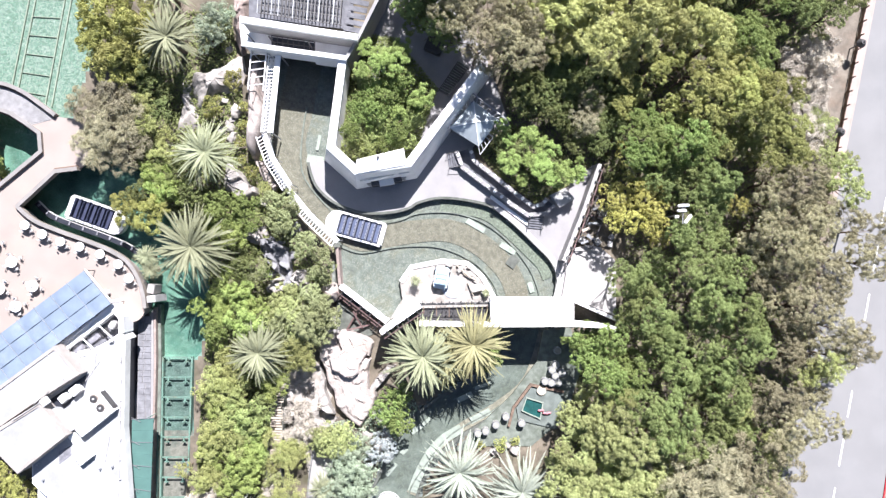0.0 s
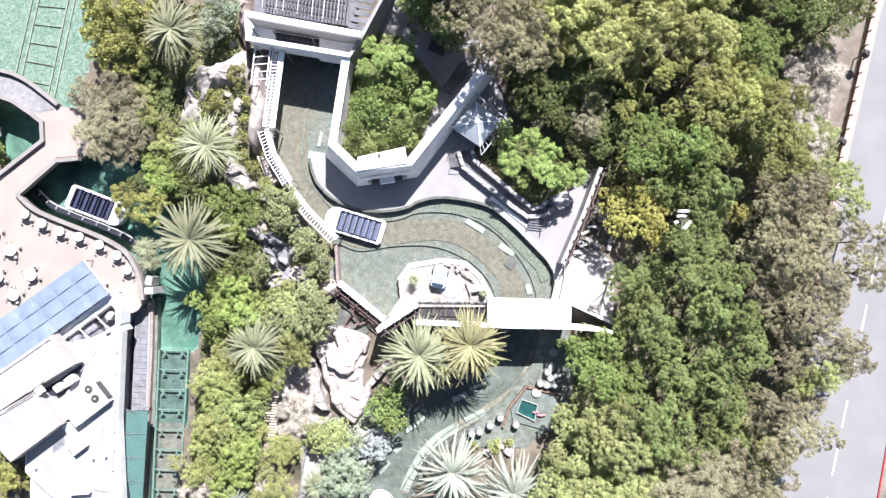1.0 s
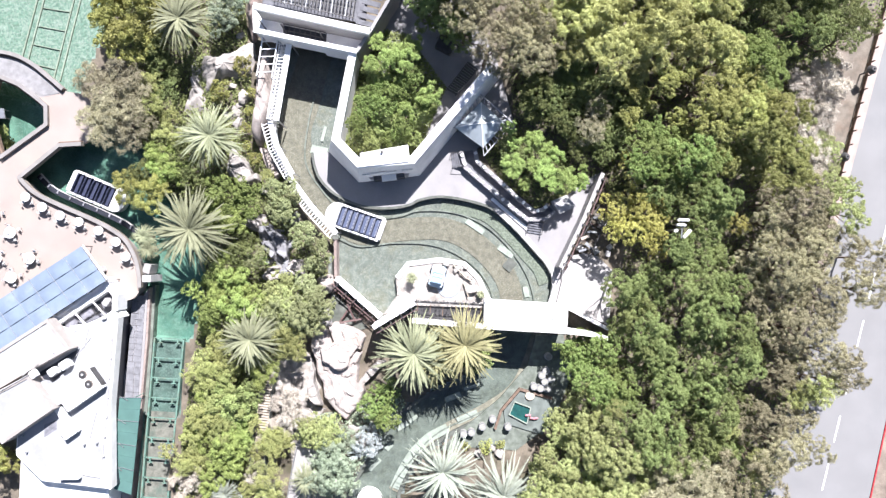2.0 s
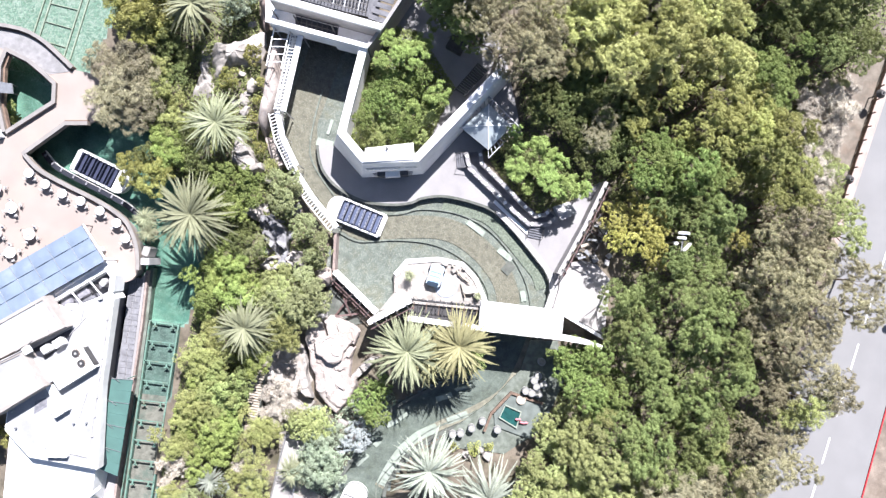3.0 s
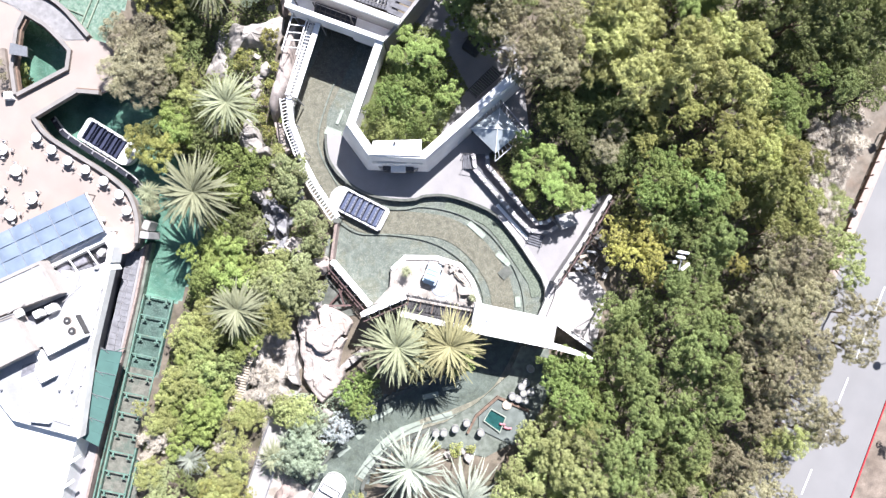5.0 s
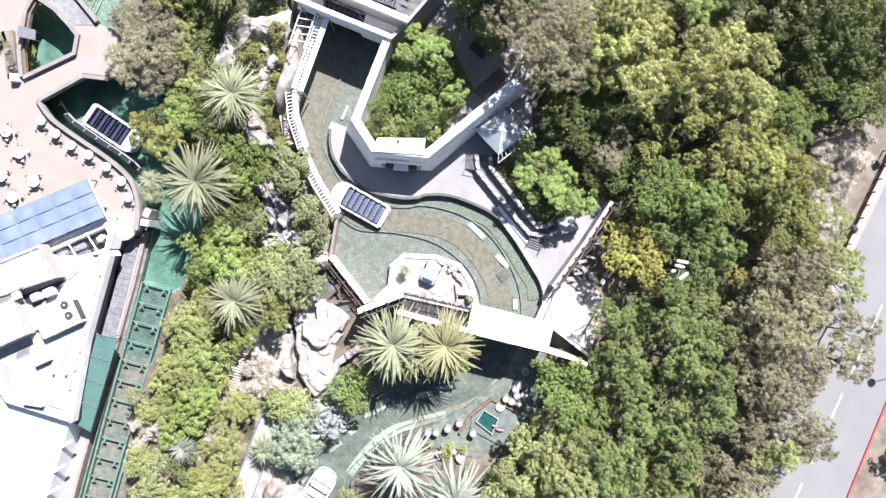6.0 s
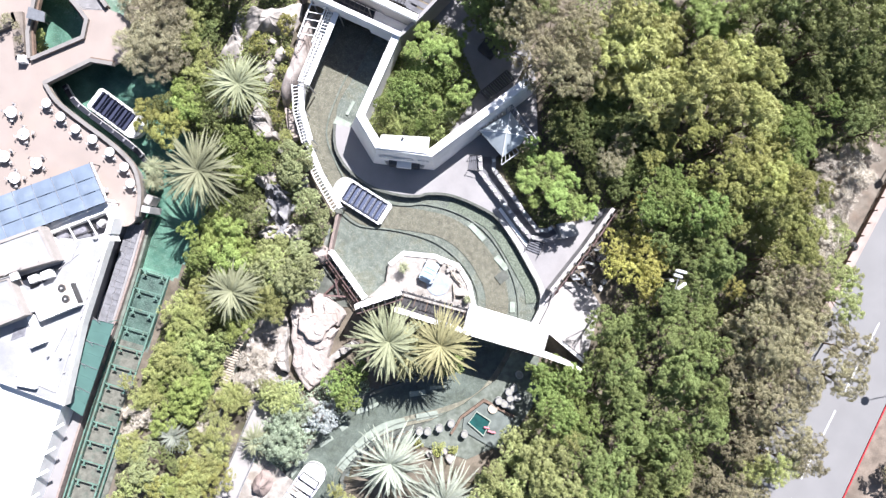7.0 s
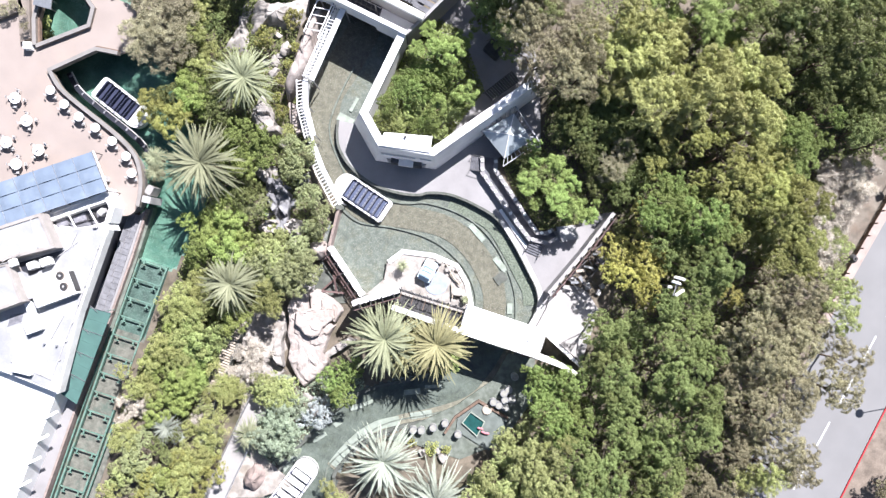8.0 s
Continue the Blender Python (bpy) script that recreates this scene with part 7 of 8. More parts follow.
def tree(p, r, h, key, label, category="tree", group="trees in the grove", z0=0.4):
    """Crown of radius r whose widest level lies at height h."""
    i = count[0] = count[0] + 1
    e = thing("tree" if category == "tree" else category.replace(" ", "_"), (p[0], p[1], z0), label, category, group)
    c = new("crown", SPECIES[key][i % len(SPECIES[key])])
    c.parent = e
    c.location = (0, 0, max(0.1, h - z0))
    c.rotation_euler = (0, 0, i * 2.4)
    c.scale = (r, r * (0.9 + 0.2 * ((i * 7) % 5) / 5), r * (0.95 + 0.35 * ((i * 3) % 4) / 4))
    t = new("trunk", TRUNKS[i % 2])
    t.parent = e
    t.rotation_euler = (0, 0, i * 1.7)
    hh = (h - z0) + r * 0.35
    t.scale = (max(r, hh * 0.7), max(r, hh * 0.7), hh)
    return e


def grove(pts, radii, h, key, label, vary=0.35, **kw):
    for p, r in zip(pts, radii):
        tree(p, r, h + vary * math.sin(p[0] * 3 + p[1]), key, label, **kw)


grove([(1.82, 28.42), (5.95, 30.02), (9.82, 29.8), (4.73, 25.48), (7.91, 26.58), (11.37, 27.04), (9.24, 24.1), (6.31, 23.82), (3.08, 31.06), (12.16, 24.4)],
      (2.93, 3.7, 3.08, 2.93, 3.7, 2.7, 2.77, 2.16, 2.93, 1.54,), 8.2, "olive", "brownish olive tree overhanging the court", vary=1.9)
grove([(-2.03, 29.9), (1.29, 27.09), (-0.29, 28.15), (-3.73, 30.88)],
      (2.67, 2.04, 1.73, 2.04,), 5.4, "green", "dark green tree at the edge of the shaded court", vary=1.9)
grove([(12.24, 31.09), (15.11, 30.11), (18.36, 30.3), (21.46, 28.46), (15.75, 26.87), (19.35, 25.28), (24.56, 27.51), (27.59, 29.46), (31.01, 30.25), (34.01, 28.61), (22.99, 24.58), (25.47, 30.95), (29.02, 32.62), (33.83, 26.58), (31.69, 32.66), (19.28, 33.55), (34.78, 33.33), (16.37, 32.51), (28.89, 27.2), (31.26, 27.62), (14.49, 33.64)],
      (3.42, 3.88, 4.04, 3.88, 3.26, 3.26, 3.73, 3.57, 3.26, 2.95, 2.95, 3.26, 2.95, 2.33, 2.33, 3.57, 1.71, 3.42, 2.64, 2.64, 3.11,), 6.2, "bamboo", "feathery yellow-green bamboo clump", vary=1.9)
grove([(24.25, 20.56), (26.73, 22.44), (28.46, 23.72), (31.08, 24.57), (22.91, 22.17), (30.91, 22.53), (22.94, 18.65), (28.84, 19.31), (34.62, 24.88), (36.47, 25.93), (27.84, 34.94), (25.96, 33.97)],
      (2.18, 1.87, 1.4, 1.64, 1.56, 1.4, 1.56, 1.71, 1.87, 1.71, 2.02, 1.71,), 6, "yellow", "yellow-green tree with rounded foliage clumps", vary=1.9)
grove([(33.11, 21.2), (35.62, 22.81), (38.07, 21.37), (35.72, 19.4), (31.78, 18.76), (39.95, 19.91), (33.83, 18.15), (30.97, 17.49)],
      (3.25, 3.25, 3.25, 2.94, 2.48, 2.48, 2.48, 1.86,), 6.4, "yellow", "olive-yellow leafy tree with clumped foliage", vary=1.9)
grove([(36, 15.95), (38.61, 17.11), (35.26, 13.79), (40.43, 14.63), (41.39, 17.61), (38.31, 14.42), (42.25, 12.72), (40.61, 11.05), (43.18, 15.71), (42.11, 20.04), (36.64, 17.67), (44.38, 11.51), (32.91, 16.19), (34.08, 13.95)],
      (2.98, 2.98, 1.88, 2.98, 2.82, 2.66, 2.66, 2.04, 2.19, 2.19, 2.19, 1.72, 2.04, 1.72,), 5.6, "moss", "mossy olive-green tree with layered clumps", vary=1.9)
grove([(37.8, 28.82), (39.22, 26.83), (38.95, 24.34), (40.78, 30.18), (37.73, 26.41)],
      (2.33, 3.26, 2.8, 1.55, 2.02,), 6.2, "fresh", "dense mid-green tree near the road", vary=1.9)
grove([(38.31, 37.24), (41.13, 36.61), (44.51, 35.18), (40.49, 32.69), (45.13, 37.39), (47.98, 36.34), (47.19, 33.29), (49.89, 32.35), (45.27, 30.4), (48.7, 30.3), (47.96, 39.37), (42.48, 38.41), (38.55, 34.65)],
      (2.67, 2.98, 2.51, 2.2, 3.3, 3.3, 2.98, 2.98, 2.2, 2.2, 2.98, 2.36, 1.73,), 5.4, "deep", "dark olive-green conifer-like tree", vary=1.9)
grove([(24.67, 14.59), (26.9, 12.71), (23.85, 12.24), (29.7, 13.92), (32.06, 12.97), (28.17, 15.2), (24.01, 16.07), (25.85, 16.97)],
      (2.63, 3.41, 2.48, 2.94, 2.48, 2.63, 1.86, 1.7,), 6.4, "fresh", "fresh green broad-leaved tree in the grove", vary=1.9)
grove([(31.71, 10.86), (33.41, 9.06), (30.77, 8.61), (27.29, 9.55), (34.42, 7.15), (33.58, 4.92), (32, 6.74), (29.2, 10.24), (28.56, 8.04), (22.75, -2.35), (25.7, -3.23), (24.68, -5.6), (26.81, -0.85), (29.13, 2.76), (31.68, 2.51), (34.74, 1.1), (30.33, -1.05), (33.22, -1.92), (36.15, -1.6), (23.19, -8.02), (26.46, -7.41), (28.15, -9.7), (26.62, -12.12), (31.49, -5.88)],
      (2.65, 2.65, 2.34, 2.18, 2.65, 2.49, 2.02, 1.87, 1.71, 2.96, 2.8, 2.96, 2.18, 2.18, 2.8, 2.65, 2.8, 2.96, 2.18, 1.87, 2.49, 2.96, 2.18, 2.18,), 6, "green", "broad leafy tree with a dense mid-green crown", vary=1.9)
grove([(33.35, -4.78), (36.13, -6.42), (32.88, -7.55), (33.92, -10.22), (37.48, -10.34), (38.7, -8.84)],
      (3.27, 2.65, 2.49, 2.96, 2.65, 1.87,), 6, "green", "broad leafy tree with a dense mid-green crown", vary=1.9)
grove([(23.63, 13.32), (24.00, 11.25), (21.42, 7.20), (23.75, 8.67), (23.62, 4.74), (26.12, 6.58), (27.48, 8.26), (26.96, 4.04), (28.03, 2.22), (21.87, 4.80), (25.54, 8.29)],
      (1.54, 1.39, 2.08, 2, 2.47, 2.62, 1.54, 2, 1.39, 1.39, 1.54,), 4.6, "gold", "yellowing olive tree beside the scenic wall", vary=0.7)
grove([(41.16, 9.15), (43.85, 8.92), (40.08, 6.74), (39.44, 3.29), (42.23, 5.17), (45.28, 5), (47.63, 6.8), (47.08, 2.54), (50.27, 4.34), (53.22, 3.24), (38.94, 0.45), (42.24, 0.89), (45.38, 0.17), (40.13, -2.27), (44.26, -2.9), (47.72, -2.19), (50.48, -0.49), (52.79, -0.68), (40.79, -5.68), (44.22, -6.25), (47.62, -4.48), (39.01, -25.86)],
      (2.8, 2.8, 2.18, 2.49, 3.27, 2.96, 2.96, 2.96, 2.96, 2.65, 2.96, 3.27, 2.96, 2.8, 3.27, 2.96, 2.65, 2.18, 2.02, 2.96, 2.34, 4.8,), 6, "olive", "grey-olive tree with a loose dusty crown", vary=1.9)
grove([(43.99, -9.05), (47.37, -8.47), (49.67, -10.31), (42.81, -12.26), (45.81, -12.28), (51.59, -12.15), (46.99, -16.39), (45.77, -18.64), (42.14, -17.16), (43.07, -20.22), (46.9, -20.34), (40.07, -16.24), (39.77, -18.89), (41.46, -22)],
      (2.96, 2.96, 2.8, 2.18, 3.27, 2.18, 2.18, 2.34, 2.49, 2.96, 1.87, 1.87, 2.02, 2.34,), 6, "olive", "grey-olive tree with a loose dusty crown beside the road", vary=1.9)
grove([(50, 10.72), (50.51, 8.55), (51.71, 12.09), (48.48, 11.88), (48.58, 9.42)],
      (2.36, 2.52, 1.57, 1.73, 1.57,), 5.2, "dusty", "yellow-olive tree at the roadside", vary=1.9)
grove([(44.28, -14.55), (46.25, -13.87), (48.31, -13.73), (49.4, -12.5), (46.67, -12.21), (45.05, -12.9), (37.38, -18.93), (39.68, -21.63)],
      (1.5, 1.7, 1.8, 1.4, 1.6, 1.2, 1.2, 1.4), 7.0, "lemon", "tan-yellow tree crown among olive trees", vary=1.0)
grove([(37.07, 6.22), (39.8, 3.37)],
      (1.53, 0.92,), 7.2, "gold", "yellow-leaved tree crown among olive trees", vary=1.9)
grove([(31.01, -13.48), (34, -14.39), (37.35, -13.17), (29.56, -15.96), (32.58, -17.5), (35.89, -16.88), (38.7, -15.84), (28.49, -13.41), (26.32, -9.48), (24.9, -9.06)],
      (3.28, 2.97, 2.66, 2.19, 2.34, 2.66, 1.87, 1.87, 1.72, 1.41,), 5.8, "green", "broad leafy tree with a dark green crown on the slope", vary=1.9)
grove([(18.38, -11.63), (21.21, -10.49), (22.83, -12.97), (20.24, -14.25), (24.13, -15.07), (17.24, -10.51), (22.94, -16.22), (19.56, -9.42)],
      (2.69, 2.22, 2.69, 2.69, 2.06, 1.74, 1.9, 1.58,), 4.8, "fresh", "fresh green broad-leaved tree by the canal bend", vary=1.9)
grove([(19.72, -15.56), (21.56, -17.45), (22.91, -16.79)],
      (1.57, 1.72, 1.33,), 5.6, "lemon", "yellow-green tree crown beside the canal bend", vary=1.9)
grove([(25.22, -18.24), (28.03, -19.74), (30.56, -22.12), (26.68, -22.27), (33.98, -20.24), (36.26, -21.24), (33.3, -23.94), (38.44, -21.56)],
      (2.68, 3.31, 3.16, 2.21, 2.68, 2.68, 2.21, 2.05,), 5, "green", "mid-green tree on the lower slope", vary=1.9)
grove([(18.3, -19.35), (20.03, -21.29), (17.19, -21.8), (22.06, -19.62), (23.03, -22.78), (20.57, -24.62), (16.86, -25.21), (27.02, -25.02), (14.98, -24.25), (14.03, -27.12), (18.31, -27.44), (25.31, -28.09), (19.31, -31.21), (27.05, -32.64), (15.79, -31.55)],
      (3.01, 3.01, 2.86, 2.54, 3.49, 3.33, 2.86, 2.86, 2.22, 2.7, 2.7, 4.6, 4.6, 4.8, 4,), 4.6, "dusty", "dusty olive tree on the lower slope", vary=1.9)
grove([(30.96, -23.96), (33.87, -23.98), (24.87, -24.7), (29.21, -25.54), (32.51, -26.54), (29.69, -28.96), (36.01, -27.59), (33.88, -31.06)],
      (2.68, 2.21, 2.05, 2.21, 4.6, 4, 4.2, 4.4,), 5, "grey", "dry grey-leaved tree with bare twigs", vary=1.9)
grove([(46.24, 24.07), (49.07, 25.32), (45.37, 21.76), (46.13, 19.06), (47.54, 16.92), (48.41, 21.71), (48.82, 14.72), (49.8, 23.11), (51.32, 25.63)],
      (2.47, 2.3, 1.81, 1.97, 2.14, 1.64, 1.64, 1.32, 1.15,), 1.8, "brush", "dry twiggy brush on the sandy bank", category="shrub", group="shrubs on the bank", vary=0.3)
grove([(50.1, 16.61), (46.3, 19.81), (48.45, 18.73), (47, 15.87), (49.38, 28.53), (50.28, 14.22)],
      (1.64, 1.47, 1.15, 1.31, 1.31, 1.23,), 2.2, "dusty", "dusty yellow shrub near the road", category="shrub", group="shrubs on the bank", vary=0.3)
grove([(38.72, 41.25), (34.59, 39.11), (43.1, 44.96), (35.84, 43.26), (48.31, 41.49)],
      (5.6, 5, 5.4, 5, 5,), 5.6, "deep", "dark olive-green conifer-like tree", vary=1.9)
grove([(22.56, 40.57), (18.48, 41.47), (25.29, 43.77), (24.47, 38.17), (29.35, 39.44), (29.26, 43.21), (32.88, 41.38)],
      (3.4, 3.4, 3.6, 3, 3, 3.2, 3,), 4.2, "deep", "dark green tree between the bamboo clumps", vary=1.9)
grove([(23.64, 36.72), (18.34, 37.15), (27.17, 37.17), (28.3, 40.5)],
      (2.4, 2.8, 2.2, 2.6,), 6, "plume", "feathery yellow-green bamboo clump", vary=1.9)
grove([(22.13, -29.13)],
      (4,), 4.6, "dusty", "yellow-green tree on the lower slope", vary=1.9)
grove([(40.94, -23.71)],
      (2.4,), 7, "lemon", "yellow-leaved tree crown among olive trees", vary=1.9)
grove([(47.16, 25.5), (49.08, 26.9), (50.96, 28.44), (46.39, 22.91), (49.25, 23.82), (48.23, 20.75), (47.04, 18.26), (49.71, 19.27), (48.52, 16.54), (50.58, 22.05), (45.87, 25.87), (50.84, 26.28), (45.27, 20.2)],
      (2.25, 1.90, 1.55, 2.07, 1.90, 2.07, 1.90, 1.55, 1.73, 1.21, 1.55, 1.21, 1.55,), 1.2, "brush", "dry twiggy brush on the dry bank", category="shrub", group="shrubs on the bank")
grove([(47.78, 19.26), (50.17, 16.59), (50.74, 18.02), (45.24, 23.69)],
      (1.21, 1.21, 1.04, 1.04,), 1.4, "dusty", "dusty yellow shrub on the dry bank", category="shrub", group="shrubs on the bank")
# shaded understorey between kiosk and grove
grove([(11.75, 21.72), (14.94, 18.51), (20.29, 17.81), (16.74, 21.73), (22.08, 19.6), (14.25, 24.44)], (2.4, 2.0, 2.0, 2.2, 2.4, 2.0), 2.8, "deep", "green understorey tree in a gap of the grove", category="tree", group="trees in the understorey")
grove([(11.27, 22.9), (13.44, 20.72), (15.62, 18.54), (18.54, 21.46), (20.72, 18.55), (16.36, 23.64), (11.26, 19.98), (22.16, 16.36), (17.8, 15.63), (22.91, 20.74), (19.28, 24.38), (14.91, 25.1), (22.87, 11.27), (20.7, 14.9)], (2.6, 2.6, 2.4, 3.0, 2.8, 2.8, 2.2, 2.4, 2.4, 3.0, 2.8, 2.6, 2.0, 2.0), 2.4, "deep", "shaded dark green understorey shrub", category="shrub", group="shrubs in the understorey")
grove([(18.29, 16.87), (19.38, 19.75)], (2.2, 2.0), 3.6, "grey", "dry grey shrub hanging over the dark hollow", category="shrub", group="shrubs in the understorey")
grove([(9.01, 11.91), (11.36, 15.07), (9, 14.99), (13.41, 14.1), (13.04, 11.18), (15.77, 10.59), (14.41, 13.5), (17.66, 10.32), (10.82, 9.98), (18.14, 12.31), (8.28, 16.84), (11.49, 12.21), (14.3, 9.69)],
      (1.55, 1.69, 0.96, 1.4, 1.69, 1.69, 1.1, 1.1, 0.96, 0.66, 0.96, 1.03, 1.03,), 3.8, "plume", "bright green bamboo beside the queue", group="trees at the queue", vary=0.9)
grove([(8.05, 15.73), (10.6, 13.17), (9.14, 13.9), (12.8, 12.08), (14.99, 11.35), (9.5, 12.07)], (1.5, 1.8, 1.6, 1.7, 1.7, 1.3), 2.0, "deep", "dark green undergrowth below the bamboo", category="shrub", group="shrubs at the queue", z0=0.6)
# planted court
grove([(-9.17, 26.41), (-6.82, 24.89), (-4.74, 26.05), (-5.35, 23.79), (-7.36, 23.85), (-9.57, 23.35), (-4.64, 17.65), (-2, 19.72)],
      (1.27, 1.59, 1.59, 1.59, 1.27, 1.11, 1.27, 1.59,), 4.6, "plume", "feathery bright green plant in the planted court", category="shrub", group="shrubs in the court", vary=0.6)
grove([(-8.18, 22.01), (-7.03, 20.12), (-9.15, 19.8), (-10.18, 18.1), (-7.99, 18.07), (-6.16, 22.07), (-10.86, 15.8)],
      (1.61, 2.42, 2.1, 1.61, 1.93, 1.61, 1.61,), 3.4, "fresh", "bright green shrub in the planted court", category="shrub", group="shrubs in the court", vary=0.6)
grove([(-4.27, 21.58), (-2.51, 19.78), (-2.83, 18.3), (-5.09, 20.06), (-5.91, 15.21), (-7.01, 14.35), (-4.78, 16.16)],
      (1.77, 1.77, 1.61, 1.77, 1.61, 1.13, 1.45,), 3.4, "fresh", "mid-green shrub in the planted court", category="shrub", group="shrubs in the court", vary=0.6)
grove([(-8.03, 15.92), (-5.4, 14.54), (-2.94, 17.27), (-9.64, 14.69), (-10.96, 13.77), (-8.77, 13.78), (-3.86, 14.99), (-6.76, 17), (-9.54, 22.42), (-4.58, 23.32)],
      (1.62, 1.14, 1.46, 1.62, 1.3, 1.3, 1.46, 1.79, 1.46, 1.3,), 2.8, "shrub", "dense green shrub in the planted court", category="shrub", group="shrubs in the court", vary=0.6)
grove([(-2.86, 30.84), (-0.35, 30.13), (1.8, 29.06), (-2.14, 32.29), (0.37, 32.66)], (2.4, 2.6, 2.4, 2.2, 2.6), 3.6, "green", "dark green tree at the edge of the shaded court", group="trees at the court")
# west bank
grove([(-37.14, 19.55), (-36.56, 16.91), (-34.81, 15.37), (-34.8, 12.79), (-22.27, 8.87)],
      (1.75, 1.56, 1.66, 1.94, 1.07,), 3, "lemon", "yellow-green shrub on the bank", category="shrub", group="shrubs on the west bank", vary=0.6)
grove([(-35.74, 10.47), (-35.42, 8.7), (-33.29, 8.73), (-27.49, 2.82), (-25.67, 2.42), (-21.77, -1.84)],
      (2.15, 2.15, 1.94, 2.15, 1.75, 0.88,), 2.8, "bright", "light green shrub on the bank", category="shrub", group="shrubs on the west bank", vary=0.6)
grove([(-37.16, 21.97), (-36.73, 24.77), (-32.32, 10.98), (-37.65, 8.02), (-31.08, 8.26), (-29.92, 6.64), (-23.98, 0.55), (-24.35, -1.34), (-35.24, 18.73), (-35.01, 21.37), (-22.24, -18.76), (-38.29, 24)],
      (2.15, 2.45, 1.96, 1.76, 2.15, 2.15, 1.56, 1.76, 1.56, 1.37, 1.96, 1.96,), 2.6, "deep", "dark green shrub in the shade of the bank", category="shrub", group="shrubs on the west bank", vary=0.6)
grove([(-26.82, 5.79), (-24.87, 6.4), (-24.64, 4.79), (-6.21, -19.33), (-5.22, -18.01), (-4.88, -20.88), (-28.18, -9.13), (-8.03, 15.82), (-23.48, 3.93)],
      (2.93, 2.15, 1.75, 2.34, 2.34, 1.94, 1.75, 1.56, 1.16,), 2.8, "fresh", "dense green shrub on the west bank", category="shrub", group="shrubs on the west bank", vary=0.6)
grove([(-26.55, 23.03), (-29.02, 19.32), (-25.24, 19.51), (-25.36, 17.24), (-25.76, 14.91), (-25.54, 12.72), (-24.08, 11.07)],
      (1.55, 1.48, 0.74, 0.74, 0.81, 0.67, 0.96,), 1.3, "bush", "clipped round olive-green bush among boulders", category="shrub", group="shrubs on the west bank")
grove([(-38.6, 5.98), (-36.54, 5.24), (-40.01, 6.75), (-35.17, 6.13)],
      (2.34, 2.54, 1.56, 1.56,), 2.6, "bush", "olive-yellow shrub overhanging the dock", category="shrub", group="shrubs on the west bank", vary=0.6)
grove([(-19.79, 6.6), (-18.64, 4.66), (-20, 4.01), (-21.32, 7.13), (-18.36, 6.58), (-22.23, -1.73), (-16.63, 1.4), (-15.11, 0.81), (-14.06, -1.03), (-14.55, -2.56), (-16.11, -2.11), (-16.59, 2.54), (-24.64, -3)],
      (2.26, 1.89, 1.67, 1.36, 1.13, 1.67, 1.89, 1.67, 1.67, 1.36, 1.13, 0.9, 1.06,), 3.2, "mist", "grey-green small tree beside the boulders", category="tree", group="trees on the west bank", vary=0.6)
grove([(-16.13, -5.43), (-14.95, -7.8), (-18.29, -8.23), (-15.84, -9.62), (-15.48, -8.01), (-14.03, -7.23), (-17.21, -9.87)],
      (2.12, 2.52, 2.71, 1.93, 3.29, 1.93, 1.55,), 3.4, "mist", "grey-green leafy tree on the slope", category="tree", group="trees on the west bank", vary=0.6)
grove([(-19.47, -6.28), (-17.93, -7.31), (-20.68, -7.59)],
      (2.9, 2.32, 1.74,), 3.4, "dusty", "pale olive tree on the slope", category="tree", group="trees on the west bank", vary=0.6)
grove([(-26.31, -3.87), (-28.05, -5.04), (-25.15, -4.83), (-30.45, -6.41), (-27.92, -7.78), (-24.14, -7.77), (-22.34, -6.53), (-28.35, -10.63), (-20.98, -15.93), (-27.85, -19.76), (-24.1, -23.5), (-24.08, -25.7), (-24.16, -27.9), (-23.46, -24.08), (-26.06, -6.01)],
      (2.54, 1.76, 1.96, 1.18, 1.76, 2.74, 1.76, 1.37, 2.15, 1.56, 2.34, 2.15, 1.96, 1.56, 1.76,), 2.6, "bright", "bright green shrub beside the track bank", category="shrub", group="shrubs on the west bank", vary=0.6)
grove([(-17.12, -11.2), (-16.5, -12.6)],
      (2.2, 1.9), 3.9, "lemon", "golden-yellow shrub beside the rock", category="shrub", group="shrubs on the west bank", vary=0.4)
grove([(-18.07, -13.14), (-19.33, -11.04), (-29.1, -27.55), (-20.52, -9.43)],
      (1.5, 1.5, 1.76, 1.3,), 2.4, "lemon", "golden-yellow shrub beside the rock", category="shrub", group="shrubs on the west bank", vary=0.6)
grove([(-27.57, -12.19), (-27.49, -13.91), (-27.77, -15.4), (-29.84, -17.23), (-27.47, -17.09), (-25.09, -16.12), (-26.42, -15.19), (-27.95, -22.3), (-25.71, -22.24), (-28.8, -24.68), (-28.35, -18.44)],
      (1.37, 1.76, 1.96, 1.57, 1.96, 1.57, 1.57, 2.16, 1.76, 1.57, 1.37,), 2.4, "lemon", "yellow-green shrub on the track bank", category="shrub", group="shrubs on the west bank", vary=0.6)
grove([(-19.34, -24.71), (-17.52, -24.96), (-18.95, -25.32), (-18.66, -29.67), (-18.84, -31.68), (-19.17, -33.91), (-29.36, -34.92), (-29.47, -33.55), (-22.01, -34.68), (-18.31, -24.05)],
      (1.57, 1.76, 1.97, 2.16, 1.97, 1.97, 1.97, 1.57, 1.57, 1.38,), 2.2, "lemon", "yellow-green shrub beside the path", category="shrub", group="shrubs on the west bank", vary=0.6)
grove([(-25.99, -19.66), (-23.86, -20.07), (-23.1, -21.3), (-25.31, -23.84), (-23.4, -25.1), (-26.94, -21.4), (-25.01, -18.19)],
      (2.34, 2.54, 1.96, 1.96, 1.96, 1.76, 1.56,), 2.6, "shrub", "dense green shrub on the slope", category="shrub", group="shrubs on the west bank", vary=0.6)
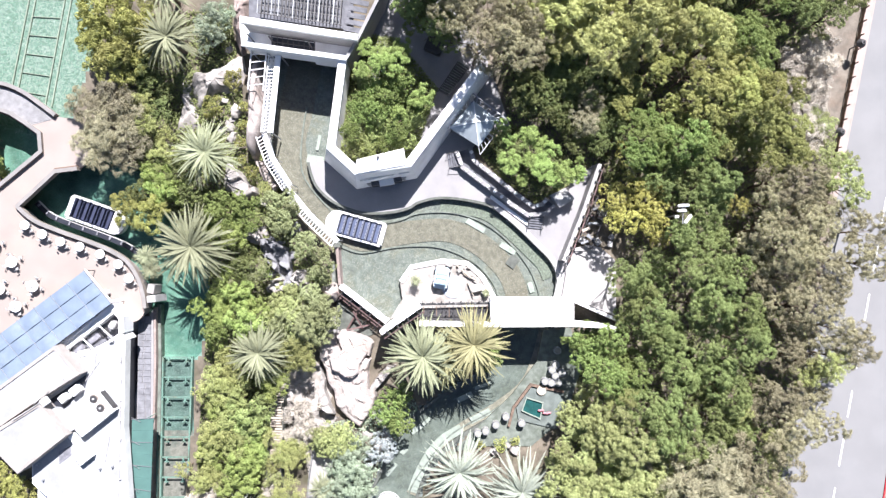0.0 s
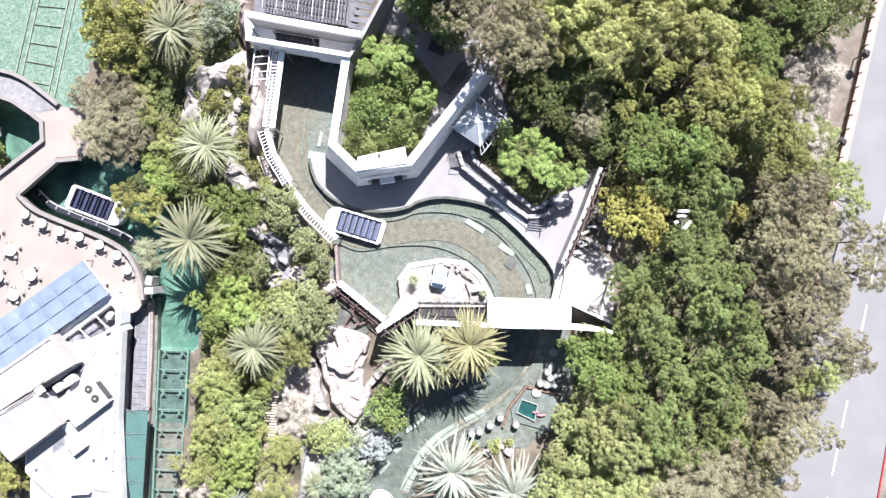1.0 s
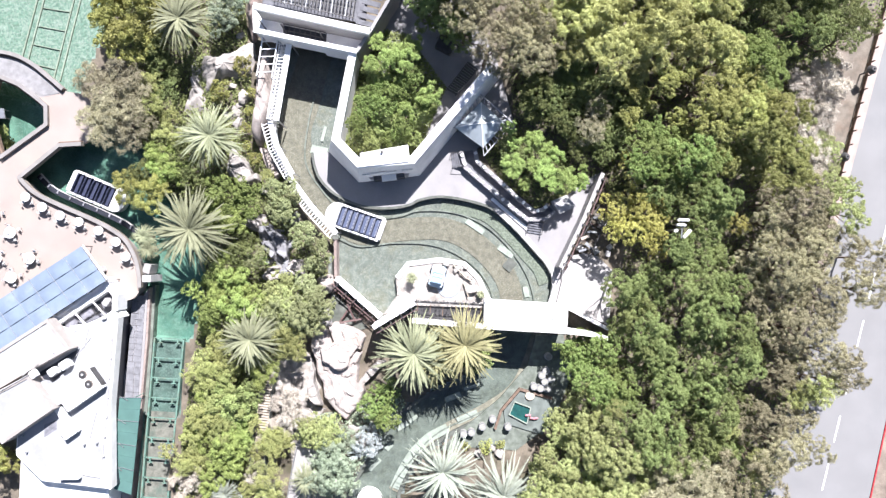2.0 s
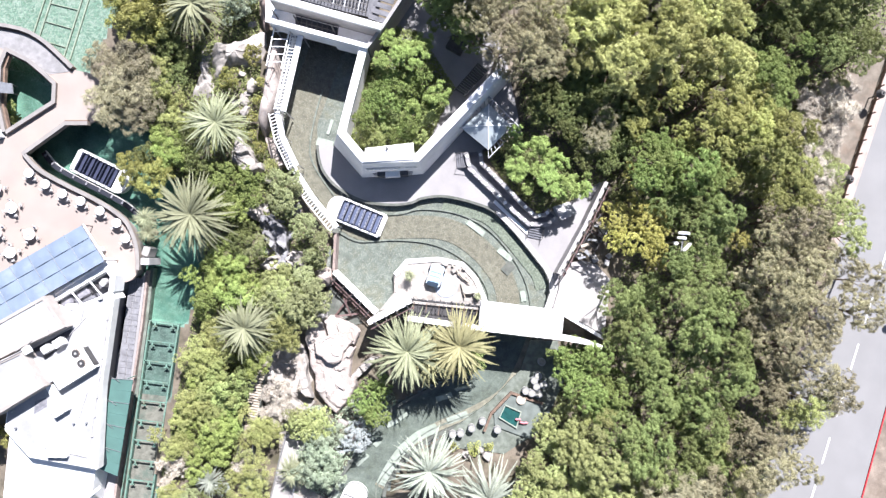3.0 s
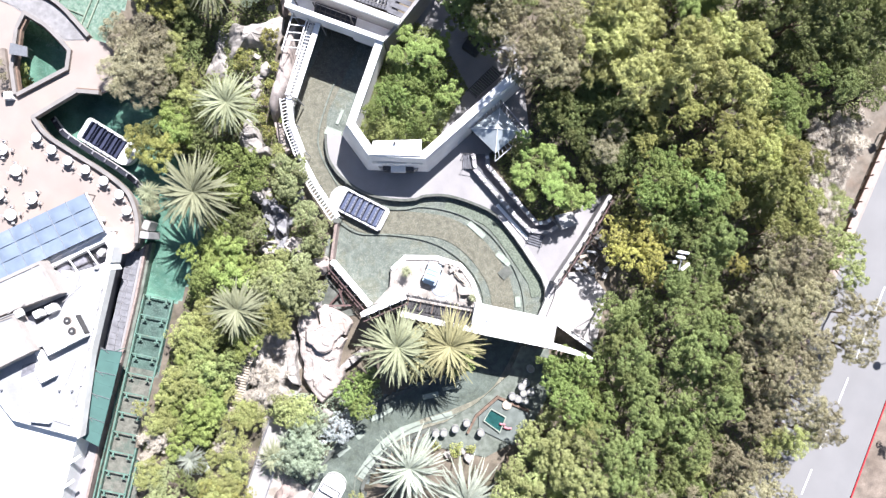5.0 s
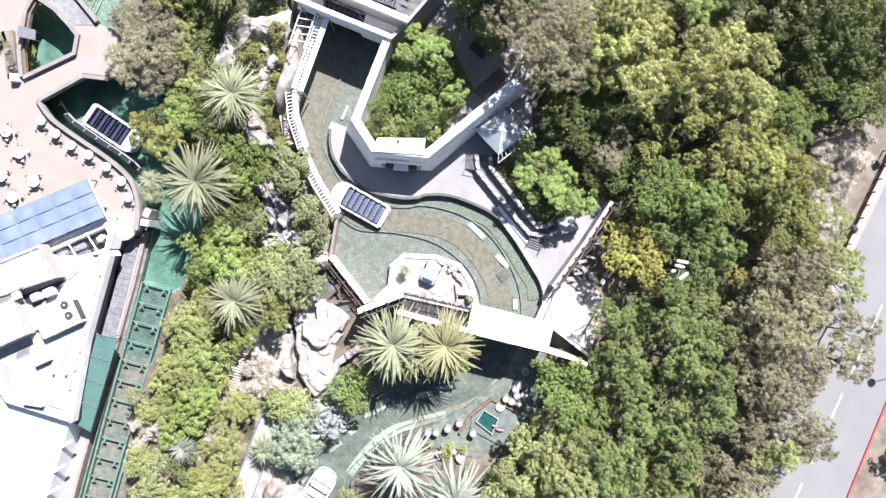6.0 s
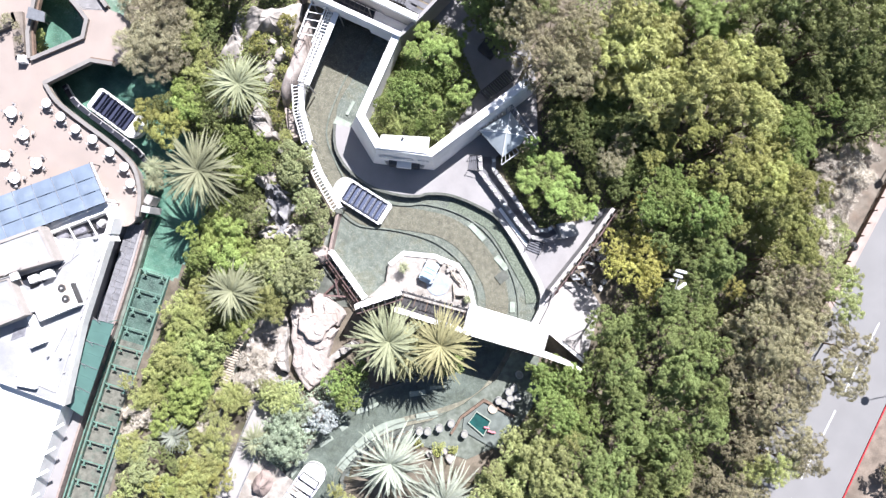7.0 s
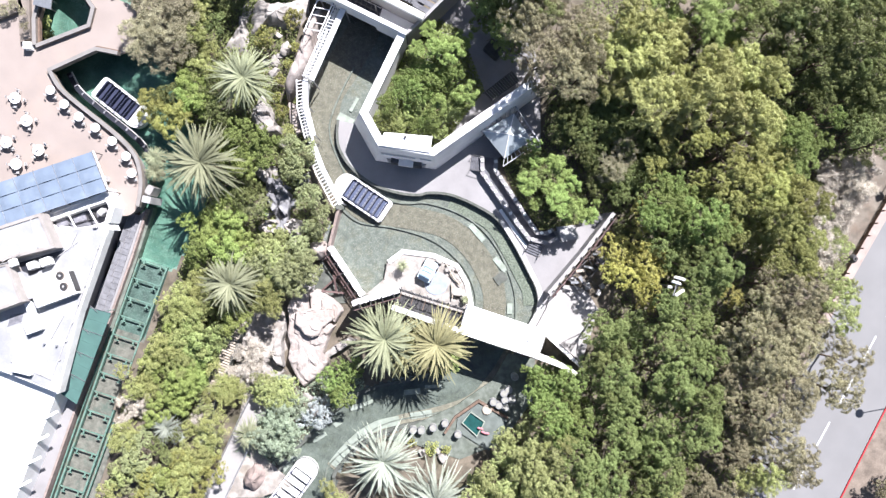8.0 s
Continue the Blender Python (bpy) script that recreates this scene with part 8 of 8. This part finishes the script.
grove([(-14.12, -22.61), (-12.83, -23.5), (-11.19, -22.79), (-21.04, -28.01), (-13.38, -24.03), (-15.37, -22.09), (-15.39, -24.06)],
      (1.97, 2.35, 1.76, 1.38, 1.76, 1.38, 1.38,), 2.2, "dusty", "dusty green shrub below the rock", category="shrub", group="shrubs on the west bank", vary=0.6)
grove([(-17.33, -20.41), (-17.56, -22.86), (-18.61, -19.69), (-16.4, -21.75)],
      (2.58, 1.99, 1.6, 1.6,), 1.2, "brush", "dry twiggy brush beside the stairs", category="shrub", group="shrubs on the west bank")
grove([(-10.76, -24.96), (-12.37, -27.18), (-12.41, -29.33), (-10.68, -28.28), (-9.72, -29.95), (-11.7, -26.15), (-9.35, -27.26)],
      (2.35, 1.97, 2.16, 2.35, 1.76, 1.76, 1.38,), 2.2, "blue", "blue-green shrub by the lower canal", category="shrub", group="shrubs on the west bank", vary=0.6)
grove([(-7.01, -23.27), (-7.46, -24.78), (-8.35, -25.7), (-6.38, -24.43), (-23.39, -32.84)],
      (1.38, 1.57, 1.28, 1.18, 1.38,), 2, "silver", "silvery white-leaved shrub by the lower canal", category="shrub", group="shrubs on the west bank", vary=0.6)
grove([(-41.02, 16.3), (-43.11, 14.17), (-38.89, 13.82), (-40.68, 19.13), (-44.2, 18.77), (-38.56, 17.72), (-41.34, 12.4)],
      (3.6, 3, 3, 3.2, 2.8, 2.6, 2.4,), 3.0, "grey", "grey-leaved spreading tree over the terrace corner", group="trees on the terrace bank")
grove([(-40.67, 30), (-39.23, 27.14), (-41.71, 26.05), (-38.19, 31.08), (-39.92, 24.27), (-42.43, 28.2)],
      (3.84, 4.08, 3.12, 3.12, 2.88, 2.64,), 3.6, "bush", "olive-green dense shrub beside the lagoon", category="shrub", group="shrubs on the west bank")
grove([(-28.58, 29.7), (-29.29, 27.88), (-27.5, 30.8)],
      (2.28, 1.92, 1.92,), 2.6, "blue", "pale grey-green shrub near the gate", category="shrub", group="shrubs on the west bank")
grove([(-21.02, -35.64), (-17.37, -35.19), (-19.18, -38.81), (-24.65, -38.34), (-24.41, -41.28)],
      (2, 1.9, 2, 1.5, 1.8,), 2.2, "bush", "yellow-green shrub on the lower slope", category="shrub", group="shrubs on the slope")
grove([(-26.68, -37.65), (-24.11, -38.29), (-28.27, -39.42)],
      (1.8, 1.6, 1.7,), 2.2, "dusty", "dusty green shrub on the lower track bank", category="shrub", group="shrubs on the slope")
grove([(-2.66, -32.7), (-0.83, -33.62), (-1.41, -35.32)],
      (1.5, 1.6, 1.5,), 2, "lemon", "yellow shrub at the canal edge", category="shrub", group="shrubs on the slope")
grove([(6.87, -11.17), (6.7, -12.6), (5.2, -13.6)],
      (1.5, 1.4, 1.4,), 2.6, "shrub", "green shrub under the palms", category="shrub", group="shrubs on the slope")
grove([(-59.68, 12.72), (-60.46, 11.7), (-57.21, 10.52), (-57.99, 12.15)],
      (0.8, 0.8, 0.7, 0.6,), 3.9, "grey", "dry shrub in a stone planter", category="shrub", group="shrubs in planters", z0=3.5)
grove([(-57.48, 12.41), (-56.65, 11.12)],
      (0.9, 0.8,), 0.8, "shrub", "dark fern by the pond", category="shrub", group="shrubs at the pond")
grove([(8.12, -24.3), (9.96, -23.94), (5.54, -24.66)],
      (1, 0.8, 0.7,), 0.9, "yellow", "dry yellow shrub below the palms", category="shrub", group="shrubs below the palms")
grove([(-54.32, -27.67), (-52.9, -28.73), (-51.48, -29.44), (-55.74, -26.6), (-53.95, -30.14)],
      (1.8, 1.8, 1.4, 1.8, 1.8,), 3.2, "bush", "olive shrub beside the restaurant", category="shrub", group="shrubs at the restaurant")
grove([(64.77, -10.47), (66.27, -11.51), (66.64, -9.09)],
      (1.6, 1.8, 2,), 2, "olive", "olive shrub on the earth verge", category="shrub", group="shrubs on the verge")

grove([(-28.73, -28.21), (-29.09, -41.53), (-21.92, -30.98), (-20.34, -33.5), (-20.37, -35.77), (-20.73, -38.15), (-19.69, -24.97), (-21.5, -22.89), (-21.08, -26.55), (-30.01, -28.23), (-32.08, -26.99)],
      (1.98, 1.62, 1.44, 1.98, 2.16, 1.98, 1.62, 1.44, 1.26, 1.44, 1.26,), 2.4, "lemon", "yellow-green shrub on the lower slope", category="shrub", group="shrubs on the slope", vary=0.6)
grove([(-26.6, -30.56), (-23.01, -38.12), (-25.66, -27.62), (-24.73, -25.81), (-24.14, -28.8), (-27.93, -25.3), (-29.75, -24.36), (-28.02, -22.68), (-24.71, -23.53)],
      (1.62, 1.62, 1.62, 1.62, 1.44, 1.62, 1.44, 1.62, 1.62,), 2.4, "bright", "light green shrub on the lower slope", category="shrub", group="shrubs on the slope", vary=0.6)
grove([(-26.95, -36.79), (-25.32, -38.31), (-26.94, -40.33), (-28.89, -35.5), (-28.68, -38.46), (-23.21, -40.14), (-27.39, -34.27)],
      (1.80, 1.98, 1.80, 1.62, 1.44, 1.80, 1.44,), 2.2, "mist", "grey-green shrub on the lower slope", category="shrub", group="shrubs on the slope", vary=0.6)
grove([(-23.4, -35.43), (-25.19, -34.62), (-23.95, -32.55), (-27.06, -32.39), (-23.44, -27.06)],
      (1.35, 1.35, 1.26, 1.26, 1.44,), 1.8, "deep", "dark green shrub in the shade of the slope", category="shrub", group="shrubs on the slope", vary=0.6)
grove([(-29.53, -31.58), (-30.76, -30.66), (-29.08, -30.13), (-30.76, -33.73), (-21.32, -29.61)],
      (1.44, 1.26, 1.26, 1.08, 1.26,), 1.2, "brush", "dry twiggy brush beside the track", category="shrub", group="shrubs on the slope", vary=0.6)

# low leafy ground cover under the grove and on the banks; dark leaves stand in for gap shade
def ground_cover(outline, n, seed, mat, label, size=0.34, z=0.42, lift=0.5):
    r = np.random.RandomState(seed)
    o = np.array(outline)
    P = []
    while len(P) < n:
        q = r.uniform(o.min(0), o.max(0), (n, 2))
        P.extend(q[inside(q[:, 0], q[:, 1], outline)].tolist())
    P = np.array(P[:n])
    ok = ~inside(P[:, 0], P[:, 1], canal)
    for poly in LAGOON + [TRACK_BED]:
        ok &= ~inside(P[:, 0], P[:, 1], poly)
    P = P[ok]
    n = len(P)
    c = np.concatenate([P, (z + r.uniform(0, 1, n) ** 2 * lift)[:, None]], 1)
    t = r.normal(size=(n, 3)) * [1, 1, 0.5]
    t /= np.linalg.norm(t, axis=1)[:, None]
    b = np.cross(t, r.normal(size=(n, 3)) * 0.4 + [0, 0, 1])
    b /= np.linalg.norm(b, axis=1)[:, None]
    s = size * r.uniform(0.6, 1.3, n)[:, None]
    V = np.stack([c - t * s / 2, c + b * s * 0.28, c + t * s / 2, c - b * s * 0.28], 1).reshape(-1, 3)
    me = bpy.data.meshes.new("ground_cover")
    me.from_pydata(V.tolist(), [], np.arange(n * 4).reshape(-1, 4).tolist())
    me.materials.append(mat)
    return tagged(new("ground_cover", me), label, "ground cover", kind="stuff")


ground_cover([(7.18, 29.83), (9.46, 40.47), (56.62, 40.67), (49.66, 29.2), (47.64, 14.76), (49.35, -10.15), (45.77, -33.36), (13.84, -35.47), (16.86, -22.82), (19.15, -12.36), (24.43, -9.37), (24.85, 2.65), (23, 13.21), (16.95, 10.19), (9.43, 17.72)], 60000, 1, L_DEEP, "dark leaf cover and litter under the grove, added as gap shade")
ground_cover([(-43.9, 31.93), (-27.44, 32.74), (-25.51, 19.17), (-19.1, 4.9), (-13.84, -3.35), (-14.95, -10.07), (-20.53, -16.03), (-21.96, -33.11), (-31.97, -33.07), (-30.38, -10.8), (-30.12, -1.84), (-40.04, 11.63)], 45000, 2, L_DEEP, "green ground cover on the west bank", 0.34)
ground_cover([(-14.55, -22), (-7.09, -19.78), (-3.35, -18.3), (-2.6, -19.8), (-6.7, -25.74), (-10.05, -33.15), (-16.01, -33.13)], 5000, 3, L_BLUE, "grey-green ground cover below the rock", 0.28)
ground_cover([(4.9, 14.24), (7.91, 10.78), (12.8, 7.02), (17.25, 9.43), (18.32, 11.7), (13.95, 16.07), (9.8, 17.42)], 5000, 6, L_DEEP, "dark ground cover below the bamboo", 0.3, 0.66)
ground_cover([(-12.79, 29.76), (-5.64, 29.03), (0.01, 22.24), (-3.37, 12.42), (-10.13, 12.04), (-13.88, 14.29)], 16000, 4, L_GREEN, "green ground cover in the planted court", 0.28, 0.65)


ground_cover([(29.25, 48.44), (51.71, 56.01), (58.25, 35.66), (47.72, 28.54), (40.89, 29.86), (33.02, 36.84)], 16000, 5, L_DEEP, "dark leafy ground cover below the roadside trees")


# ---- palms ----
def frond_mesh(name, mat, seed, n_fronds, size=1.0, leaflets=26, up=0.75):
    """A palm crown of unit radius: arching fronds with paired leaflets."""
    r = random.Random(seed)
    V, F = [], []

    def quad(a, b, c, d):
        k = len(V)
        V.extend((tuple(a), tuple(b), tuple(c), tuple(d)))
        F.append((k, k + 1, k + 2, k + 3))

    for i in range(n_fronds):
        ring = i / n_fronds
        az = i * 2.39996 + r.uniform(-0.35, 0.35)
        el = up * (1 - ring * 1.35) + r.uniform(-0.08, 0.08)
        L = (0.55 + 0.5 * min(1, ring * 2.2)) * r.uniform(0.8, 1.1)
        sag = 0.42 + 0.3 * ring
        out = Vector((math.cos(az), math.sin(az), 0))
        side = Vector((-math.sin(az), math.cos(az), 0))
        twist = r.uniform(-0.3, 0.3)
        swing = r.uniform(-0.24, 0.24)
        pts = []
        for j in range(leaflets + 1):
            t = j / leaflets
            pts.append(out * (L * t * math.cos(el * (1 - 0.3 * t))) + Vector((0, 0, L * (t * math.sin(el) - sag * 0.45 * t * t))) + side * (0.02 * math.sin(t * 3 + i) + swing * L * t * t))
        for j in range(leaflets):
            a, b = pts[j], pts[j + 1]
            w = 0.012 * (1 - 0.7 * j / leaflets)
            quad(a - side * w, b - side * w * 0.9, b + side * w * 0.9, a + side * w)
            t = (j + 0.5) / leaflets
            if t < 0.12:
                continue
            ll = 0.082 * math.sin(min(1, t * 1.6 + 0.2) * math.pi * 0.5) * (1 - t ** 2.5) + 0.014
            d = (b - a).normalized()
            for s in (-1, 1):
                q = (side * s * (0.52 + 0.1 * twist * s) + d * 0.95 + Vector((0, 0, 0.20 - 0.2 * t + twist * s * 0.3))).normalized() * ll
                hw = d * 0.022
                quad(a, a + hw * 1.6, a + q + hw * 0.3, a + q)
    me = bpy.data.meshes.new(name)
    me.from_pydata(V, [], F)
    me.materials.append(mat)
    me.update()
    return me


PALMS = {
    "green": [frond_mesh("fronds", L_PALM, s, 150) for s in (1, 2)],
    "yellow": [frond_mesh("fronds", L_PALMY, 3, 150)],
    "silver": [frond_mesh("fronds", L_PALMS, s, 104) for s in (4, 5)],
}


def palm(p, r, h, key, label, i=0, z0=0.3):
    e = thing("palm_tree", (p[0], p[1], z0), label, "palm tree", "palms")
    bm = bmesh.new()
    n = 9
    for k in range(n):
        za, zb = (h - z0) * k / n, (h - z0) * (k + 1) / n
        tube(bm, (0, 0, za), (0, 0, zb), 0.36 + 0.03 * (k % 2), 0.30, 10)
    ob = new("trunk", to_mesh("trunk", bm, M_PALMBARK))
    ob.parent = e
    bm = bmesh.new()
    bmesh.ops.create_icosphere(bm, subdivisions=2, radius=0.42, matrix=Matrix.Translation((0, 0, h - z0 - 0.5)) @ Matrix.Diagonal((1, 1, 1.1, 1)))
    ob = new("crownshaft", to_mesh("crownshaft", bm, M_PALMBARK))
    ob.parent = e
    c = new("fronds", PALMS[key][i % len(PALMS[key])])
    c.parent = e
    c.location = (0, 0, h - z0)
    c.rotation_euler = (0, 0, i * 1.9)
    c.scale = (r, r, r * 0.95)
    return e


for i, (p, r) in enumerate(zip([(-33.27, 26.99), (-28.55, 12.83), (-29.92, 1.19), (-22.03, -11.78), (-1.8, -12.1)], (4.0, 4.1, 5.2, 4.0, 5.1))):
    palm(p, r, (6.5, 6.5, 7.0, 6.0, 7.0)[i], "green", "date palm with a full grey-green crown", i)
palm([(1.1, -12.4)][0], 3.7, 6.4, "yellow", "small date palm between two larger crowns", 1)
palm(*[(x, y) for x, y in [(4.35, -10.66)]], 4.7, 7.2, "yellow", "date palm with a yellowing crown", 0)
for i, (p, r) in enumerate(zip([(2.74, -26.83), (10.53, -29.23)], (4.9, 5.2))):
    palm(p, r, 5.0, "silver", "silvery fan-like palm beside the lower canal", i)
for i, (p, r) in enumerate(zip([(-34.28, 33.45), (-37.31, 0.03), (-36.8, -1.62), (-14.53, -29.53), (-2.87, -3.07), (6.28, -4.66), (-19.16, -31.43)], (3.4, 1.6, 1.5, 2.2, 0.9, 0.6, 2.0))):
    palm(p, r, (5.0, 3.0, 2.8, 3.0, 2.2, 1.6, 3.0)[i], "green", "small palm with short arching fronds", i)

palm((-24.77, -31.88), 2.2, 3.2, "silver", "small dry grey palm on the track bank", 2)
# tall trees added out of view north of the court to keep it in shade
grove([(-0.4, 34.4), (2.9, 33.6), (-0.6, 38.1), (2.6, 37.5), (1.2, 35.6)], (4.4, 4.4, 4.8, 4.8, 4.6), 9.4, "deep", "unseen tall tree added north of the court to shade it", group="trees at the court")
grove([(-3.6, 41.6), (-0.8, 42.6)], (3.2, 3.6), 8.8, "deep", "unseen tall tree added north of the court to shade it", group="trees at the court")
